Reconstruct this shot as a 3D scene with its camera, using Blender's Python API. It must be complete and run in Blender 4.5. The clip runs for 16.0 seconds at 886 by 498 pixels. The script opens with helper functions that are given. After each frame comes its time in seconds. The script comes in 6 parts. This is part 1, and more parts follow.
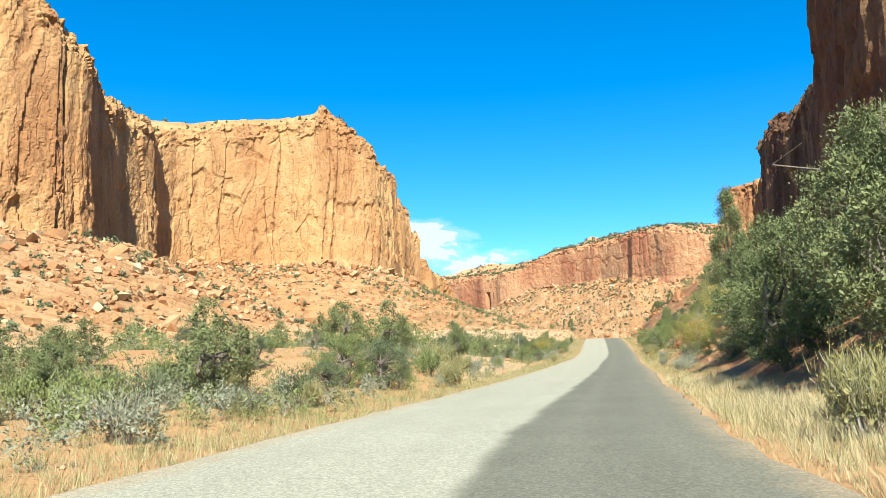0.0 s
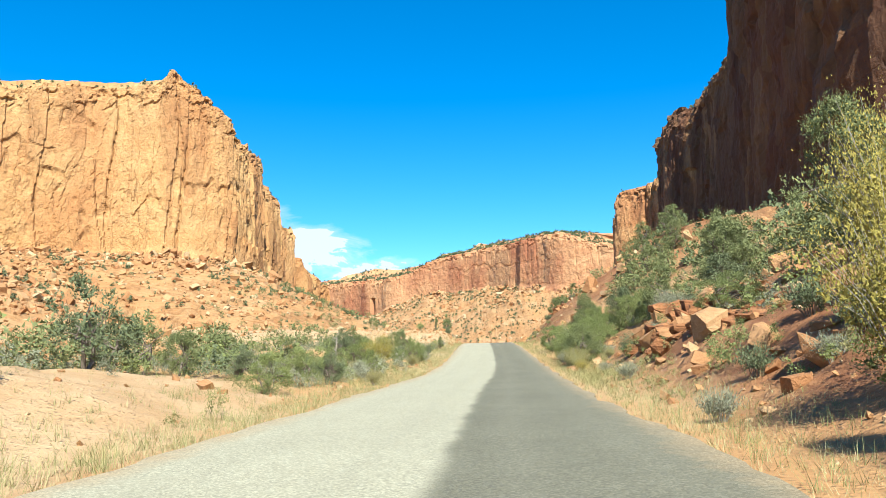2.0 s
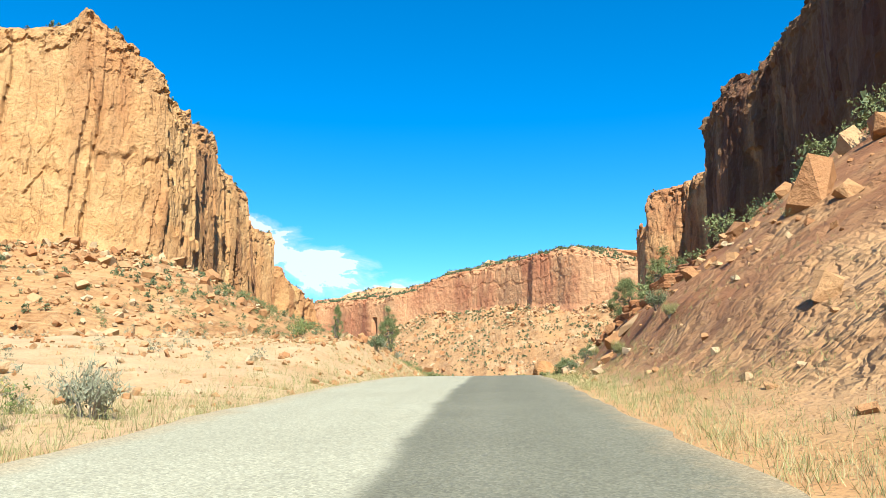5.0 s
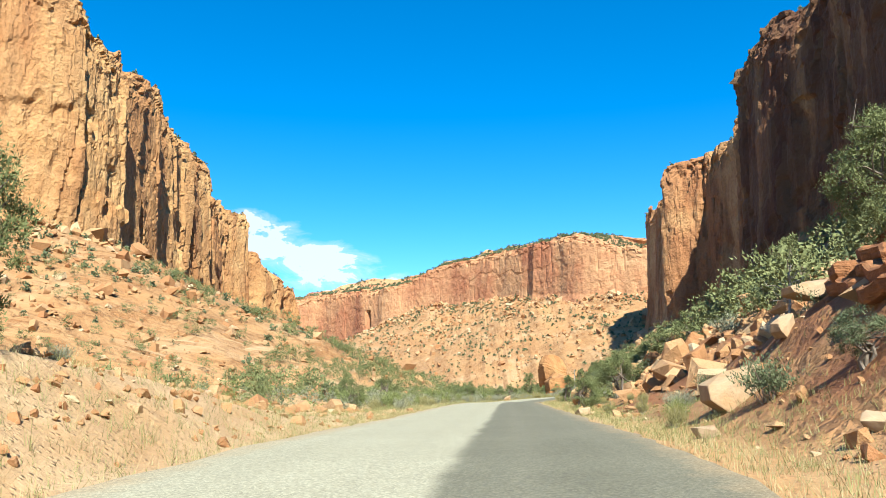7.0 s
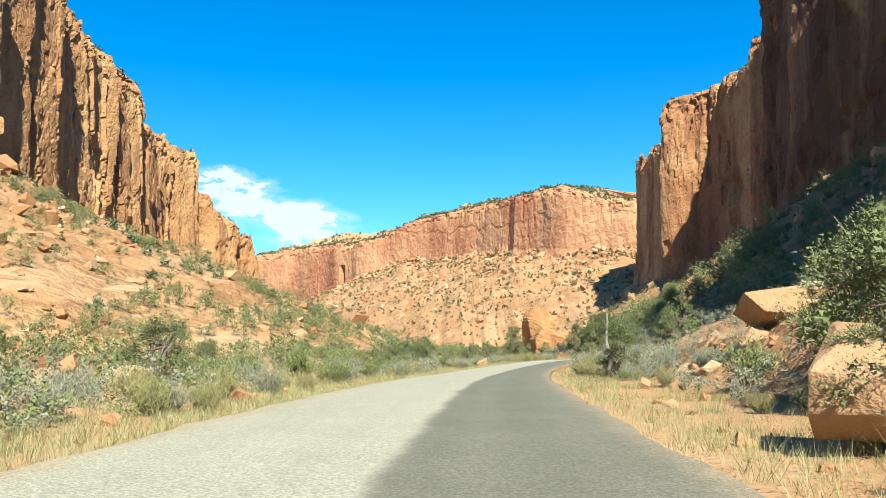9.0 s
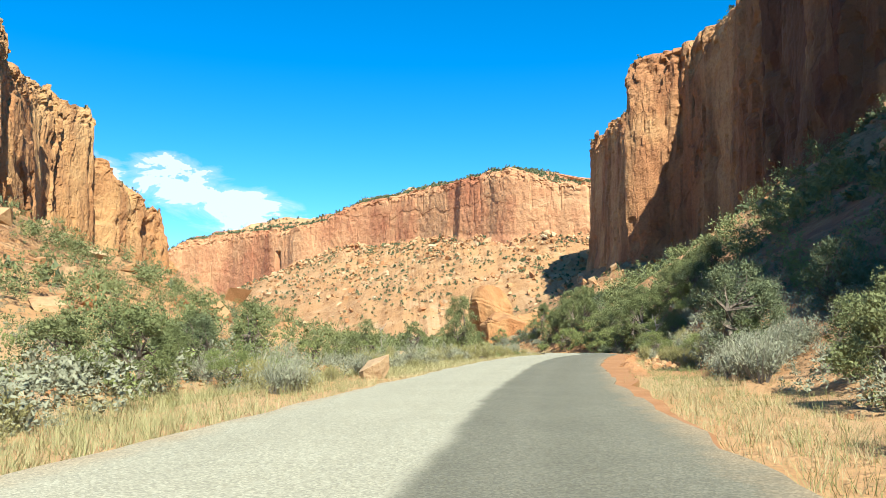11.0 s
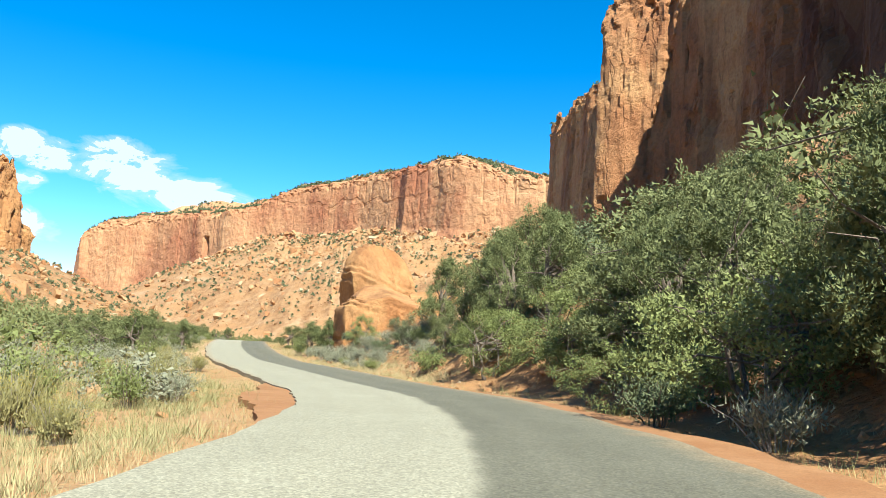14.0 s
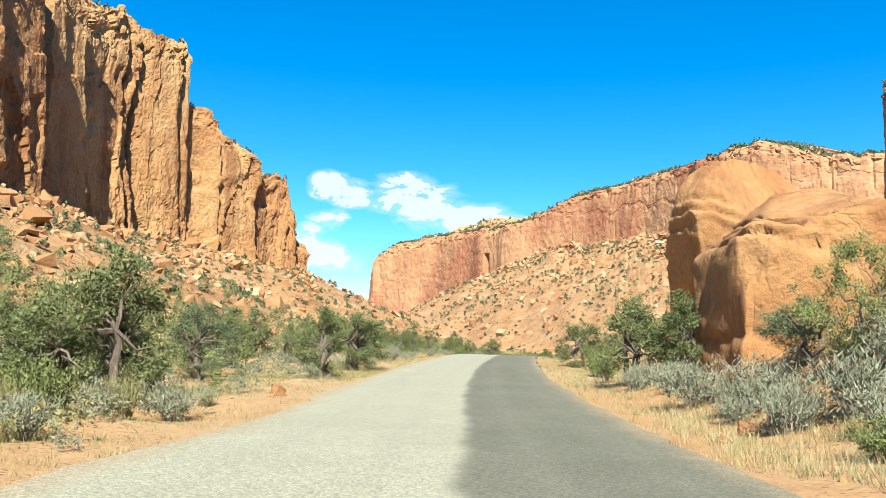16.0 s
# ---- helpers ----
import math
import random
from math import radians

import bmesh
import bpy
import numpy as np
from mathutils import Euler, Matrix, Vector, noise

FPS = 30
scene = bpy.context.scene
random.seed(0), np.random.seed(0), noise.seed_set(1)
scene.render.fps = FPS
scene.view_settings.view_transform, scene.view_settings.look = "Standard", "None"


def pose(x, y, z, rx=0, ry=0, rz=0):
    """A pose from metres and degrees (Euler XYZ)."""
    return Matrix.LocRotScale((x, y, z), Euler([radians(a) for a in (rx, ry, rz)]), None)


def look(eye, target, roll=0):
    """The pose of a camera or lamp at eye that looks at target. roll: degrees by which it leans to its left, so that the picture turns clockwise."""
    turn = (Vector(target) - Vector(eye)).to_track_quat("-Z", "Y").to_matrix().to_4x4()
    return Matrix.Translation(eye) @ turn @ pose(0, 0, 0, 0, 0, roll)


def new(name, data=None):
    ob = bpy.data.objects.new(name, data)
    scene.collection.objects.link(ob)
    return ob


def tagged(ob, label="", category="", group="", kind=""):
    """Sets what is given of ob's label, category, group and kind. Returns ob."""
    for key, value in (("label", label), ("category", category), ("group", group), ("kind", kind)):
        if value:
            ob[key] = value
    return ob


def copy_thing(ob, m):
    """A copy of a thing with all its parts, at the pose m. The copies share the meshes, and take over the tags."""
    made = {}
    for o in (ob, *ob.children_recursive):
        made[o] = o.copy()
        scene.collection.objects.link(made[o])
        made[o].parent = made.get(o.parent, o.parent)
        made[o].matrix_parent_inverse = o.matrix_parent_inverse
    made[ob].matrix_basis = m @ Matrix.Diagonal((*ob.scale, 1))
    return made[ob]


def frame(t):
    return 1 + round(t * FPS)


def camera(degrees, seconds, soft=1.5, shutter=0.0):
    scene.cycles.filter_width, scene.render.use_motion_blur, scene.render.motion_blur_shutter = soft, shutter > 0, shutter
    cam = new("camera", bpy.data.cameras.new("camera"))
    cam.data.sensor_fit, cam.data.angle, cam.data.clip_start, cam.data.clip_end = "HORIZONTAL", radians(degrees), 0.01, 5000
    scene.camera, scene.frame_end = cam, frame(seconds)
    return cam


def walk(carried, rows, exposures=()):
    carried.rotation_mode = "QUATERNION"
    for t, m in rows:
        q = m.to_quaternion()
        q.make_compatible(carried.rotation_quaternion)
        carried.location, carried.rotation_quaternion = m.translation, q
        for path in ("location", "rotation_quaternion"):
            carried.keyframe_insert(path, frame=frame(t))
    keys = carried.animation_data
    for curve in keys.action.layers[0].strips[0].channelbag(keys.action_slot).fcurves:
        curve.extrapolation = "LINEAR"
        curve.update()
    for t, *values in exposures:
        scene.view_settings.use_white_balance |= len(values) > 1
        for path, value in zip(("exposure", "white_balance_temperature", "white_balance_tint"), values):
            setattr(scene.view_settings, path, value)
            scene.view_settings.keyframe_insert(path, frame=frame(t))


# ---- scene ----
cam = camera(58.5, 16.0, soft=0.75)
ROWS = (
    # seconds, x, y, z, heading to the right, pitch, roll (degrees)
    (0.0, -0.00, -0.00, 1.27, -9.38, 8.87, -1.48),
    (0.5, -0.22, 13.11, 1.51, -3.79, 8.87, -1.52),
    (1.0, 0.27, 25.98, 1.74, -2.06, 9.17, -1.16),
    (1.5, 0.99, 39.25, 2.02, -1.45, 9.40, -0.34),
    (2.0, 1.85, 52.97, 2.40, -1.33, 9.27, -1.19),
    (2.5, 2.67, 66.91, 2.76, -1.61, 9.52, -0.81),
    (3.0, 3.51, 81.48, 3.23, -1.88, 9.96, -0.94),
    (3.5, 4.36, 96.36, 3.76, -1.69, 10.13, -1.05),
    (3.7, 4.67, 102.36, 4.02, -1.54, 10.18, -0.88),
    (5.8, 6.86, 166.74, 8.35, -2.56, 11.21, -0.52),
    (6.0, 7.03, 172.35, 8.67, -2.54, 11.20, -0.72),
    (6.5, 7.55, 186.00, 9.32, -2.30, 10.86, -0.77),
    (7.0, 8.11, 199.51, 9.68, -2.01, 10.51, -0.76),
    (7.5, 8.82, 212.65, 10.05, -1.29, 9.44, -0.89),
    (8.0, 9.51, 226.16, 10.08, -0.62, 8.52, -0.61),
    (8.2, 9.84, 231.55, 10.08, -0.65, 8.30, -0.35),
    (10.3, 12.40, 283.58, 10.24, 0.17, 6.58, -1.18),
    (10.5, 12.94, 289.85, 10.14, 1.05, 6.51, -1.08),
    (11.0, 14.80, 305.69, 10.00, 3.39, 6.87, -0.27),
    (11.5, 17.45, 321.44, 10.03, 6.08, 7.12, -0.29),
    (12.0, 20.78, 336.60, 10.15, 9.22, 7.42, -0.45),
    (12.5, 24.58, 350.57, 10.28, 12.10, 7.57, 0.46),
    (13.0, 28.25, 363.17, 10.35, 11.73, 7.58, 1.42),
    (13.5, 31.28, 375.10, 10.31, 8.63, 7.34, 2.02),
    (14.0, 33.47, 386.28, 10.24, 6.78, 7.20, 2.51),
    (14.5, 34.51, 397.02, 10.20, 0.71, 7.20, 3.46),
    (15.0, 34.13, 409.20, 9.98, -7.65, 7.44, 3.32),
    (15.5, 32.30, 423.41, 9.90, -12.77, 7.69, 1.95),
    (16.0, 29.89, 438.88, 9.96, -13.51, 7.68, 1.59),
)
ROAD = (
    # x, y, z of the line between the two lanes
    (-14.00, -120.00, -2.50),
    (-5.00, -60.00, -1.20),
    (-1.60, -25.00, -0.50),
    (-1.10, -0.06, -0.00),
    (-1.15, 13.12, 0.24),
    (-0.47, 26.01, 0.47),
    (0.25, 39.29, 0.75),
    (1.10, 53.01, 1.13),
    (1.75, 66.94, 1.49),
    (2.45, 81.51, 1.96),
    (3.42, 96.39, 2.49),
    (5.85, 172.38, 7.40),
    (6.30, 186.03, 8.05),
    (7.26, 199.54, 8.41),
    (7.92, 212.70, 8.78),
    (8.56, 226.22, 8.81),
    (12.09, 289.93, 8.87),
    (13.86, 305.82, 8.73),
    (16.43, 321.62, 8.76),
    (19.69, 336.86, 8.88),
    (23.15, 350.91, 9.01),
    (27.00, 363.39, 9.08),
    (30.94, 375.18, 9.04),
    (33.44, 386.29, 8.97),
    (35.30, 397.00, 8.93),
    (35.75, 409.21, 8.76),
    (33.30, 423.45, 8.65),
    (29.85, 438.83, 8.69),
    (28.15, 447.25, 8.67),
    (26.60, 455.07, 8.64),
    (25.00, 462.76, 8.80),
    (21.60, 482.65, 9.36),
    (19.20, 500.68, 9.84),
    (17.70, 513.77, 10.14),
    (16.80, 525.00, 10.20),
    (17.50, 545.00, 9.90),
    (24.00, 580.00, 9.00),
    (42.00, 640.00, 8.00),
)


def heading(yaw, pitch):
    a, p = radians(yaw), radians(pitch)
    return Vector((math.sin(a) * math.cos(p), math.cos(a) * math.cos(p), math.sin(p)))


walk(cam, [(t, look((x, y, z), Vector((x, y, z)) + heading(yaw, pitch) * 10, roll)) for t, x, y, z, yaw, pitch, roll in ROWS],
     exposures=((0.0, 1.41), (16.0, 1.41)))

# ---- light ----
SUN_AZ, SUN_EL = radians(166.1), radians(44)      # clockwise from +y, and above the horizon
to_sun = Vector((math.sin(SUN_AZ) * math.cos(SUN_EL), math.cos(SUN_AZ) * math.cos(SUN_EL), math.sin(SUN_EL)))
sun = new("sun", bpy.data.lights.new("sun", "SUN"))
sun.data.energy, sun.data.angle, sun.data.color = 5.0, radians(0.53), (1.0, 0.962, 0.815)
sun.matrix_world = look(to_sun * 100, (0, 0, 0))

world = bpy.data.worlds.new("sky")
scene.world = world
world.use_nodes = True


class Nodes:
    """A short way to write node trees."""

    def __init__(self, tree):
        self.tree = tree
        tree.nodes.clear()

    def add(self, kind, ins=None, **props):
        n = self.tree.nodes.new(kind)
        if "operation" in props:
            n.operation, n.use_clamp = props["operation"], props.get("use_clamp", False)
        if "feature" in props:
            n.feature = props["feature"]
        if "data_type" in props:
            n.data_type, n.blend_type = props["data_type"], props["blend_type"]
        for k, v in (ins or {}).items():
            self.put(n.inputs[k], v)
        return n

    def put(self, socket, v):
        if hasattr(v, "is_linked"):
            self.tree.links.new(v, socket)
        elif hasattr(v, "outputs"):
            self.tree.links.new(v.outputs[0], socket)
        else:
            if isinstance(v, tuple) and len(v) == 3 and len(socket.default_value) == 4:
                v = (*v, 1.0)
            socket.default_value = v

    def math(self, op, a, b=0.0, c=None, clamp=False):
        n = self.add("ShaderNodeMath", {0: a, 1: b}, operation=op, use_clamp=clamp)
        if c is not None:
            self.put(n.inputs[2], c)
        return n.outputs[0]

    def mix(self, fac, a, b, blend="MIX"):
        n = self.add("ShaderNodeMix", data_type="RGBA", blend_type=blend)
        self.put(n.inputs[0], fac), self.put(n.inputs[6], a), self.put(n.inputs[7], b)
        return n.outputs[2]

    def ramp(self, fac, *stops):
        n = self.add("ShaderNodeValToRGB", {0: fac})
        el = n.color_ramp.elements
        while len(el) < len(stops):
            el.new(0.5)
        for e, (p, col) in zip(el, stops):
            e.position = p
            e.color = (*col, 1.0) if isinstance(col, tuple) else (col, col, col, 1.0)
        return n.outputs[0]

    def noise(self, vec, scale, detail=4.0, rough=0.55, out="Fac", **more):
        n = self.add("ShaderNodeTexNoise", {"Vector": vec, "Scale": scale, "Detail": detail, "Roughness": rough, **more})
        return n.outputs[out]

    def voro(self, vec, scale, feature="F1", out="Distance"):
        return self.add("ShaderNodeTexVoronoi", {"Vector": vec, "Scale": scale}, feature=feature).outputs[out]

    def scaled(self, vec, s):
        n = self.tree.nodes.new("ShaderNodeVectorMath")
        n.operation = "MULTIPLY"
        self.put(n.inputs[0], vec), self.put(n.inputs[1], s)
        return n.outputs[0]


w = Nodes(world.node_tree)
sky = w.add("ShaderNodeTexSky")
sky.sky_type, sky.sun_disc, sky.sun_elevation, sky.sun_rotation = "NISHITA", False, SUN_EL, SUN_AZ
sky.altitude, sky.air_density, sky.dust_density, sky.ozone_density = 1800.0, 1.0, 0.15, 2.5
tint = w.add("ShaderNodeHueSaturation", {"Color": sky, "Saturation": 1.46, "Value": 1.40, "Hue": 0.497})
# thin white cloud low over the far rim
ray = w.add("ShaderNodeTexCoord").outputs["Generated"]
part_xyz = w.add("ShaderNodeSeparateXYZ", {0: ray})
az = w.math("DIVIDE", part_xyz.outputs[0], part_xyz.outputs[1])          # tangent of the bearing
el = w.math("DIVIDE", part_xyz.outputs[2], w.math("SQRT", w.math("ADD", w.math("MULTIPLY", part_xyz.outputs[0], part_xyz.outputs[0]),
                                                         w.math("MULTIPLY", part_xyz.outputs[1], part_xyz.outputs[1]))))
flat = w.add("ShaderNodeCombineXYZ", {0: az, 1: el, 2: 0.0})
puff = w.noise(w.scaled(flat, (1.0, 2.3, 1.0)), 15.0, 12.0, 0.64, Distortion=0.5)


def blob(cx, cy, rx, ry, slope):
    dx = w.math("SUBTRACT", az, cx)
    dy = w.math("SUBTRACT", w.math("SUBTRACT", el, cy), w.math("MULTIPLY", dx, slope))
    q = w.math("ADD", w.math("POWER", w.math("DIVIDE", dx, rx), 2.0), w.math("POWER", w.math("DIVIDE", dy, ry), 2.0))
    return w.math("SUBTRACT", 1.0, q, clamp=True)


CLOUDS = ((-0.225, 0.174, 0.15, 0.045, -0.24), (-0.285, 0.214, 0.075, 0.024, 0.0), (-0.385, 0.207, 0.062, 0.028, -0.1), (-0.42, 0.125, 0.085, 0.028, -0.2),
          (-0.41, 0.165, 0.045, 0.02, 0.1), (-0.12, 0.135, 0.075, 0.022, 0.12))
mask = 0.0
for spec in CLOUDS:
    mask = w.math("MAXIMUM", mask, blob(*spec))
ahead_only = w.math("GREATER_THAN", part_xyz.outputs[1], 0.05)
dense = w.math("ADD", w.math("MULTIPLY", w.math("POWER", mask, 0.75), 0.50), w.math("MULTIPLY", puff, 1.25))
cover = w.math("MULTIPLY", w.math("MULTIPLY", ahead_only, w.ramp(mask, (0.0, 0.0), (0.25, 1.0))), w.ramp(dense, (0.80, 0.0), (1.02, 0.42), (1.36, 1.0)))
seen = w.mix(w.math("MULTIPLY", cover, 0.80), tint, (5.9, 6.4, 6.9))
back = w.add("ShaderNodeBackground", {"Color": seen, "Strength": 0.067})
w.add("ShaderNodeOutputWorld", {"Surface": back})

# ---- materials ----


def material(name, build, rough=0.9, spec=0.25):
    m = bpy.data.materials.new(name)
    m.use_nodes = True
    n = Nodes(m.node_tree)
    shader = n.add("ShaderNodeBsdfPrincipled", {"Roughness": rough, "Specular IOR Level": spec})
    n.add("ShaderNodeOutputMaterial", {"Surface": shader})
    build(n, shader)
    return m


def bump(n, shader, height, strength=0.5, distance=0.1):
    n.put(shader.inputs["Normal"], n.add("ShaderNodeBump", {"Strength": strength, "Distance": distance, "Height": height}))


def where(n):
    return n.add("ShaderNodeNewGeometry").outputs["Position"]


def stored(n, name):
    """A number kept on the mesh's points."""
    a = n.tree.nodes.new("ShaderNodeAttribute")
    a.attribute_name = name
    return a.outputs["Fac"]


def keep_number(me, name, values):
    me.attributes.new(name, "FLOAT", "POINT").data.foreach_set("value", np.asarray(values, np.float32).ravel())


def sandstone(pale, mid, dark, varnish, streak=0.8, grain=1.0, stain_and_shade=None, cracks=0.45, all_over=(0.40, 0.56), panel=1.0, relief=1.0, speckle=0.6):
    """Wall rock: beds across, dark stains running down, cracks."""
    def build(n, sh):
        p = where(n)
        beds = n.noise(n.scaled(p, (0.02, 0.02, 0.10)), 1.0, 5.0, 0.6)
        blot = n.noise(n.scaled(p, (0.03 * panel, 0.03 * panel, 0.017 * panel)), 1.0, 4.0, 0.5)
        runs = n.noise(n.scaled(p, (0.10 * grain, 0.10 * grain, 0.012 * grain)), 1.0, 5.0, 0.55)
        fine = n.noise(p, 0.8 * grain, 7.0, 0.68)
        c = n.mix(n.ramp(beds, (0.38, 0.0), (0.62, 1.0)), mid, pale)
        c = n.mix(n.ramp(blot, (0.47, 0.0), (0.60, 0.85)), c, dark)
        amount = n.math("MULTIPLY", n.ramp(runs, (0.50, 0.0), (0.64, 1.0)), streak)
        if stain_and_shade:
            # desert varnish over one stretch; on the right wall it also paints in shade
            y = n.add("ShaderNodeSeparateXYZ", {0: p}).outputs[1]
            zone = n.math("DIVIDE", n.math("SUBTRACT", y, stain_and_shade[0]), stain_and_shade[1], clamp=True)
            if len(stain_and_shade) > 3:
                zone = n.math("MAXIMUM", zone, n.math("DIVIDE", n.math("SUBTRACT", stain_and_shade[3], y), 40.0, clamp=True))
            amount = n.math("ADD", amount, n.math("MULTIPLY", zone, n.ramp(runs, (all_over[0], 0.0), (all_over[1], stain_and_shade[2]))), clamp=True)
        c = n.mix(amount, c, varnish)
        c = n.mix(speckle, c, n.ramp(fine, (0.32, 0.45), (0.55, 1.0), (0.7, 1.15)), "MULTIPLY")
        n.put(sh.inputs["Base Color"], c)
        slabs = n.voro(n.scaled(p, (0.16, 0.16, 0.07)), grain, "F1", "Color")
        c = n.mix(0.22, c, n.mix(n.add("ShaderNodeSeparateColor", {0: slabs}).outputs[0], dark, pale))
        n.put(sh.inputs["Base Color"], c)
        # thin dark cracks: long upright ones, short level ones
        bent = n.add("ShaderNodeVectorMath", {0: n.scaled(p, (0.12, 0.12, 0.011)), 1: n.scaled(n.noise(p, 0.09 * grain, 4.0, 0.6, "Color"), (0.72, 0.72, 0.4))}).outputs[0]
        crack = n.ramp(n.voro(bent, grain, "DISTANCE_TO_EDGE"), (0.0, 1.0), (0.035, 0.0))
        bent2 = n.add("ShaderNodeVectorMath", {0: n.scaled(p, (0.13, 0.13, 0.30)), 1: n.scaled(n.noise(p, 0.2 * grain, 4.0, 0.6, "Color"), (0.64, 0.64, 0.64))}).outputs[0]
        crack = n.math("MULTIPLY", n.math("MAXIMUM", crack, n.math("MULTIPLY", n.ramp(n.voro(bent2, grain, "DISTANCE_TO_EDGE"), (0.0, 1.0), (0.05, 0.0)), 0.3)), n.ramp(n.noise(p, 0.07 * grain, 3.0), (0.42, 0.0), (0.58, 1.0)))
        n.put(sh.inputs["Base Color"], n.mix(n.math("MULTIPLY", crack, cracks), c, varnish))
        h = n.math("ADD", fine, n.math("MULTIPLY", n.noise(n.scaled(p, (0.35, 0.35, 0.22)), grain, 5.0, 0.6), 1.2))
        h = n.math("SUBTRACT", h, n.math("MULTIPLY", crack, 2.0 * cracks))
        bump(n, sh, h, relief, 0.8 / grain)
    return build


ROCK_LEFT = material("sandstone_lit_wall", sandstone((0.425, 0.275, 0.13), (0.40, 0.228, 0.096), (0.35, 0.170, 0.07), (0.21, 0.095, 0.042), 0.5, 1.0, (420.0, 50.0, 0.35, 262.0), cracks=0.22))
# below y 590 the varnish spreads wide: the wall's deep shade painted in
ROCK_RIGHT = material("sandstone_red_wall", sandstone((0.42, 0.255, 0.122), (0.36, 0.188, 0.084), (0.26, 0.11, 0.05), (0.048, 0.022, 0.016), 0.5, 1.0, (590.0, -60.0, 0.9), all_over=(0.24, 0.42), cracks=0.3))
ROCK_MESA = material("sandstone_far_mesa", sandstone((0.42, 0.245, 0.13), (0.37, 0.19, 0.095), (0.25, 0.092, 0.05), (0.24, 0.095, 0.052), 0.25, 0.4, cracks=0.22, panel=0.4, relief=0.45, speckle=0.4))


def boulder_look(n, sh):
    p = where(n)
    rnd = n.add("ShaderNodeNewGeometry").outputs["Random Per Island"]
    obr = n.add("ShaderNodeObjectInfo").outputs["Random"]
    r = n.math("FRACT", n.math("ADD", rnd, obr))
    c = n.ramp(r, (0.0, (0.29, 0.138, 0.062)), (0.45, (0.365, 0.205, 0.098)), (0.85, (0.40, 0.262, 0.142)), (1.0, (0.44, 0.35, 0.225)))
    fine = n.noise(p, 3.0, 6.0, 0.65)
    c = n.mix(n.ramp(n.noise(p, 0.5, 4.0), (0.52, 0.0), (0.72, 0.5)), c, (0.244, 0.105, 0.044))
    c = n.mix(0.5, c, n.ramp(fine, (0.25, 0.5), (0.75, 1.0)), "MULTIPLY")
    n.put(sh.inputs["Base Color"], c)
    bump(n, sh, n.math("ADD", fine, n.noise(p, 1.1, 5.0, 0.6)), 0.9, 0.18)


BOULDER = material("sandstone_boulder", boulder_look)


def rust_rock(n, sh):
    p = where(n)
    r = n.add("ShaderNodeObjectInfo").outputs["Random"]
    fine = n.noise(p, 3.5, 6.0, 0.65)
    c = n.ramp(r, (0.0, (0.21, 0.085, 0.038)), (0.6, (0.30, 0.135, 0.06)), (1.0, (0.36, 0.19, 0.09)))
    beds = n.noise(n.scaled(p, (0.6, 0.6, 5.0)), 1.0, 4.0, 0.6)
    c = n.mix(n.ramp(beds, (0.42, 0.0), (0.66, 0.6)), c, (0.17, 0.068, 0.03))
    c = n.mix(n.ramp(n.noise(p, 0.9, 4.0), (0.56, 0.0), (0.72, 0.6)), c, (0.38, 0.23, 0.12))
    n.put(sh.inputs["Base Color"], n.mix(0.55, c, n.ramp(fine, (0.25, 0.45), (0.75, 1.0)), "MULTIPLY"))
    bump(n, sh, n.math("ADD", fine, n.math("ADD", beds, n.noise(p, 1.2, 5.0, 0.6))), 1.0, 0.14)


RUST_ROCK = material("rust_red_sandstone", rust_rock)


def pale_rock(n, sh):
    p = where(n)
    fine = n.noise(p, 4.0, 6.0, 0.65)
    c = n.mix(n.ramp(n.noise(p, 0.9, 4.0), (0.42, 0.0), (0.62, 1.0)), (0.349, 0.264, 0.174), (0.327, 0.211, 0.116))
    n.put(sh.inputs["Base Color"], n.mix(0.5, c, n.ramp(fine, (0.25, 0.55), (0.75, 1.0)), "MULTIPLY"))
    bump(n, sh, fine, 0.6, 0.08)


PALE_ROCK = material("pale_sandstone", pale_rock)


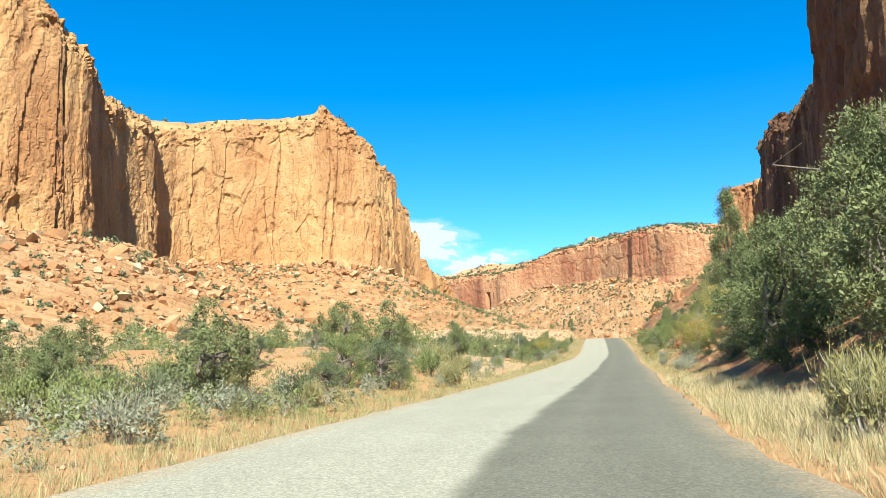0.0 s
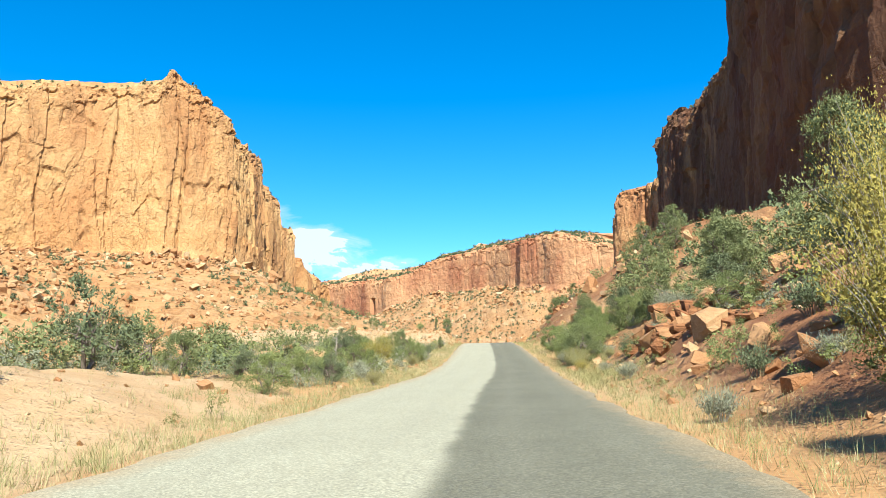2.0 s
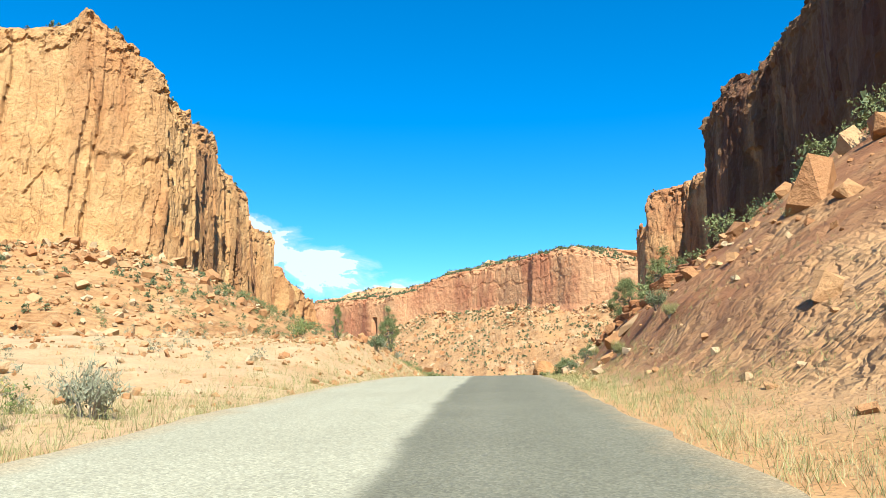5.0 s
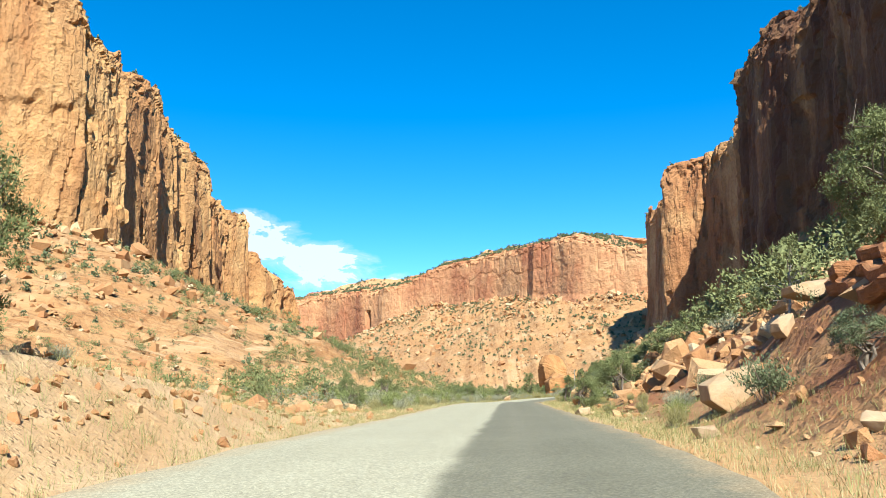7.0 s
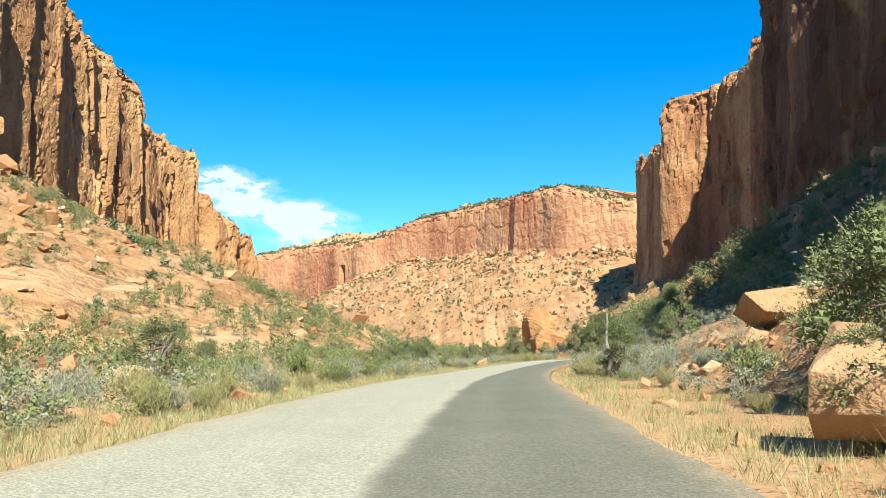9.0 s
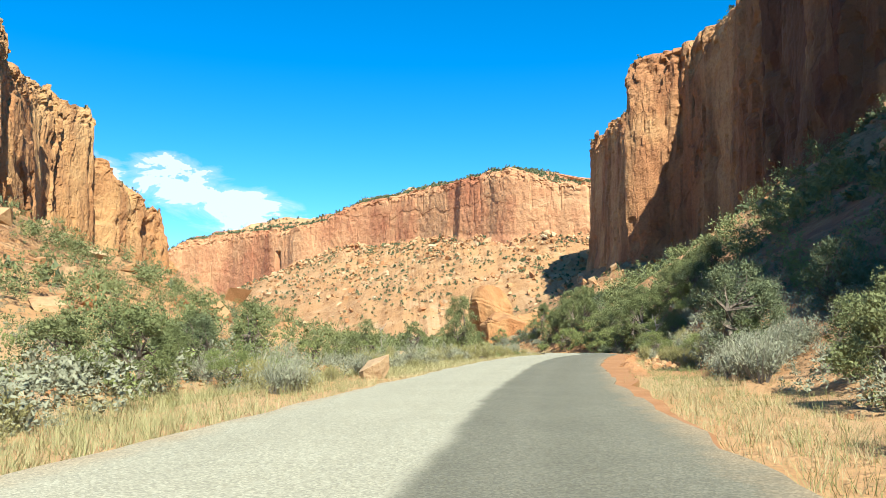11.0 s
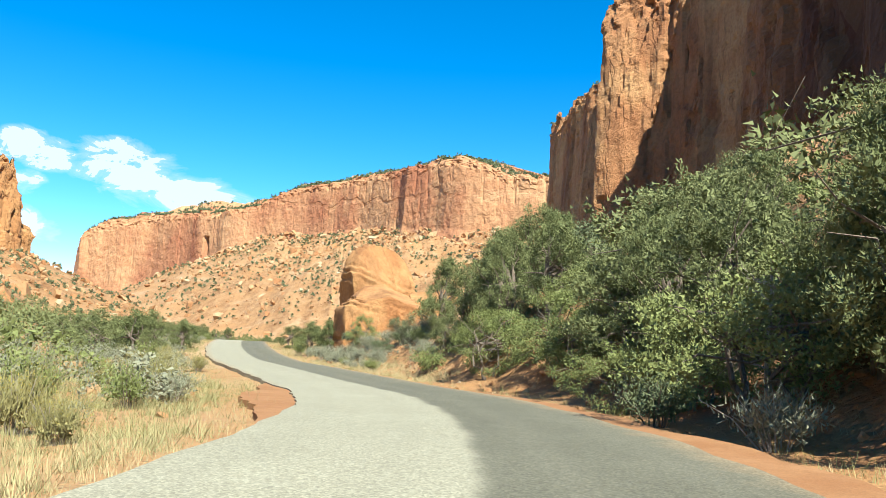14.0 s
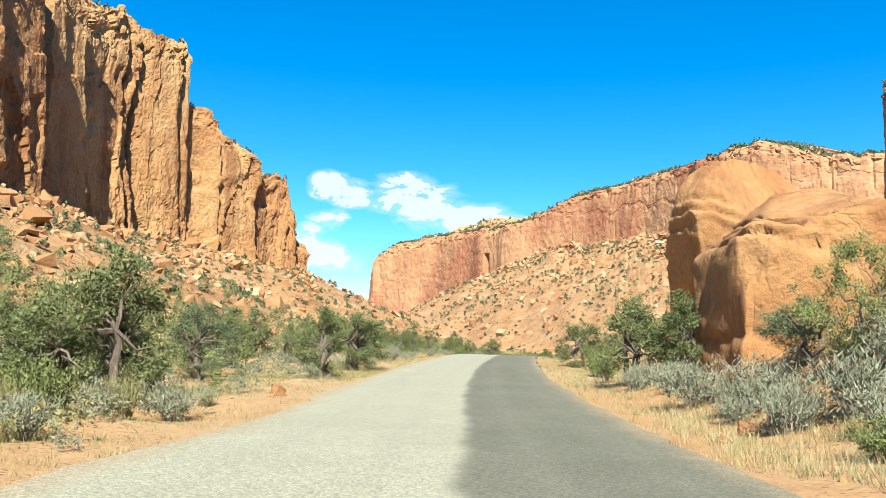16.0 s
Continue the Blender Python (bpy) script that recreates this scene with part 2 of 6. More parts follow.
def soil(n, sh):
    geo = n.add("ShaderNodeNewGeometry")
    p = geo.outputs["Position"]
    big = n.noise(p, 0.035, 5.0, 0.6)
    mid = n.noise(p, 0.33, 5.0, 0.6)
    fine = n.noise(p, 5.0, 6.0, 0.7)
    c = n.ramp(big, (0.34, (0.350, 0.192, 0.082)), (0.5, (0.373, 0.226, 0.107)), (0.66, (0.396, 0.282, 0.167)))
    c = n.mix(n.ramp(mid, (0.54, 0.0), (0.72, 0.55)), c, (0.310, 0.143, 0.054))
    # pale blown sand on the rise beside the pale lane
    xyz = n.add("ShaderNodeSeparateXYZ", {0: p})
    near = n.math("MULTIPLY", n.math("SUBTRACT", 1.0, n.math("DIVIDE", n.math("ABSOLUTE", n.math("SUBTRACT", xyz.outputs[1], 210.0)), 75.0), clamp=True), n.math("MULTIPLY", n.math("DIVIDE", n.math("SUBTRACT", 5.0, xyz.outputs[0]), 3.0, clamp=True), n.math("DIVIDE", n.math("ADD", xyz.outputs[0], 75.0), 35.0, clamp=True)))
    mound = n.math("MULTIPLY", n.math("SUBTRACT", 1.0, n.math("DIVIDE", n.math("ABSOLUTE", n.math("SUBTRACT", xyz.outputs[1], 68.0)), 26.0), clamp=True), n.math("DIVIDE", n.math("SUBTRACT", -2.0, xyz.outputs[0]), 4.0, clamp=True))
    near = n.math("MAXIMUM", near, mound)
    sandy = n.ramp(n.math("ADD", near, n.math("MULTIPLY", n.noise(p, 0.22, 5.0, 0.6), 0.9)), (0.62, 0.0), (0.82, 0.9))
    c = n.mix(sandy, c, n.ramp(mid, (0.35, (0.36, 0.235, 0.125)), (0.65, (0.44, 0.325, 0.20))))
    # raw red earth in the steep banks on the dark lane's side
    off = stored(n, "offset")
    yy = xyz.outputs[1]
    red = n.math("MAXIMUM", n.math("SUBTRACT", 1.0, n.math("DIVIDE", n.math("ABSOLUTE", n.math("SUBTRACT", yy, 212.0)), 62.0), clamp=True),
                 n.math("MAXIMUM", n.math("SUBTRACT", 1.0, n.math("DIVIDE", n.math("ABSOLUTE", n.math("SUBTRACT", yy, 378.0)), 52.0), clamp=True),
                        n.math("SUBTRACT", 1.0, n.math("DIVIDE", n.math("ABSOLUTE", n.math("SUBTRACT", yy, 66.0)), 60.0), clamp=True)))
    red = n.math("MULTIPLY", n.math("MULTIPLY", n.math("MULTIPLY", red, 2.5, clamp=True), n.math("DIVIDE", n.math("SUBTRACT", off, 5.2), 2.5, clamp=True)),
                 n.ramp(n.noise(p, 0.16, 5.0, 0.6), (0.33, 0.35), (0.55, 1.0)))
    c = n.mix(red, c, n.ramp(mid, (0.35, (0.155, 0.058, 0.027)), (0.65, (0.255, 0.108, 0.05))))
    # rubble where the ground is steep
    steep = n.ramp(n.add("ShaderNodeSeparateXYZ", {0: geo.outputs["True Normal"]}).outputs[2], (0.86, 1.0), (0.97, 0.0))
    bent = n.add("ShaderNodeVectorMath", {0: p, 1: n.noise(p, 0.7, 3.0, 0.6, "Color")}).outputs[0]
    blocks, edge = n.voro(bent, 0.62, "F1", "Color"), n.voro(bent, 0.62, "DISTANCE_TO_EDGE")
    chips, chip_edge = n.voro(bent, 2.1, "F1", "Color"), n.voro(bent, 2.1, "DISTANCE_TO_EDGE")
    tone = n.add("ShaderNodeSeparateColor", {0: blocks}).outputs[0]
    stone = n.ramp(tone, (0.0, (0.296, 0.139, 0.053)), (0.5, (0.373, 0.213, 0.092)), (1.0, (0.414, 0.278, 0.148)))
    stone = n.mix(0.5, stone, n.ramp(n.add("ShaderNodeSeparateColor", {0: chips}).outputs[1], (0.0, (0.278, 0.130, 0.050)), (1.0, (0.402, 0.260, 0.130))))
    stone = n.mix(n.ramp(n.math("MINIMUM", edge, n.math("MULTIPLY", chip_edge, 2.0)), (0.0, 0.4), (0.10, 0.0)), stone, (0.148, 0.063, 0.026))
    some = n.math("MULTIPLY", n.math("MULTIPLY", steep, n.math("SUBTRACT", 1.0, n.math("MAXIMUM", sandy, n.math("MULTIPLY", red, 0.75)))), n.ramp(n.noise(p, 0.09, 4.0), (0.38, 0.45), (0.56, 1.0)))
    heap, heap_edge = n.voro(bent, 0.19, "F1", "Color"), n.voro(bent, 0.19, "DISTANCE_TO_EDGE")
    stone = n.mix(0.35, stone, n.ramp(n.add("ShaderNodeSeparateColor", {0: heap}).outputs[1], (0.0, (0.25, 0.112, 0.045)), (1.0, (0.43, 0.285, 0.15))))
    stone = n.mix(n.ramp(heap_edge, (0.0, 0.55), (0.12, 0.0)), stone, (0.17, 0.075, 0.032))
    c = n.mix(some, c, stone)
    pebbles = n.voro(p, 7.0, "F1")
    c = n.mix(n.ramp(pebbles, (0.12, 0.35), (0.28, 0.0)), c, n.ramp(n.noise(p, 3.0, 2.0), (0.4, (0.243, 0.111, 0.045)), (0.6, (0.38, 0.29, 0.19))))
    c = n.mix(0.5, c, n.ramp(fine, (0.3, 0.55), (0.7, 1.0)), "MULTIPLY")
    n.put(sh.inputs["Base Color"], c)
    h = n.math("ADD", n.math("MULTIPLY", mid, 0.5), n.math("MULTIPLY", fine, 0.12))
    h = n.math("ADD", h, n.math("MULTIPLY", some, n.math("ADD", n.ramp(edge, (0.0, 0.0), (0.35, 0.8)), n.ramp(chip_edge, (0.0, 0.0), (0.3, 0.3)))))
    bump(n, sh, n.math("ADD", h, n.ramp(pebbles, (0.1, 0.08), (0.35, 0.0))), 0.7, 0.8)


SOIL = material("red_desert_soil", soil)


def grit_of(n, p):
    chips = n.add("ShaderNodeSeparateColor", {0: n.voro(p, 42.0, "F1", "Color")}).outputs[0]
    return chips, n.noise(p, 1.7, 6.0, 0.7)


def road_look(n, sh):
    """Pale chip seal on one lane, older grey asphalt on the other: the chips thin out over a hand's width where they meet; wheels have worn both."""
    p = where(n)
    off = stored(n, "offset")
    chips, blotch = grit_of(n, p)
    patch = n.noise(p, 0.35, 5.0, 0.6)
    drift = n.math("ADD", off, n.math("MULTIPLY", n.math("SUBTRACT", n.noise(p, 0.5, 4.0, 0.6), 0.5), 0.5))
    seam = n.math("ADD", n.math("DIVIDE", drift, 0.15), n.math("MULTIPLY", n.math("SUBTRACT", chips, 0.5), 1.5))
    dark_side = n.ramp(n.math("ADD", n.math("MULTIPLY", seam, 0.5), 0.5), (0.28, 0.0), (0.72, 1.0))
    pale = n.mix(n.ramp(patch, (0.35, 0.0), (0.65, 1.0)), (0.300, 0.300, 0.230), (0.272, 0.271, 0.206))
    grey = n.mix(n.ramp(patch, (0.35, 0.0), (0.65, 1.0)), (0.138, 0.139, 0.105), (0.116, 0.117, 0.088))
    # wheel tracks at even distances from the seam, polished paler on the grey lane
    def track(at, wide):
        return n.ramp(n.math("DIVIDE", n.math("ABSOLUTE", n.math("SUBTRACT", drift, at)), wide), (0.0, 1.0), (1.0, 0.0))
    worn = n.math("MAXIMUM", track(0.95, 0.45), track(2.5, 0.5))
    grey = n.mix(n.math("MULTIPLY", worn, 0.35), grey, (0.162, 0.162, 0.124))
    grey = n.mix(n.math("MULTIPLY", track(3.5, 0.9), 0.6), grey, (0.185, 0.174, 0.126))
    rubbed = n.math("MAXIMUM", track(-1.0, 0.4), track(-2.7, 0.45))
    pale = n.mix(n.math("MULTIPLY", rubbed, 0.35), pale, (0.255, 0.254, 0.194))
    pale = n.mix(n.math("MULTIPLY", track(-4.2, 0.8), 0.5), pale, (0.32, 0.285, 0.20))
    c = n.mix(dark_side, pale, grey)
    frayed = n.math("ADD", n.math("SUBTRACT", n.math("ABSOLUTE", n.math("ADD", off, 0.3)), 3.2), n.math("MULTIPLY", n.math("SUBTRACT", n.noise(p, 1.1, 6.0, 0.7), 0.5), 1.6))
    c = n.mix(n.ramp(frayed, (0.0, 0.0), (0.75, 0.8)), c, (0.29, 0.225, 0.14))
    c = n.mix(n.ramp(blotch, (0.36, 0.14), (0.62, 0.0)), c, n.mix(dark_side, (0.25, 0.24, 0.18), (0.098, 0.096, 0.072)))
    c = n.mix(0.5, c, n.ramp(chips, (0.0, 0.30), (0.7, 1.0), (1.0, 1.5)), "MULTIPLY")
    n.put(sh.inputs["Base Color"], c)
    bump(n, sh, n.math("ADD", chips, n.noise(p, 9.0, 4.0)), 0.55, 0.012)


def dirt_look(n, sh):
    p = where(n)
    chips, blotch = grit_of(n, p)
    c = n.mix(n.ramp(n.noise(p, 0.6, 5.0, 0.65), (0.36, 0.0), (0.64, 1.0)), (0.335, 0.185, 0.09), (0.275, 0.135, 0.06))
    c = n.mix(n.ramp(blotch, (0.4, 0.35), (0.62, 0.0)), c, (0.23, 0.105, 0.045))
    n.put(sh.inputs["Base Color"], n.mix(0.35, c, n.ramp(chips, (0.0, 0.5), (0.8, 1.0)), "MULTIPLY"))
    bump(n, sh, n.math("ADD", blotch, n.math("MULTIPLY", chips, 0.2)), 0.6, 0.05)


ROAD_TOP = material("chip_seal_and_asphalt", road_look, 0.88)
DIRT_EDGE = material("orange_shoulder_dirt", dirt_look, 0.95)


def leafy(a, b, c, tip=None):
    """Foliage: the colour changes from leaf to leaf and from plant to plant."""
    def build(n, sh):
        isl = n.add("ShaderNodeNewGeometry").outputs["Random Per Island"]
        obr = n.add("ShaderNodeObjectInfo").outputs["Random"]
        lo, hi = (tuple(0.35 * q + 0.65 * r for q, r in zip(e, b)) for e in (a, c))
        col = n.ramp(isl, (0.0, lo), (0.55, b), (1.0, hi))
        col = n.mix(n.math("MULTIPLY", obr, 0.5), col, tip or c)
        n.put(sh.inputs["Base Color"], col)
        sh.inputs["Subsurface Weight"].default_value = 0.0
        sh.inputs["Transmission Weight"].default_value = 0.0
    return build


JUNIPER = material("juniper_green", leafy((0.052, 0.072, 0.030), (0.104, 0.130, 0.050), (0.165, 0.182, 0.082)), 0.75)
PINYON = material("pinyon_green", leafy((0.040, 0.060, 0.030), (0.082, 0.108, 0.054), (0.128, 0.152, 0.082)), 0.75)
OAK = material("bright_leaf_green", leafy((0.066, 0.094, 0.030), (0.122, 0.156, 0.052), (0.180, 0.202, 0.074)), 0.7)
SAGE = material("sage_grey", leafy((0.105, 0.120, 0.080), (0.172, 0.188, 0.130), (0.235, 0.245, 0.175)), 0.85)
RABBIT = material("rabbitbrush_yellow_green", leafy((0.106, 0.116, 0.047), (0.179, 0.179, 0.079), (0.254, 0.227, 0.1)), 0.85)
YELLOW = material("yellow_autumn_leaf", leafy((0.116, 0.116, 0.026), (0.211, 0.19, 0.042), (0.274, 0.222, 0.053)), 0.75)
STRAW = material("dry_straw_grass", leafy((0.20, 0.165, 0.082), (0.30, 0.255, 0.135), (0.40, 0.35, 0.205)), 0.85)
PALE_GRASS = material("pale_green_grass", leafy((0.16, 0.162, 0.075), (0.235, 0.23, 0.112), (0.33, 0.31, 0.165)), 0.85)
GREEN_GRASS = material("fresh_grass", leafy((0.095, 0.115, 0.036), (0.165, 0.178, 0.064), (0.245, 0.238, 0.11)), 0.85)


def bark(n, sh):
    p = where(n)
    f = n.noise(n.scaled(p, (9.0, 9.0, 1.5)), 2.0, 5.0)
    n.put(sh.inputs["Base Color"], n.ramp(f, (0.3, (0.069, 0.053, 0.04)), (0.7, (0.174, 0.148, 0.122))))
    bump(n, sh, f, 0.7, 0.02)


BARK = material("grey_brown_bark", bark)


def deadwood(n, sh):
    p = where(n)
    f = n.noise(n.scaled(p, (8.0, 8.0, 1.2)), 2.0, 5.0)
    n.put(sh.inputs["Base Color"], n.ramp(f, (0.3, (0.19, 0.169, 0.142)), (0.7, (0.306, 0.285, 0.248))))


DEADWOOD = material("bleached_deadwood", deadwood)

# ---- helpers for building ----


def hashed(i, j, k, seed):
    h = (i.astype(np.int64) * 374761393 + j.astype(np.int64) * 668265263 + k.astype(np.int64) * 2147483647 + seed * 144269) & 0xFFFFFFFF
    h = ((h ^ (h >> 13)) * 1274126177) & 0xFFFFFFFF
    h = ((h ^ (h >> 15)) * 2246822519) & 0xFFFFFFFF
    return ((h ^ (h >> 16)) & 0xFFFFFF) / float(0xFFFFFF)


def vnoise(x, y, z=0.0, seed=0):
    """Smooth noise in -1..1 over arrays."""
    x, y, z = np.broadcast_arrays(np.asarray(x, float), np.asarray(y, float), np.asarray(z, float))
    i, j, k = np.floor(x), np.floor(y), np.floor(z)
    u, v, t = x - i, y - j, z - k
    u, v, t = (a * a * (3 - 2 * a) for a in (u, v, t))
    out = 0.0
    for a in (0, 1):
        for b in (0, 1):
            for c in (0, 1):
                out = out + hashed(i + a, j + b, k + c, seed) * np.where(a, u, 1 - u) * np.where(b, v, 1 - v) * np.where(c, t, 1 - t)
    return out * 2 - 1


def fbm(x, y, z=0.0, octaves=4, seed=0):
    out, amp, f, tot = 0.0, 1.0, 1.0, 0.0
    for o in range(octaves):
        out = out + amp * vnoise(np.asarray(x) * f, np.asarray(y) * f, np.asarray(z) * f, seed + o)
        tot += amp
        amp, f = amp * 0.5, f * 2.03
    return out / tot


def mesh_of(name, verts, faces, mat, smooth=False):
    me = bpy.data.meshes.new(name)
    me.from_pydata([tuple(v) for v in np.asarray(verts).tolist()] if not isinstance(verts, list) else verts, [], faces if isinstance(faces, list) else faces.tolist())
    me.materials.append(mat)
    if smooth:
        me.polygons.foreach_set("use_smooth", [True] * len(me.polygons))
    me.update()
    return me


def grid_faces(rows, cols):
    a = np.arange(rows * cols).reshape(rows, cols)
    return np.stack([a[:-1, :-1], a[:-1, 1:], a[1:, 1:], a[1:, :-1]], -1).reshape(-1, 4)


def part(name, me, parent, label=""):
    ob = new(name, me)
    ob.parent = parent
    return tagged(ob, label) if label else ob


pick = random.Random(11)

# ---- the road's line ----
RD = np.array(ROAD)


def along(y, col):
    """Cubic through the road's points, by y."""
    ys, v = RD[:, 1], RD[:, col]
    m = np.gradient(v, ys)
    y = np.asarray(y, float)
    i = np.clip(np.searchsorted(ys, y) - 1, 0, len(ys) - 2)
    h = ys[i + 1] - ys[i]
    t = (y - ys[i]) / h
    tc = np.clip(t, 0, 1)
    a = (2 * tc**3 - 3 * tc**2 + 1) * v[i] + (tc**3 - 2 * tc**2 + tc) * h * m[i] + (-2 * tc**3 + 3 * tc**2) * v[i + 1] + (tc**3 - tc**2) * h * m[i + 1]
    return a + np.where(t > 1, (t - 1) * h * m[i + 1], 0) + np.where(t < 0, t * h * m[i], 0)


def road_x(y):
    return along(np.clip(y, -110, 630), 1 - 1)


def road_z(y):
    return along(np.clip(y, -110, 630), 2)


LEFT_EDGE, RIGHT_EDGE = -4.1, 3.45
# feet of the walls: x, y, height of the foot, height of the rim
WALL_LEFT = ((-270, 80, 46, 150), (-240, 115, 46, 150), (-172, 190, 45, 150), (-163, 204, 45, 128), (-150, 222, 44, 115), (-153, 240, 46, 106), (-175, 300, 50, 110), (-195, 350, 54, 122), (-189, 368, 56, 132),
             (-147, 391, 57, 138), (-132, 394.5, 57, 141), (-130, 395.3, 57, 146), (-126.5, 397, 57, 146), (-123, 398.7, 57, 139), (-116, 402, 56, 137), (-100, 417, 54, 121), (-97, 440, 50, 119), (-111, 510, 47, 127), (-118, 555, 47, 125),
             (-121, 581, 48, 124), (-121.5, 583, 48, 112), (-132, 636, 48, 116), (-148, 672, 48, 127), (-137, 690, 48, 126), (-131, 703, 48, 125), (-130.5, 705, 48, 121), (-132, 707, 48, 104), (-131, 717, 47, 103),
             (-130, 721, 47, 102), (-130, 723, 47, 95), (-128, 731, 47, 94), (-125, 737, 46, 92), (-124.5, 739, 46, 85), (-123, 747, 46, 83), (-119, 757, 45, 82), (-118.5, 759, 45, 71), (-115, 767, 44, 60), (-111, 775, 42, 50), (-200, 815, 42, 60), (-420, 900, 60, 90))
WALL_RIGHT = ((190, -80, 40, 140), (130, 40, 24, 140), (92, 110, 23, 150), (62, 182, 23, 160), (70, 232, 26, 162), (80, 272, 33, 155), (96, 300, 40, 142), (113, 340, 46, 142),
              (124, 408, 48, 143), (119, 498, 48, 144),
              (133, 560, 47, 138), (149, 618, 46, 145), (151, 631, 46, 148), (122, 653, 46, 143), (121, 664, 46, 141), (146, 678, 47, 134), (155, 692, 50, 138), (161, 800, 58, 160), (170, 985, 82, 178), (300, 1030, 90, 150))
WALL_MESA = ((420, 1010, 120, 176), (250, 1080, 122, 170), (172, 1122, 122, 182), (160, 1130, 122, 191), (135, 1152, 124, 204), (95, 1215, 132, 203), (47, 1301, 143, 206), (-20, 1370, 145, 207), (-70, 1404, 142, 198), (-90, 1418, 138, 184), (-117, 1436, 133, 178),
             (-180, 1500, 107, 186), (-260, 1600, 78, 190), (-350, 1640, 64, 182), (-385, 1655, 60, 168), (-425, 1760, 60, 150), (-410, 1900, 60, 150))


def line_of(wall, step):
    """The wall's foot, rounded at the corners and cut into even steps: x, y, foot, rim."""
    p = np.array(wall, float)
    for _ in range(2):
        q = np.empty((2 * len(p) - 2, 4))
        q[0::2], q[1::2] = 0.78 * p[:-1] + 0.22 * p[1:], 0.22 * p[:-1] + 0.78 * p[1:]
        p = np.vstack([p[:1], q, p[-1:]])
    s = np.r_[0, np.cumsum(np.hypot(*np.diff(p[:, :2], axis=0).T))]
    t = np.arange(0, s[-1], step)
    return t, np.stack([np.interp(t, s, p[:, c]) for c in range(4)], 1)


FOOT = {k: line_of(wl, 4.0)[1] for k, wl in (("left", WALL_LEFT), ("right", WALL_RIGHT), ("mesa", WALL_MESA))}


def reach(x, y, key):
    """Distance to a wall's foot, and the foot's height there."""
    f = FOOT[key]
    x, y = np.atleast_1d(x), np.atleast_1d(y)
    d2, z = np.full(x.shape, 1e12), np.zeros(x.shape)
    for lo in range(0, len(f)):
        q = (x - f[lo, 0]) ** 2 + (y - f[lo, 1]) ** 2
        near = q < d2
        d2, z = np.where(near, q, d2), np.where(near, f[lo, 2], z)
    return np.sqrt(d2), z


def soft_max(a, b, k):
    h = np.clip(0.5 + 0.5 * (a - b) / k, 0, 1)
    return b + (a - b) * h + k * h * (1 - h)


def ground(x, y):
    """Height of the ground."""
    x, y = np.asarray(x, float), np.asarray(y, float)
    shape = np.broadcast(x, y).shape
    x, y = np.broadcast_to(x, shape).ravel(), np.broadcast_to(y, shape).ravel()
    zr = road_z(y)
    slope = (road_x(y + 1) - road_x(y - 1)) / 2
    d = (x - road_x(y)) / np.sqrt(1 + slope**2)
    rough = fbm(x / 14, y / 14, 0, 4, 3)
    fine = fbm(x / 2.2, y / 2.2, 0, 3, 9)
    out_l, out_r = np.clip(-d - 5.4, 0, None), np.clip(d - np.interp(y, (0, 90, 180, 200, 225, 245, 270, 290, 340, 360, 400, 440), (4.6, 4.6, 4.8, 4.9, 5.3, 6.6, 7.6, 7.4, 6.9, 5.8, 5.8, 5.8)), 0, None)
    z = zr - 0.25 + rough * 1.3 * np.clip(out_l / 14, 0, 1) + np.clip(out_l / 60, 0, 1) * 1.5
    # low bank beside the road, sandy rise on the left before the bend of the slope
    z = z + 1.5 * np.clip((out_l - 1) / 6, 0, 1) * np.exp(-((y - 60) / 28) ** 2) + 2.8 * np.clip((out_l - 0.3) / 3.6, 0, 1) * np.exp(-((y - 203) / 22) ** 2)
    dw, foot = reach(x, y, "left")
    z = soft_max(z, foot + 2 - 0.44 * dw + rough * 2.5, 7.0)
    dw, foot = reach(x, y, "right")
    bank = np.interp(y, (-100, 40, 90, 112, 160, 184, 200, 222, 242, 270, 330, 360, 400, 430, 452, 468, 500, 540), (0.35, 0.45, 0.50, 0.42, 0.46, 0.72, 0.78, 0.70, 0.54, 0.54, 0.34, 0.55, 0.70, 0.70, 0.36, 0.22, 0.18, 0.08))
    right = zr - 0.25 + bank * out_r + rough * 1.0 * np.clip(out_r / 8, 0, 1)
    right = right + np.interp(y, (342, 352, 366, 398, 406), (0.0, 0.7, 1.7, 1.7, 0.0)) * np.clip((out_r - 0.9 - 0.5 * rough) / 0.9, 0, 1)
    z_r = np.minimum(right, soft_max(zr - 0.2 + 0.10 * out_r, foot + 3, 3.0))
    z_r = soft_max(z_r, foot + 2 - 0.62 * dw + rough * 2, 4.0)
    z_r = zr - 0.25 + (z_r - zr + 0.25) * np.clip(out_r / 5.0, 0, 1)
    wide = 1.5 + np.clip(y - 540, 0, None) * 0.4
    side = np.clip(0.5 + 0.5 * d / wide, 0, 1)
    z = z * (1 - side) + z_r * side
    dw, foot = reach(x, y, "mesa")
    z = soft_max(z, foot - 0.48 * dw + rough * 5 + 6 * vnoise(x / 60, y / 60, 0, 5), 12.0)
    z = z + fine * 0.34 * np.clip((np.abs(d) - 4.5) / 3, 0, 1)
    # the bed under the road
    bed = np.clip((5.0 - np.abs(d + 0.3)) / 0.8, 0, 1) * np.clip((640 - y) / 20, 0, 1)
    z = z * (1 - bed) + (zr - 0.18) * bed
    # the rise under the huge boulders
    z = z + 1.1 * np.exp(-(((x - 36) / 6.0) ** 2 + ((y - 464) / 9.0) ** 2)) * np.clip((d - 5.5) / 3.0, 0, 1)
    return z.reshape(shape)


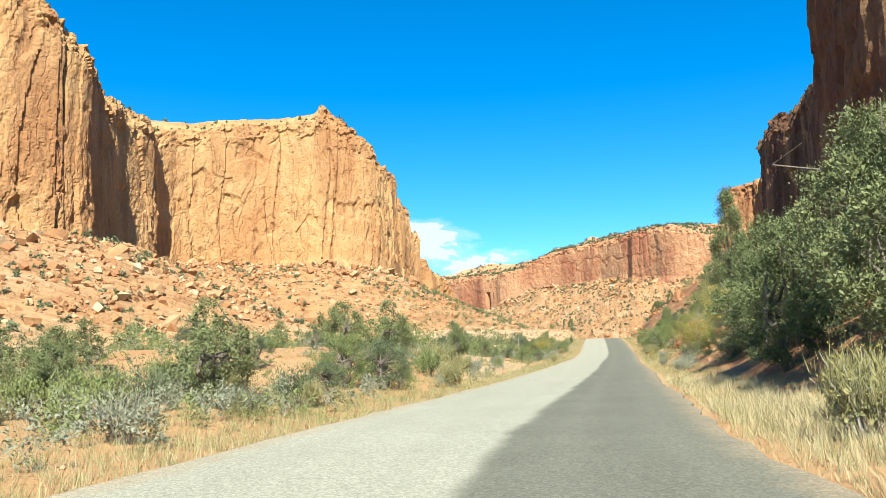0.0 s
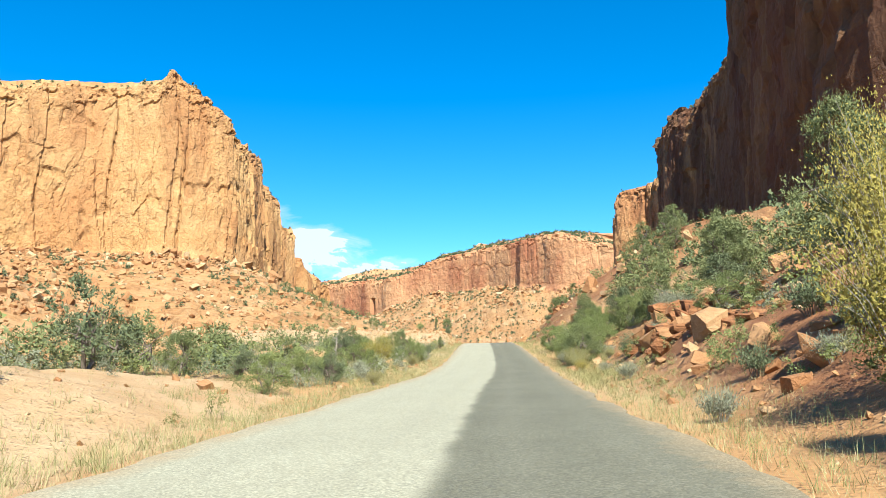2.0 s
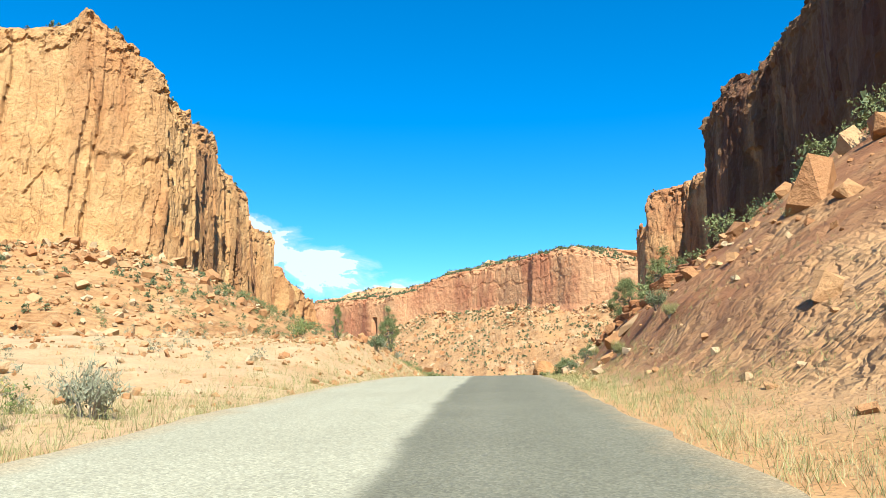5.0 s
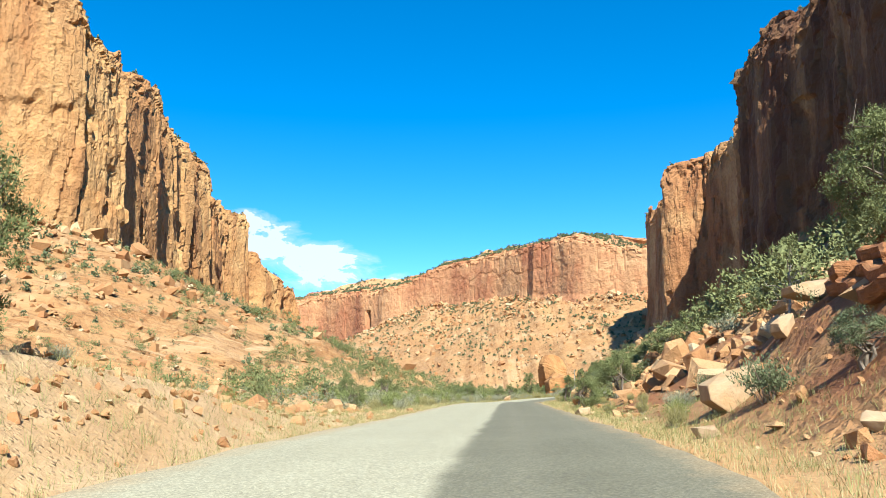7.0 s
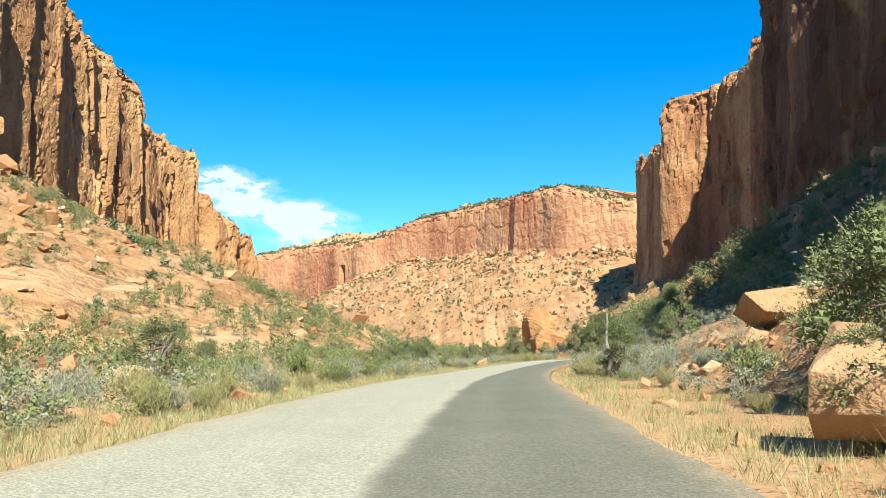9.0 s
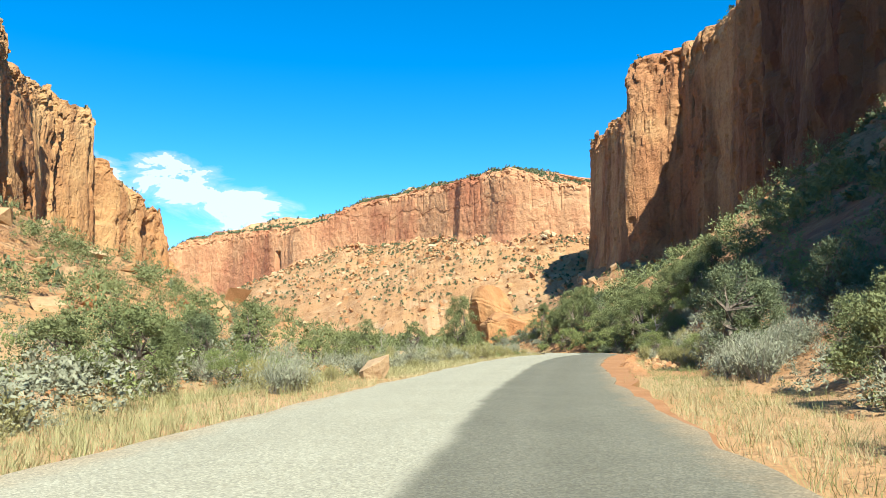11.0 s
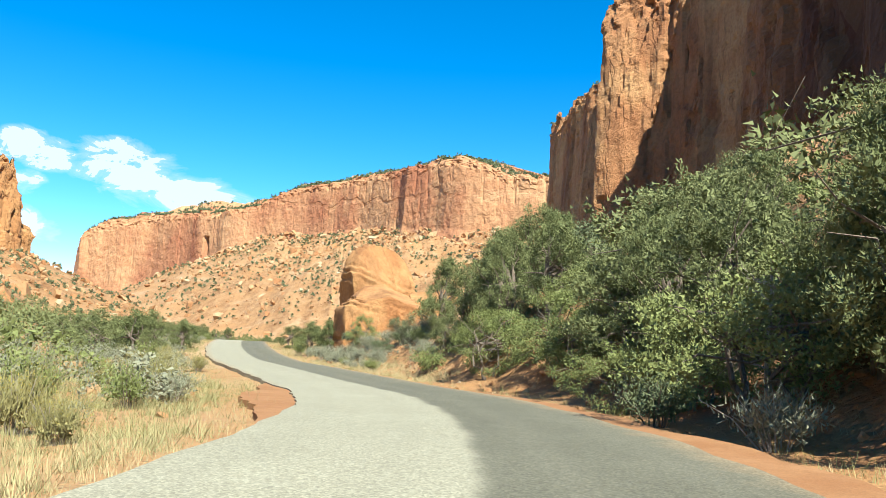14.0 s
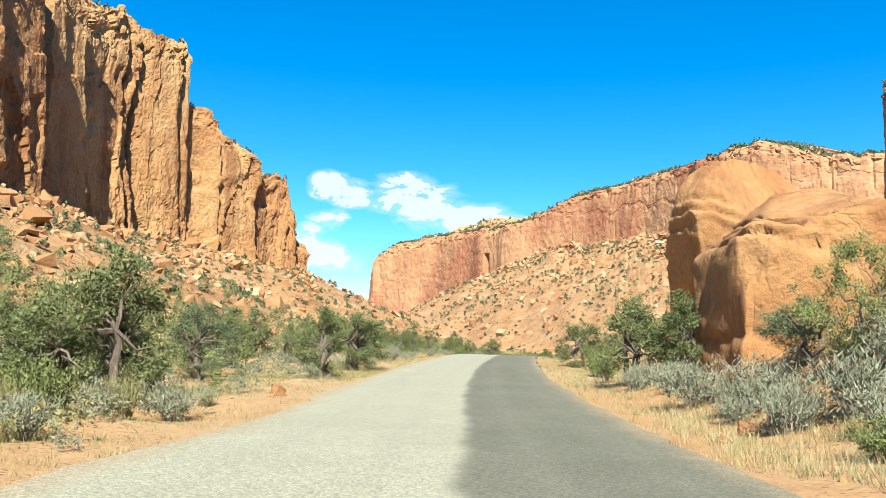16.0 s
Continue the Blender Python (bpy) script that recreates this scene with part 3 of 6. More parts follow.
# ---- ground ----
def spread(a, b, fine, coarse, lo, hi):
    """Even fine steps from a to b, growing steps out to lo and hi."""
    mid = list(np.arange(a, b, fine))
    s, v = fine, a
    low = []
    while v > lo:
        s = min(s * 1.09, coarse)
        v -= s
        low.append(v)
    s, v = fine, mid[-1]
    while v < hi:
        s = min(s * 1.06, coarse)
        v += s
        mid.append(v)
    return np.array(low[::-1] + mid)


U = spread(-12, 13, 0.5, 60, -3500, 3500)
V = np.r_[spread(-15, 475, 1.3, 40, -900, 4200)]
gx = road_x(V)[:, None] * np.clip(1 - np.abs(U) / 400, 0, 1)[None] + U[None]
gy = np.broadcast_to(V[:, None], gx.shape)
gz = ground(gx, gy)
ground_ob = new("ground", mesh_of("ground", np.stack([gx, gy, gz], -1).reshape(-1, 3), grid_faces(*gx.shape), SOIL, True))
keep_number(ground_ob.data, "offset", (gx - road_x(gy)) / np.sqrt(1 + ((road_x(gy + 1) - road_x(gy - 1)) / 2) ** 2))
tagged(ground_ob, "orange-red sandy desert ground with stony talus slopes", "ground", kind="structure")


# ---- road ----
def strip(name, mat, a, b, lift, label, y0=-115, y1=620, step=1.0, wobble=(0.0, 0.0), cols=7, crown=0.0, taper=0.0):
    """A long flat strip beside the lane line, from offset a to offset b, with worn edges, and a rim that goes down."""
    ys = np.arange(y0, y1, step)
    sl = (road_x(ys + 0.5) - road_x(ys - 0.5))
    nx, ny = 1 / np.sqrt(1 + sl**2), -sl / np.sqrt(1 + sl**2)
    a = np.interp(ys, *a) if isinstance(a, tuple) else a
    b = np.interp(ys, *b) if isinstance(b, tuple) else b
    ea = a + wobble[0] * (fbm(ys / 2.5, 0 * ys, 0, 4, 31) + 0.6 * vnoise(ys / 0.9, 0 * ys, 3.3, 33))
    eb = b + wobble[1] * (fbm(ys / 2.5, 0 * ys + 7, 0, 4, 35) + 0.6 * vnoise(ys / 0.9, 0 * ys, 8.3, 37))
    if taper < 0:
        ea = eb - (eb - ea) * np.clip((y0 - ys) / taper, 0.02, 1) * np.clip((ys - y1) / taper, 0.02, 1)
    if taper > 0:
        eb = ea + (eb - ea) * np.clip((ys - y0) / taper, 0.02, 1) * np.clip((y1 - ys) / taper, 0.02, 1)
    f = np.linspace(0, 1, cols)
    off = ea[:, None] * (1 - f) + eb[:, None] * f
    z = road_z(ys)[:, None] + lift - crown * np.abs(off - 0) + 0 * off
    off = np.concatenate([ea[:, None] - 0.02, off, eb[:, None] + 0.02], 1)
    z = np.concatenate([z[:, :1] - 0.3, z, z[:, -1:] - 0.3], 1)
    v = np.stack([road_x(ys)[:, None] + nx[:, None] * off, ys[:, None] + ny[:, None] * off, z], -1)
    ob = new(name, mesh_of(name, v.reshape(-1, 3), grid_faces(len(ys), cols + 2), mat))
    keep_number(ob.data, "offset", off)
    return tagged(ob, label, name.split("_")[-1], kind="structure")


strip("road_lane", ROAD_TOP, ((310, 348, 375, 405, 445), (LEFT_EDGE, -3.35, -3.3, -3.5, LEFT_EDGE)), 0.0, 0.005, "pale sun-bleached chip-seal road lane with crumbled edge", wobble=(0.16, 0.0), step=0.6)
strip("road_lane", ROAD_TOP, 0.0, ((320, 350, 375, 400), (RIGHT_EDGE, 3.35, 3.2, RIGHT_EDGE)), 0.005, "darker grey asphalt road lane with worn edge", wobble=(0.0, 0.2), step=0.6)
strip("dirt_shoulder", DIRT_EDGE, RIGHT_EDGE - 0.6, RIGHT_EDGE + 1.0, -0.03, "bare orange dirt shoulder along the asphalt", 299, 446, 0.8, (0.0, 0.4), taper=42.0)
strip("dirt_shoulder", DIRT_EDGE, -5.0, LEFT_EDGE + 0.9, -0.04, "bare orange dirt along the pale lane", 398, 422, 0.8, (0.4, 0.0), taper=-10.0)


# ---- cliffs ----
def cells(u, v, seed):
    """Irregular cells on a plane: a random number for each cell, and the distance to the cell's edge."""
    i, j = np.floor(u), np.floor(v)
    f1, f2, tag = np.full(u.shape, 9.0), np.full(u.shape, 9.0), np.zeros(u.shape)
    for a in (-1, 0, 1):
        for b in (-1, 0, 1):
            ci, cj = i + a, j + b
            q = np.hypot(u - ci - hashed(ci, cj, cj * 0, seed), v - cj - hashed(ci, cj, cj * 0 + 1, seed))
            near = q < f1
            f2 = np.where(near, f1, np.minimum(f2, q))
            tag, f1 = np.where(near, hashed(ci, cj, cj * 0 + 2, seed), tag), np.where(near, q, f1)
    return tag, f2 - f1


def cliff(name, wall, mat, step, rise, seed, label, size=1.0, back=60.0, front=1.0, marks=(), fluted=((0, 1), (1, 1)), knobs=1.0, cap=1.0, jutting=1.0, caps=((0, 1), (1, 1)), lean=0.05, beds=0.0, chips=1.0, turned=0.0):
    """A jointed sandstone wall: flat faces, spalled slabs at three sizes, open joints of many lengths, a ledgy rim and the top behind it.
    front: +1 if the open side lies to the right of the line's way, -1 if to the left. marks: slots (distance, low, high, width, depth)."""
    rng = np.random.default_rng(seed)
    s, p = line_of(wall, step)
    tx, ty = np.gradient(p[:, 0], s), np.gradient(p[:, 1], s)
    k = max(3, int(6 / step))
    tx, ty = (np.convolve(np.pad(a, k, mode="edge"), np.ones(2 * k + 1) / (2 * k + 1), "valid") for a in (tx, ty))
    ln = np.hypot(tx, ty)
    nx, ny = front * ty / ln, -front * tx / ln
    rows = int((p[:, 3] - p[:, 2]).max() / rise) + 8
    bounds = np.cumsum(rng.choice((3.0, 5.0, 8.0, 13.0, 19.0, 26.0), 6000) * size)
    bends = np.cumsum(rng.uniform(7, 30, 3000) * size)
    jut = rng.normal(0, 3.2, 3000) * size * jutting
    col0 = np.searchsorted(bounds, s + 3 * vnoise(s / 30, 0 * s, 0, seed))
    rim = p[:, 3] + (rng.uniform(-1.6, 1.8, 6001) * size)[col0] + 2.5 * fbm(s / 40, 0 * s, 0, 3, seed + 1)
    rim = rim + knobs * (np.abs(vnoise(s / 5.5, 0 * s, 0, seed + 17)) * 5 + np.clip(np.round(2 * vnoise(s / 11, 0 * s, 0, seed + 18)) * 2.2, -1, 5)) * np.clip(vnoise(s / 60, 0 * s, 0, seed + 19) + 0.5, 0, 1)
    foot = p[:, 2] - 16
    f = np.linspace(0, 1, rows)
    z = foot[None] + (rim - foot)[None] * f[:, None]
    F = np.broadcast_to(f[:, None], z.shape)
    S = np.broadcast_to(s[None], z.shape)
    flute = np.broadcast_to(np.interp(p[:, 1], *fluted)[None], z.shape)
    # joints lean and wander
    sw = S + size * (3.0 * vnoise(S / 34, z / 40, 0, seed + 2) + 0.9 * vnoise(S / 9, z / 14, 0, seed + 3) + 0.3 * vnoise(S / 2.5, z / 4, 0, seed + 4))
    zw = z + size * (6 * vnoise(S / 22, z / 30, 4.0, seed + 2) + 1.5 * vnoise(S / 5, z / 7, 4.0, seed + 3))
    o = np.interp(sw, bends, jut) + 5.0 * size * fbm(S / 60, z / 400, 0, 2, seed + 7)
    # slabs spalled off: broad, middling and small, thick in some stretches and thin in others
    broken = np.clip(0.5 + 1.1 * fbm(S / 38, z / 30, 0, 3, seed + 8), 0.12, 1.3)
    tag, edge = cells(sw / (9.0 * size), zw / (48.0 * size), seed + 30)
    o = o + chips * size * 2.6 * (tag - 0.5) * (0.4 + 0.6 * flute)
    tag, edge = cells(sw / (3.6 * size) + 7.3, zw / (17.0 * size), seed + 31)
    o = o + chips * size * 1.7 * (tag - 0.5) * broken * (0.45 + 0.35 * flute)
    tag, edge = cells(sw / (1.6 * size) + 3.1, zw / (4.2 * size), seed + 32)
    o = o + chips * size * 0.8 * (tag - 0.5) * broken
    # thin level beds that stand out here and there
    o = o + beds * size * (hashed(np.floor((zw - 0.05 * S) / (3.2 * size)), S * 0, S * 0, seed + 33) - 0.5) * np.clip(0.6 + vnoise(S / 60, z / 25, 0, seed + 34), 0, 1)
    # open joints: each runs over its own stretch of the height
    col = np.searchsorted(bounds, sw)
    lo, hi = np.r_[0, bounds][col], bounds[np.minimum(col, 5999)]
    left_one = (sw - lo) < (hi - sw)
    gap, j = np.minimum(sw - lo, hi - sw), np.where(left_one, col, col + 1)
    o = o + turned * flute * (sw - 0.5 * (lo + hi))
    start, length = hashed(j, j * 0, j * 0, seed + 40) * 0.75, 0.15 + 0.6 * hashed(j, j * 0 + 1, j * 0, seed + 40)
    run = np.clip((F - start) / 0.03, 0, 1) * np.clip((start + length - F) / 0.12, 0, 1)
    wide = size * (0.35 + 0.75 * hashed(j, j * 0 + 2, j * 0, seed + 40) * (0.5 + flute)) * (0.6 + 0.7 * np.abs(vnoise(z / 9, j * 3.1, 0, seed + 41)))
    o = o - size * (0.8 + 2.6 * hashed(j, j * 0 + 3, j * 0, seed + 40) * (0.35 + 0.65 * flute)) * run * (0.3 + 0.7 * chips) * np.exp(-((gap / wide) ** 2))
    # pillars that stand free of the wall in fluted stretches
    h1 = hashed(col, col * 0, col * 0, seed + 6)
    cut = 0.22 + 0.75 * hashed(col, col * 0, col * 0, seed + 20)
    o = o + size * np.where((h1 > 0.55) & (F < cut + 0.03 * vnoise(S / 2, z * 0, 0, seed + 22)), 1.9 * flute * (1.15 - F), 0)
    # hollows under arched roofs
    hollow = fbm(S / 12, z / 15, 0, 3, seed + 21)
    o = o - size * 1.3 * chips * np.clip((hollow - 0.36) / 0.14, 0, 1)
    o = o + 0.5 * size * fbm(S / 4, z / 6, 0, 4, seed + 10)
    # rubble against the foot, rim worn back in broken ledges
    o = o + 5.0 * size * np.clip(0.22 - F, 0, 1) / 0.22 * (0.7 + 0.6 * vnoise(S / 9, z / 7, 0, seed + 12))
    tag, edge = cells(sw / (2.8 * size) + 1.7, zw / (2.6 * size), seed + 35)
    o = o - size * np.floor(np.clip((F - 0.91 + 0.05 * vnoise(S / 14, 0 * z, 0, seed + 13)) / 0.032, 0, 4)) * (0.9 + 0.7 * vnoise(S / 9, z / 5, 0, seed + 14))
    o = o + size * 1.8 * (tag - 0.5) * np.clip((F - 0.86) / 0.05, 0, 1)
    o = o - lean * (z - foot[None])
    for m, low, high, wide, deep in marks:
        o = o - deep * np.exp(-(((S - m - 0.06 * (z - low)) / wide) ** 4)) * np.clip((z - low) / 3, 0, 1) * np.clip((high - z) / 3, 0, 1)
    vx, vy = p[None, :, 0] + nx[None] * o, p[None, :, 1] + ny[None] * o
    X, Y, Z = [vx], [vy], [z]
    for r, up in ((0.03, 0.8), (0.08, 1.6), (0.13, 5.0), (0.22, 6.5), (0.33, 11.0), (0.5, 15.0), (1.0, 19.0)):
        br = r * back * (1 + 0.25 * vnoise(s / 15, 0 * s + r * 9, 0, seed + 15))
        X.append((vx[-1] - nx * br)[None]), Y.append((vy[-1] - ny * br)[None])
        Z.append((p[:, 3] + 0.35 * (rim - p[:, 3]) + up * (0.8 + 0.3 * vnoise(s / 22, 0 * s, r * 7, seed + 16)) * back / 60 * cap * np.interp(p[:, 0], *caps))[None])
    v = np.stack([np.concatenate(X), np.concatenate(Y), np.concatenate(Z)], -1)
    faces = grid_faces(v.shape[0], v.shape[1])
    ob = new(name, mesh_of(name, v.reshape(-1, 3), faces if front > 0 else faces[:, ::-1], mat))
    return tagged(ob, label, "cliff", kind="structure"), v


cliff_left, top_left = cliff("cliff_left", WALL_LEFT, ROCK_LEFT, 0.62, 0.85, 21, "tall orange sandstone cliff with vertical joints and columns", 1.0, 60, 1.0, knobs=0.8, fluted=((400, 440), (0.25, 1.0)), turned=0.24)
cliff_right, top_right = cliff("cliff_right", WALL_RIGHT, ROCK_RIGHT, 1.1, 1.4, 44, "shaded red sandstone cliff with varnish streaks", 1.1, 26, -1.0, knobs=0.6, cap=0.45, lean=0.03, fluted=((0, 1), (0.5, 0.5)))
cliff_mesa, top_mesa = cliff("cliff_mesa", WALL_MESA, ROCK_MESA, 1.8, 1.6, 63, "distant red and orange sandstone mesa wall with flat rim", 1.5, 170, -1.0, ((775, 100, 150, 5, 14),), fluted=((0, 1), (0.05, 0.05)), knobs=0.25, cap=0.75, jutting=0.4, caps=((40, 140), (1.0, 0.2)), beds=0.45, chips=0.3)


# ---- rocks ----
def hull_mesh(name, mat, seed, n=16, flat=0.75, soft=0.0):
    """An angular block, about 1 m across: the hull of scattered points, its edges chipped."""
    rnd = random.Random(seed)
    bm = bmesh.new()
    lean = rnd.uniform(-0.3, 0.3), rnd.uniform(-0.3, 0.3)
    for k in range(8):
        p = Vector(((1 if k & 1 else -1) * rnd.uniform(0.35, 1.0), (1 if k & 2 else -1) * rnd.uniform(0.35, 1.0), (1 if k & 4 else -1) * rnd.uniform(0.5, 1.0)))
        bm.verts.new(((p.x + lean[0] * p.z) * 0.5, (p.y + lean[1] * p.z) * 0.42, p.z * 0.5 * flat))
    for k in range(n - 8):
        p = Vector((rnd.uniform(-1, 1), rnd.uniform(-1, 1), rnd.uniform(-1, 1))).normalized() * rnd.uniform(0.95, 1.15)
        bm.verts.new((p.x * 0.5, p.y * 0.42, p.z * 0.5 * flat))
    out = bmesh.ops.convex_hull(bm, input=bm.verts)
    bmesh.ops.delete(bm, geom=list({g for g in out["geom_interior"] + out["geom_unused"] if isinstance(g, bmesh.types.BMVert)}), context="VERTS")
    bmesh.ops.dissolve_limit(bm, angle_limit=0.18, verts=bm.verts, edges=bm.edges)
    if soft:
        bmesh.ops.bevel(bm, geom=list(bm.edges), offset=soft, segments=2, affect="EDGES", profile=0.5)
    bmesh.ops.triangulate(bm, faces=bm.faces)
    me = bpy.data.meshes.new(name)
    bm.to_mesh(me)
    bm.free()
    me.materials.append(mat)
    return me


def arrays(me):
    v = np.empty(len(me.vertices) * 3)
    me.vertices.foreach_get("co", v)
    f = np.array([p.vertices[:] for p in me.polygons])
    return v.reshape(-1, 3), f


def strewn(name, kinds, places, sizes, mat, label, category, sink=0.36, tilt=0.5, seed=1):
    """Many small things in one mesh, each from one of the kinds (verts, faces), turned at random."""
    rng = np.random.default_rng(seed)
    vs, fs, base = [], [], 0
    which = rng.integers(0, len(kinds), len(places))
    for k, (kv, kf) in enumerate(kinds):
        idx = np.nonzero(which == k)[0]
        if not len(idx):
            continue
        a = rng.uniform(0, 2 * np.pi, len(idx))
        tx, ty = rng.normal(0, tilt, len(idx)), rng.normal(0, tilt, len(idx))
        ca, sa = np.cos(a), np.sin(a)
        R = np.zeros((len(idx), 3, 3))
        R[:, 0, 0], R[:, 0, 1], R[:, 1, 0], R[:, 1, 1], R[:, 2, 2] = ca, -sa, sa, ca, 1
        cx, sx, cy, sy = np.cos(tx), np.sin(tx), np.cos(ty), np.sin(ty)
        Rx, Ry = np.zeros_like(R), np.zeros_like(R)
        Rx[:, 0, 0], Rx[:, 1, 1], Rx[:, 1, 2], Rx[:, 2, 1], Rx[:, 2, 2] = 1, cx, -sx, sx, cx
        Ry[:, 1, 1], Ry[:, 0, 0], Ry[:, 0, 2], Ry[:, 2, 0], Ry[:, 2, 2] = 1, cy, sy, -sy, cy
        sc = sizes[idx][:, None] * rng.uniform(0.75, 1.3, (len(idx), 3))
        v = np.einsum("nij,nkj->nki", R @ Rx @ Ry, kv[None] * sc[:, None, :])
        v += places[idx][:, None, :] + np.array([0, 0, 1])[None, None] * (sizes[idx] * (0.5 - sink) * 0.8)[:, None, None]
        vs.append(v.reshape(-1, 3))
        fs.append((kf[None] + (np.arange(len(idx)) * len(kv))[:, None, None] + base).reshape(-1, kf.shape[1]))
        base += len(idx) * len(kv)
    me = bpy.data.meshes.new(name)
    v, f = np.concatenate(vs), np.concatenate(fs)
    me.vertices.add(len(v)), me.vertices.foreach_set("co", v.ravel())
    me.loops.add(f.size), me.loops.foreach_set("vertex_index", f.ravel())
    me.polygons.add(len(f)), me.polygons.foreach_set("loop_start", np.arange(len(f)) * f.shape[1])
    me.polygons.foreach_set("use_smooth", [False] * len(f))
    me.materials.append(mat)
    me.update(calc_edges=True)
    return tagged(new(name, me), label, category, kind="stuff")


def offset_of(x, y):
    sl = (road_x(y + 1) - road_x(y - 1)) / 2
    return (x - road_x(y)) / np.sqrt(1 + sl**2)


def spot(y, d):
    """The place d metres to the right of the lane line."""
    sl = (road_x(y + 1) - road_x(y - 1)) / 2
    ln = np.sqrt(1 + sl**2)
    return road_x(y) + d / ln, y - d * sl / ln


BLOCKS = [hull_mesh("rock", BOULDER, 100 + k, 8 + k % 3, 0.38 + 0.07 * k) for k in range(9)]
BLOCK_ARRAYS = [arrays(m) for m in BLOCKS]


def cut_bank(y0, y1, a, b, high, seed):
    """The crumbled edge of red earth that a grader left along the shoulder."""
    ys, us = np.arange(y0, y1, 0.11), np.linspace(0.0, 1.0, 17)
    Y, U = np.meshgrid(ys, us, indexing="ij")
    D = a + (b - a) * U + 0.22 * fbm(Y / 1.4, U * 0.0, 0, 3, seed)
    X, YY = spot(Y, D)
    ends = np.clip((Y - y0) / 5, 0, 1) * np.clip((y1 - Y) / 5, 0, 1)
    shape = np.interp(U, (0.0, 0.12, 0.3, 0.55, 1.0), (-0.06, 0.5, 1.0, 0.8, -0.06))
    clods = np.maximum(fbm(D / 0.17, Y / 0.17, 0, 3, seed + 1), -0.2)
    Z = ground(X, YY) - 0.03 + high * ends * shape * (0.75 + 0.5 * fbm(Y / 3, U, 0, 2, seed + 2) + 0.55 * clods)
    ob = new("cut_bank", mesh_of("cut_bank", np.stack([X, YY, Z], -1).reshape(-1, 3), grid_faces(len(ys), len(us)), DIRT_EDGE))
    return tagged(ob, "crumbled red earth bank cut along the dirt shoulder", "earth bank", kind="structure")


def talus(key, lo, hi, n, near, far, mean, seed, ylim):
    """Fallen rock on the slope under a wall: places and sizes."""
    rng = np.random.default_rng(seed)
    f = FOOT[key]
    f = f[(f[:, 1] > ylim[0]) & (f[:, 1] < ylim[1])]
    i = rng.integers(0, len(f), n)
    reach_out = near + (far - near) * rng.random(n) ** 1.3
    ang = rng.uniform(0, 2 * np.pi, n)
    x, y = f[i, 0] + np.cos(ang) * reach_out, f[i, 1] + np.sin(ang) * reach_out
    size = np.clip(rng.lognormal(np.log(mean), 0.6, n), lo, hi)
    ok = (np.abs(offset_of(x, y)) > 6.5 + size * 0.6) if key != "mesa" else (y > 650)
    side = offset_of(x, y) * (1 if key == "right" else -1) > 0 if key != "mesa" else ok
    dw, _ = reach(x, y, key)
    # clumps and bare runs
    keep = ok & side & (dw > 1.0) & (fbm(x / 30, y / 30, 0, 3, 71) + rng.uniform(-0.5, 0.7, n) > 0)
    x, y, size = x[keep], y[keep], size[keep]
    return np.stack([x, y, ground(x, y)], 1), size


P, s = talus("left", 0.5, 6.5, 40000, 0, 105, 1.05, 5, (150, 790))
strewn("talus_rocks", BLOCK_ARRAYS, P, s, BOULDER, "fallen orange sandstone blocks on the slope under the cliff", "rocks", seed=6)
P, s = talus("right", 0.4, 4.0, 6000, 0, 60, 0.9, 7, (60, 700))
strewn("talus_rocks", BLOCK_ARRAYS, P, s, BOULDER, "fallen red sandstone blocks on the shaded slope", "rocks", seed=8)
P, s = talus("mesa", 1.2, 8.0, 24000, 0, 290, 2.3, 9, (900, 1800))
strewn("talus_rocks", BLOCK_ARRAYS, P, s, BOULDER, "fallen blocks on the slope below the far mesa", "rocks", seed=10)
# stones along the road's banks
rng = np.random.default_rng(12)
yy = rng.uniform(0, 470, 11000)
dd = np.where(rng.random(11000) < 0.45, rng.uniform(-26, -5.5, 11000), rng.uniform(5.0, 22, 11000))
xx, yy = spot(yy, dd)
rocky = np.interp(yy, (0, 50, 75, 105, 140, 165, 265, 300, 420, 470), (0.2, 0.4, 0.8, 0.8, 0.3, 0.45, 0.9, 0.25, 0.4, 0.7))
keep = rng.random(11000) < np.where(dd > 0, rocky, np.interp(yy, (0, 150, 180, 260, 300), (0.35, 0.35, 0.9, 0.9, 0.25)))
xx, yy = xx[keep], yy[keep]
size = np.clip(rng.lognormal(np.log(0.16), 0.65, len(xx)), 0.05, 0.9)
strewn("roadside_stones", BLOCK_ARRAYS, np.stack([xx, yy, ground(xx, yy)], 1), size, BOULDER, "loose orange and pale stones on the road banks", "stones", seed=13)

cut_bank(338, 368, 4.3, 5.6, 0.30, 33)

def rubble(n, y0, y1, d0, d1, mean, hi, seed, label):
    rng = np.random.default_rng(seed)
    y, d = rng.uniform(y0, y1, n), d0 + (d1 - d0) * rng.random(n)
    keep = fbm(d / 4, y / 6, 0, 3, seed) + rng.uniform(-0.35, 0.5, n) > 0
    x, y = spot(y[keep], d[keep])
    size = np.clip(rng.lognormal(np.log(mean), 0.6, len(x)), 0.15, hi)
    strewn("bank_rubble", BLOCK_ARRAYS, np.stack([x, y, ground(x, y)], 1), size, BOULDER, label, "rocks", seed=seed + 1)


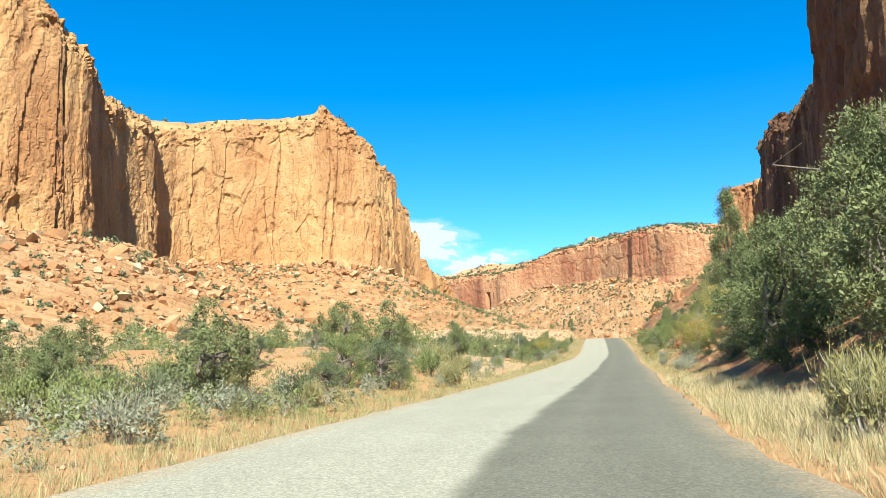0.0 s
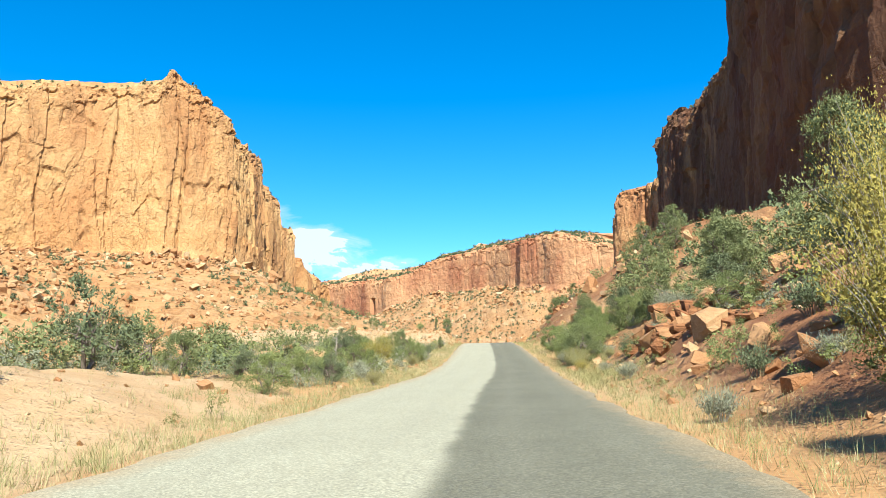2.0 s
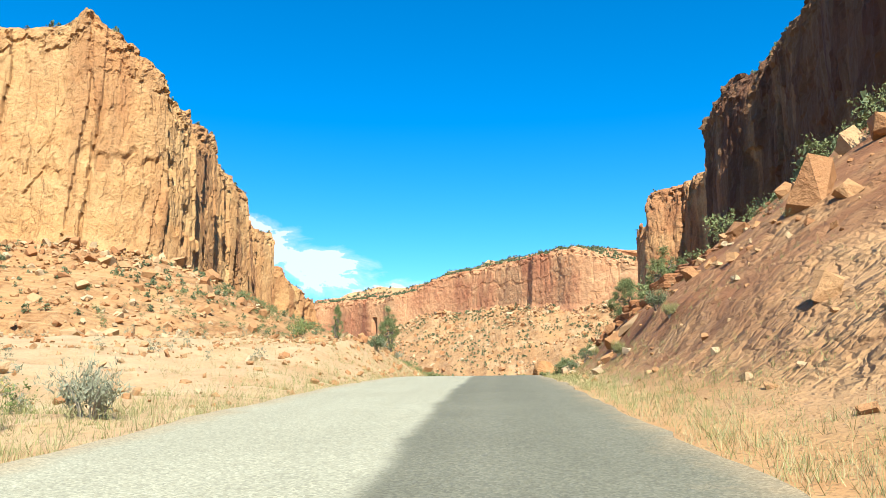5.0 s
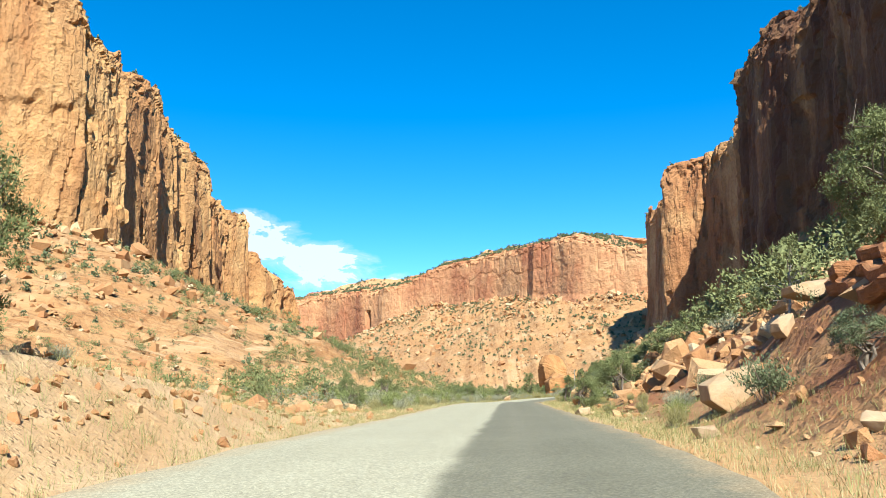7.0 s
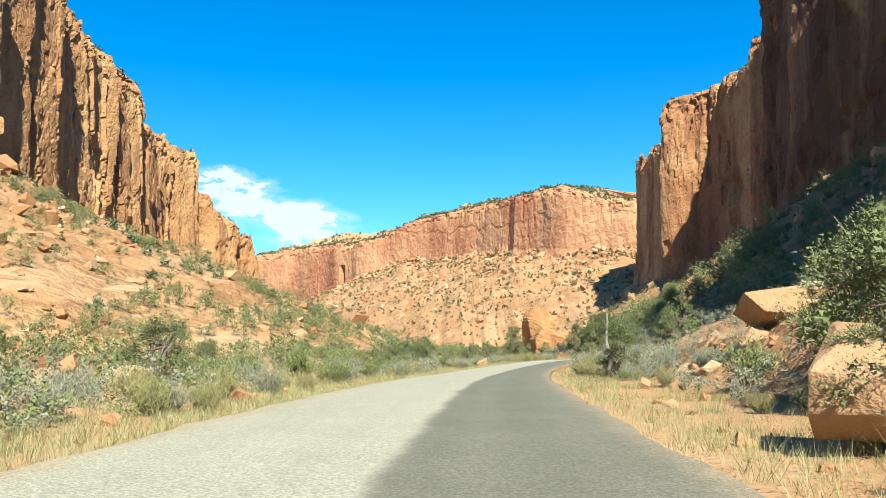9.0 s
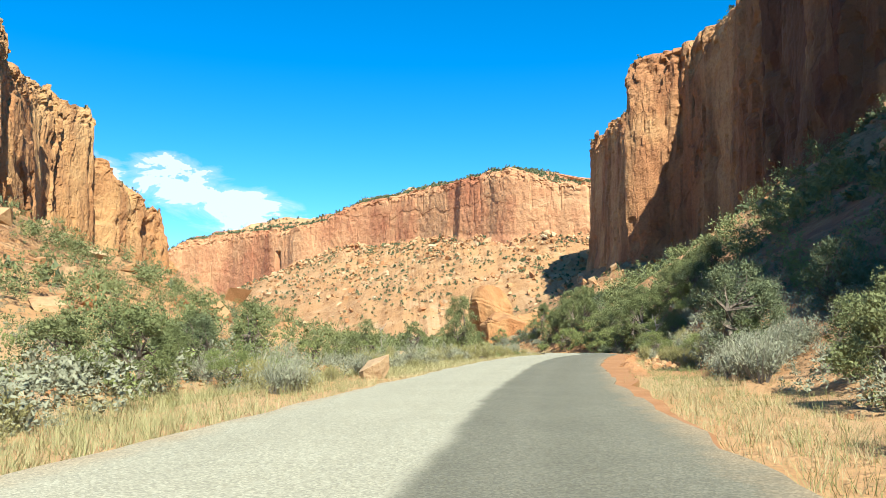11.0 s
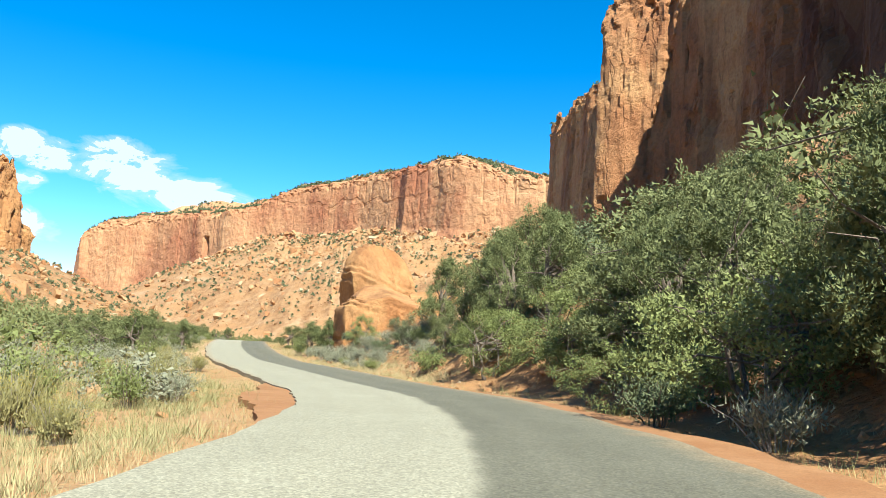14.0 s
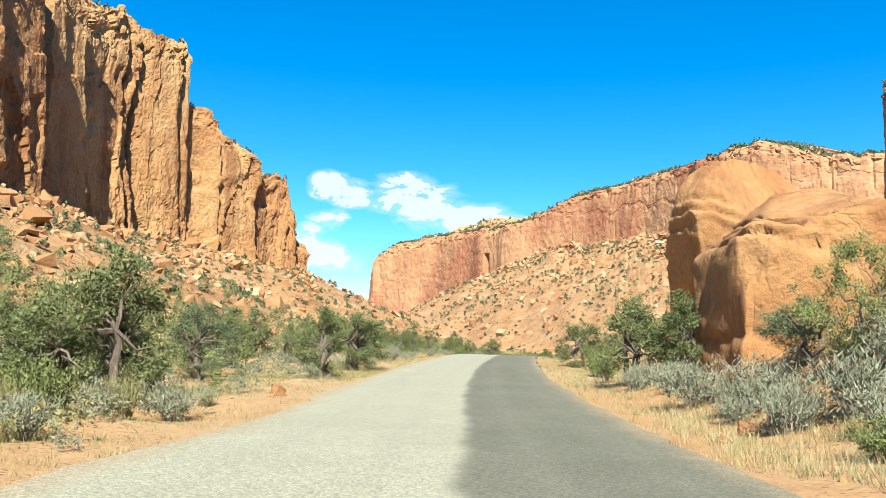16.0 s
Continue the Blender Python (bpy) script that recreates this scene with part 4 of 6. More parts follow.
rubble(1500, 232, 292, 9.5, 36, 0.52, 1.7, 21, "heaped orange sandstone rubble on the bank")
rubble(200, 163, 226, 12, 30, 0.32, 1.2, 23, "broken red rock and slabs on the steep bank")
rubble(420, 60, 108, 7.5, 22, 0.42, 1.7, 25, "red rock rubble on the roadside bank")
rubble(5200, 196, 335, -70, -8.5, 0.46, 2.4, 27, "dense orange and pale rubble on the sandy slope")
rubble(2600, 180, 235, -24, -6.0, 0.17, 0.6, 31, "stone chips on the sandy bank")
rubble(3800, 150, 330, -120, -40, 0.8, 3.0, 33, "broken blocks on the long slope under the cliff")
rubble(420, 345, 372, 5.8, 8, 0.2, 0.5, 29, "red stones in the cut bank")

BOULDER_MESHES = [hull_mesh("boulder", BOULDER, 300 + k, 11, 0.75, 0.015) for k in range(6)]
RUST_MESHES = [hull_mesh("boulder", RUST_ROCK, 350 + k, 12, 0.75, 0.02) for k in range(8)]
PALE_MESHES = [hull_mesh("boulder", PALE_ROCK, 330 + k, 11, 0.7, 0.015) for k in range(4)]


def boulder(x, y, size, kind, label, turn=None, flat=1.0, lift=0.0, tilt=None, group=""):
    tilt = tilt or (pick.uniform(-28, 28), pick.uniform(-28, 28))
    me = pick.choice({"pale": PALE_MESHES, "rust": RUST_MESHES}.get(kind, BOULDER_MESHES))
    ob = new("boulder", me)
    z = float(ground(x, y))
    ob.matrix_world = pose(x, y, z + size * flat * 0.24 + lift, tilt[0], tilt[1], pick.uniform(0, 360) if turn is None else turn) @ Matrix.Diagonal((size, size, size * flat, 1))
    return tagged(ob, label, "boulder", group)


# single boulders: x, y, size, kind, flatness
for x, y, size, kind, flat in ((13.9, 220, 0.75, "pale", 0.75), (20.5, 215, 1.6, "pale", 0.6), (14.9, 213.5, 0.55, "pale", 0.8), (12.4, 183.5, 0.62, "pale", 1.0), (14.2, 184.5, 0.7, "pale", 0.7),
                               (17.5, 226, 0.7, "red", 0.6), (19.8, 232, 0.9, "red", 0.5), (22.3, 166, 2.0, "pale", 0.5), (27.5, 178, 2.6, "red", 0.8), (28.3, 184, 2.2, "red", 0.8),
                               (13.4, 238.5, 0.75, "pale", 0.9), (12.6, 101.5, 2.5, "red", 0.55), (14.5, 103, 1.8, "red", 0.7), (12.3, 97.5, 1.5, "red", 0.9), (13.6, 94.5, 1.3, "red", 0.8),
                               (20.5, 250, 2.6, "red", 0.7), (22.5, 256, 2.2, "red", 0.7), (23.8, 262, 2.8, "red", 0.7), (24.5, 272, 2.4, "red", 0.8), (21.0, 246, 1.7, "red", 0.9), (24.3, 284, 3.0, "red", 0.7),
                               (26.5, 266, 2.0, "red", 0.8), (19.2, 258, 1.4, "red", 0.9), (28.0, 276, 2.8, "red", 0.8), (22.0, 236, 1.2, "red", 0.6), (-14.6, 127.5, 1.0, "red", 0.8),
                               (10.5, 72.5, 1.5, "red", 0.6), (11.3, 78, 1.2, "red", 0.7), (10.3, 66, 1.3, "red", 0.6), (13.9, 338, 1.5, "red", 0.7), (-8.0, 231, 0.9, "pale", 0.6),
                               (-17, 244, 2.4, "pale", 0.5), (-9.5, 262, 2.6, "pale", 0.45), (-12, 225, 1.2, "pale", 0.6), (30.0, 357.5, 0.5, "red", 0.7), (7.2, 318, 0.9, "red", 0.7)):
    boulder(x, y, size, kind, "pale angular sandstone boulder lying on the bank" if kind == "pale" else "orange-red angular sandstone boulder on the slope", flat=flat, group="boulders beside the road")


def wedge(x, y, size, turn, label, mat, up=0.0, seed=5):
    """A split block with one sloping back and a sharp undercut face: a few flat planes, chipped along the edges."""
    rnd = random.Random(seed)
    bm = bmesh.new()
    for px, py, pz in ((-1, -0.7, -0.2), (-0.8, 0.8, -0.25), (-1.0, -0.5, 0.25), (-0.85, 0.7, 0.3), (-0.45, -0.8, -0.6), (-0.2, 0.8, -0.6), (0.9, -0.5, -0.5), (1.0, 0.6, -0.5), (0.85, -0.35, 0.95), (1.05, 0.45, 1.0), (0.2, -0.75, 0.62), (1.15, 0.1, 0.2), (-0.2, 0.2, 0.72)):
        bm.verts.new((px * size[0] / 2 + rnd.uniform(-0.03, 0.03), py * size[1] / 2 + rnd.uniform(-0.03, 0.03), pz * size[2] / 2))
    bmesh.ops.convex_hull(bm, input=bm.verts)
    bmesh.ops.bevel(bm, geom=list(bm.edges), offset=0.03 * min(size), segments=2, affect="EDGES", profile=0.6)
    bmesh.ops.triangulate(bm, faces=bm.faces)
    bmesh.ops.subdivide_edges(bm, edges=bm.edges, cuts=2, use_grid_fill=True)
    for q in bm.verts:
        d = 0.022 * min(size) * float(fbm(q.co.x * 3.1 / min(size), q.co.y * 3.1 / min(size), q.co.z * 5.0 / min(size), 3, seed))
        q.co += q.co.normalized() * d
    me = bpy.data.meshes.new("boulder")
    bm.to_mesh(me)
    bm.free()
    me.materials.append(mat)
    ob = new("boulder", me)
    ob.matrix_world = pose(x, y, float(ground(x, y)) + size[2] * 0.27 + up, 0, 0, turn)
    return tagged(ob, label, "boulder", "boulders beside the road")


wedge(16.1, 224.6, (2.0, 1.4, 1.9), 12, "large pale wedge-shaped sandstone boulder on the red bank", PALE_ROCK, -0.12, 5)
wedge(15.6, 106.5, (2.6, 1.9, 1.3), 14, "large rust-red overhanging block on the ledge", RUST_ROCK, 0.5, 6)
for k in range(46):
    # a broken face of red rock: blocks heaped against the bank, the higher the farther back
    f = (k % 5) / 4
    y, d = 91.5 + 15 * pick.random(), 8.4 + 3.6 * f + pick.uniform(-0.4, 0.4)
    x, yy = spot(y, d)
    boulder(float(x), float(yy), pick.uniform(0.5, 1.3), "rust", "angular rust-red block in the broken ledge", flat=pick.uniform(0.5, 1.0), lift=0.1 + 0.5 * f, group="blocks in the broken ledge")
wedge(20.2, 227.5, (2.4, 1.6, 1.0), 10, "pale flat block jutting from the red bank", PALE_ROCK, 0.1, 9)
wedge(18.6, 226.6, (0.9, 0.7, 1.1), 30, "pale split block leaning on the red bank", PALE_ROCK, 0.0, 10)
wedge(16.6, 262.5, (2.0, 1.6, 2.2), 60, "orange block standing at the foot of the rubble", BOULDER, 0.2, 11)


def big_boulder(x, y, z, size, turn, cuts, seed, label, square=0.66):
    """A house-sized block: a rounded back, split faces where the cuts say (normal, distance), bedding cracks."""
    bm = bmesh.new()
    bmesh.ops.create_icosphere(bm, subdivisions=6, radius=1.0)
    v = np.array([q.co[:] for q in bm.verts])
    v = np.sign(v) * np.abs(v) ** square
    v = v * (1 + 0.07 * fbm(v[:, 0] * 1.3, v[:, 1] * 1.3, v[:, 2] * 1.3, 3, seed))[:, None]
    for n, h in cuts:
        n = np.array(n, float) / np.linalg.norm(n)
        u = v @ n
        wavy = h + 0.025 * fbm(v[:, 0] * 3, v[:, 1] * 3, v[:, 2] * 5, 3, seed + 5)
        v = v - np.clip(u - wavy, 0, None)[:, None] * n
    d = v / (np.linalg.norm(v, axis=1)[:, None] + 1e-9)
    # open bedding cracks, tilted, and worn ledges
    bed = v[:, 2] + 0.16 * v[:, 0] + 0.10 * fbm(v[:, 0] * 1.5, v[:, 1] * 1.5, 0, 3, seed + 2)
    for level, deep in ((-0.5, 0.05), (-0.2, 0.06), (0.08, 0.06), (0.30, 0.10), (0.42, 0.08), (0.52, 0.10)):
        some = np.clip(1.4 * vnoise(v[:, 0] * 1.7, v[:, 1] * 1.7, level * 9, seed + 4) + 0.7, 0, 1)
        v = v - d * (deep * some * np.exp(-(((bed - level) / 0.018) ** 2)))[:, None]
    up = v[:, 0] * 0.9 + v[:, 1] * 0.5 + 0.2 * vnoise(v[:, 2] * 1.5, v[:, 1], 0, seed + 9)
    for level in (-0.55, 0.1):
        v = v - d * (0.07 * np.exp(-(((up - level) / 0.018) ** 2)) * np.clip(vnoise(v[:, 2] * 2, v[:, 0] * 2, level, seed + 11) + 0.3, 0, 1))[:, None]
    v = v + d * (0.035 * np.floor(4 * fbm(v[:, 0] * 1.2, v[:, 1] * 1.2, bed * 5, 2, seed + 13)) / 4)[:, None]
    v = v + d * (0.02 * fbm(v[:, 0] * 7, v[:, 1] * 7, v[:, 2] * 9, 3, seed + 7))[:, None]
    v = v * np.array(size) * 0.5
    for q, p in zip(bm.verts, v):
        q.co = p
    me = bpy.data.meshes.new("boulder")
    bm.to_mesh(me)
    bm.free()
    me.materials.append(ROCK_BIG)
    me.polygons.foreach_set("use_smooth", [True] * len(me.polygons))
    ob = new("boulder", me)
    ob.matrix_world = pose(x, y, z, 0, 0, turn)
    return tagged(ob, label, "boulder", "house-sized boulders by the bend")


ROCK_BIG = material("big_boulder_sandstone", sandstone((0.36, 0.205, 0.092), (0.31, 0.155, 0.062), (0.245, 0.11, 0.045), (0.13, 0.055, 0.025), 0.55, grain=2.5, cracks=0.25, all_over=(0.40, 0.56), panel=6.0, relief=0.5, speckle=0.5))
big_boulder(36.6, 468.6, 12.4, (9.2, 8.0, 9.0), 0, (((-1, -0.22, 0.06), 0.80), ((-0.12, -1, -0.06), 0.70), ((-0.62, -0.75, 0.30), 0.86), ((-0.22, -0.30, 1), 0.72), ((0.35, -0.2, 1), 0.80), ((-0.7, -0.1, 0.8), 0.80)), 3, "huge orange boulder with a split face at the slope's foot", 0.5)
big_boulder(37.6, 497.0, 15.4, (10.6, 10, 17.4), 0, (((-1, -0.35, -0.30), 0.72), ((-0.30, -1, -0.25), 0.80), ((0.42, -0.55, 0.75), 0.78)), 8, "huge orange boulder with one smooth sloping face behind a split boulder", 0.78)
big_boulder(43.6, 470, 13.2, (7.0, 6.4, 7.2), 20, (((-0.6, -0.9, 0.2), 0.72), ((-0.2, -0.3, 1), 0.66), ((0.5, -0.6, 0.5), 0.8)), 12, "large orange boulder leaning on the slope", 0.55)
# smaller companions of the big ones
for x, y, size, flat, tx, ty in ((33.0, 461.8, 1.3, 0.6, 8, 12), (35.6, 460.6, 0.9, 0.8, 0, 20), (43.6, 461, 2.6, 0.7, 10, -8), (31.9, 487, 2.2, 0.8, 0, 10), (46.6, 480, 4.2, 0.9, 12, 6), (52.5, 500, 6.0, 0.9, 10, 10), (56, 520, 7.0, 0.9, -8, 8)):
    boulder(x, y, size, "red", "orange angular boulder beside the huge boulders", flat=flat, tilt=(tx, ty), group="boulders beside the road")
# a broken ledge of bedrock in the cut bank
def rock_ledge(ys, ds, beds, thick, seed, label):
    y = np.arange(ys[0], ys[-1], 0.3)
    d = np.interp(y, ys, ds) + 0.5 * fbm(y / 5, 0 * y, 0, 3, seed)
    rows = []
    ends = np.clip(np.minimum(y - ys[0], ys[-1] - y) / 4, 0.0, 1)
    for k in range(beds):
        edge = np.cumsum(np.random.default_rng(seed + k).uniform(0.5, 2.6, 200)) + ys[0] - 2
        blk = np.searchsorted(edge, y)
        gone = hashed(blk, blk * 0 + k, blk * 0, seed) < 0.16
        o = (hashed(blk, blk * 0 + k, blk * 0, seed + 1) - 0.5) * 1.0 + np.where(gone, 0.9, 0.0) + (0.45 if k == 0 else -0.05 + 0.28 * k)
        o = o + 0.12 * fbm(y / 0.6, 0 * y + k, 0, 2, seed + 2)
        lo, hi = thick * (k + 0.04 * (k > 0)), thick * (k + 0.95)
        rows += [(d + o + 0.06, lo), (d + o, lo + 0.08), (d + o - 0.04, hi - 0.1), (d + o + 0.08, hi)]
    rows.append((d + beds * thick * 1.25 + 0.8, thick * beds + 0.05))
    rows.append((d + beds * thick * 1.25 + 2.0, thick * beds - 1.0))
    base = ground(*spot(y, d)) - 0.35
    v = []
    for dd, h in rows:
        x, yy = spot(y, dd)
        v.append(np.stack([x, yy, base + h * (0.25 + 0.75 * ends) + 0.10 * vnoise(y / 1.7, 0 * y + h, 0, seed + 3)], -1))
    v = np.array(v)
    ob = new("rock_ledge", mesh_of("rock_ledge", v.reshape(-1, 3), grid_faces(v.shape[0], v.shape[1])[:, ::-1], RUST_ROCK))
    return tagged(ob, label, "rock ledge", kind="structure")


rock_ledge((190, 196, 203, 212, 220, 232), (12.8, 10.8, 9.9, 9.9, 10.2, 12.5), 4, 0.5, 51, "undercut ledge of broken rust-red sandstone layers in the bank")
rock_ledge((196, 204, 216, 228, 240), (16.5, 14.5, 13.5, 14.0, 16.0), 3, 0.45, 57, "upper ledge of broken rust-red sandstone layers in the bank")
rock_ledge((84, 92, 100, 107), (10.5, 8.8, 8.9, 10.5), 3, 0.42, 61, "ledge of broken red sandstone layers on the bank")
# ledges of tilted bedrock that stand out of the red cut bank
for k in range(13):
    f = k / 12
    y, d = 204 + 26 * pick.uniform(-0.4, 0.6) + 10 * f, 9.0 + 15 * f + pick.uniform(-1.2, 1.2)
    x, yy = spot(y, d)
    boulder(float(x), float(yy), pick.uniform(0.9, 2.3), "pale" if k % 6 == 0 else "rust", "tilted flat slab of layered rust-red bedrock in the bank", turn=pick.uniform(-25, 25), flat=pick.uniform(0.22, 0.4), tilt=(pick.uniform(-8, 8), -34 + pick.uniform(-9, 9)), group="tilted slabs in the cut bank")
for k in range(14):
    y, d = 88 + 18 * pick.random(), 8.2 + 7 * pick.random()
    x, yy = spot(y, d)
    boulder(float(x), float(yy), pick.uniform(0.9, 2.0), "rust", "tilted flat slab of layered red rock on the bank", turn=pick.uniform(-25, 25), flat=pick.uniform(0.25, 0.5), tilt=(pick.uniform(-8, 8), -26 + pick.uniform(-9, 9)), group="tilted slabs on the roadside bank")


# ---- plants ----
def sprays(centres, dirs, length, width, rng):
    """Pointed leaf sprays: a broad base and a tip."""
    n = len(centres)
    d = dirs / (np.linalg.norm(dirs, axis=1)[:, None] + 1e-9)
    side = np.cross(d, rng.normal(0, 1, (n, 3)))
    side /= np.linalg.norm(side, axis=1)[:, None] + 1e-9
    L, W = np.broadcast_to(length, n)[:, None], np.broadcast_to(width, n)[:, None]
    base = centres - d * L * 0.4
    v = np.stack([base - side * W * 0.5, base + side * W * 0.5, centres + d * L * 0.6], 1).reshape(-1, 3)
    return v, np.arange(3 * n).reshape(-1, 3)


def hearts(centres, radii, count, rng, share=1.0):
    """Close-grown twigs in the heart of each leaf clump: broad sprays that face every way."""
    n = len(centres)
    off = rng.normal(0, 1, (n, count, 3))
    off *= (rng.random((n, count, 1)) ** 0.4) * 0.55 / np.linalg.norm(off, axis=2)[:, :, None]
    p = (centres[:, None] + off * np.asarray(radii)[:, None, None]).reshape(-1, 3)
    r = np.repeat(radii, count) * share
    return sprays(p, rng.normal(0, 1, p.shape), r * rng.uniform(0.55, 0.9, len(p)), r * rng.uniform(0.35, 0.6, len(p)), rng)


def joined(*pieces):
    vs, fs, base = [], [], 0
    for v, f in pieces:
        vs.append(v), fs.append(f + base)
        base += len(v)
    return np.concatenate(vs), np.concatenate(fs)


def tubes(paths, sides=5):
    """Tapered round limbs. paths: lists of (x, y, z, radius)."""
    vs, fs, base = [], [], 0
    for p in paths:
        p = np.array(p, float)
        t = np.gradient(p[:, :3], axis=0)
        t /= np.linalg.norm(t, axis=1)[:, None] + 1e-9
        ref = np.array([0.3, 1.0, 0.2])
        a = np.cross(t, ref)
        a /= np.linalg.norm(a, axis=1)[:, None] + 1e-9
        b = np.cross(t, a)
        ang = np.linspace(0, 2 * np.pi, sides, endpoint=False)
        ring = p[:, None, :3] + p[:, None, 3:4] * (np.cos(ang)[None, :, None] * a[:, None] + np.sin(ang)[None, :, None] * b[:, None])
        vs.append(ring.reshape(-1, 3))
        for i in range(len(p) - 1):
            for k in range(sides):
                fs.append((base + i * sides + k, base + i * sides + (k + 1) % sides, base + (i + 1) * sides + (k + 1) % sides, base + (i + 1) * sides + k))
        base += len(p) * sides
    return np.concatenate(vs), fs


def limb(rng, start, aim, r0, n=6, wander=0.12, r1=0.015):
    start, aim = np.array(start, float), np.array(aim, float)
    ln = np.linalg.norm(aim - start)
    out = []
    for k in range(n):
        f = k / (n - 1)
        q = start + (aim - start) * f + rng.normal(0, wander * ln * 0.5, 3) * (0.2 + f) * (0 < k < n - 1)
        out.append((*q, r0 * (1 - f) + r1 * f))
    return out


def tree(kind, seed, height, width, mat, clumps=55, per=48, leaf=(0.20, 0.075), skirt=0.12, trunk_r=0.13, bare=0, tall=1.0, open_=0.25, label="", category="tree", name="juniper_tree", solid=1.0, puff=1.0):
    """A desert tree about height x width: leaning stems, limbs, a crown of clumps of short sprays with gaps."""
    rng = np.random.default_rng(seed)
    top = Empty(name)
    cs = []
    while len(cs) < clumps:
        u = rng.uniform(-1, 1, 3)
        if np.linalg.norm(u) > 1 or np.linalg.norm(u) < 0.35:
            continue
        zf = (u[2] + 1) / 2
        prof = (1.0 - 0.62 * zf**1.6 * tall) * (0.72 + 0.28 * min(1, zf / 0.25))
        c = np.array([u[0] * width / 2 * prof, u[1] * width / 2 * prof, height * (skirt + (0.93 - skirt) * zf)])
        lump = vnoise(c[0] * 1.1 / width * 4, c[1] * 1.1 / width * 4, c[2] / height * 4, seed)
        if lump > -open_:
            cs.append(c * np.array([1 + 0.25 * lump, 1 + 0.25 * lump, 1 + 0.08 * lump]))
    per, leaf = (int(per * 3.4), (leaf[0] * 0.66, leaf[1] * 0.70)) if per > 40 else (per * 2, (leaf[0] * 0.8, leaf[1] * 0.85))
    cs = np.array(cs)
    r = rng.uniform(0.10, 0.19, clumps) * min(width, height * 0.8) * puff
    off = rng.normal(0, 1, (clumps, per, 3))
    off /= np.linalg.norm(off, axis=2)[:, :, None]
    off *= (rng.random((clumps, per, 1)) ** 0.45)
    pts = cs[:, None] + off * r[:, None, None] * np.array([1, 1, 0.8])
    dirs = off + np.array([0, 0, 0.55]) + rng.normal(0, 0.35, off.shape)
    pts = pts.reshape(-1, 3)
    pts[:, 2] = np.maximum(pts[:, 2], 0.05)
    n = len(pts)
    v, f = sprays(pts, dirs.reshape(-1, 3), leaf[0] * rng.uniform(0.6, 1.4, n), leaf[1] * rng.uniform(0.6, 1.4, n), rng)
    v, f = joined((v, f), hearts(cs, r, 40 if per > 80 else 18, rng, solid * (0.36 if per > 80 else 0.52)))
    part("crown", mesh_of("crown", v, f, mat), top)
    stems = []
    for k in range(rng.integers(2, 5)):
        a = rng.uniform(0, 6.28)
        mid = (math.cos(a) * width * 0.14, math.sin(a) * width * 0.14, height * rng.uniform(0.35, 0.5))
        stems.append(limb(rng, (math.cos(a) * 0.08, math.sin(a) * 0.08, -0.25), mid, trunk_r, 6, 0.16, trunk_r * 0.55))
        for c in cs[rng.choice(clumps, 6 if per > 80 else 3, replace=False)]:
            stems.append(limb(rng, mid, c, trunk_r * 0.5, 5, 0.14, 0.012))
    for k in range((bare + 1) // 2):
        a, e = rng.uniform(0, 6.28), rng.uniform(0.3, 1.0)
        tip = (math.cos(a) * width * 0.46, math.sin(a) * width * 0.46, height * e)
        stems.append(limb(rng, (0, 0, height * 0.25), tip, trunk_r * 0.4, 6, 0.2, 0.008))
    v, f = tubes(stems, 4 if per > 80 else 3)
    part("trunk", mesh_of("trunk", v, f, BARK), top)
    return tagged(top, label, category)


def Empty(name):
    ob = new(name)
    ob.empty_display_size = 0.3
    return ob


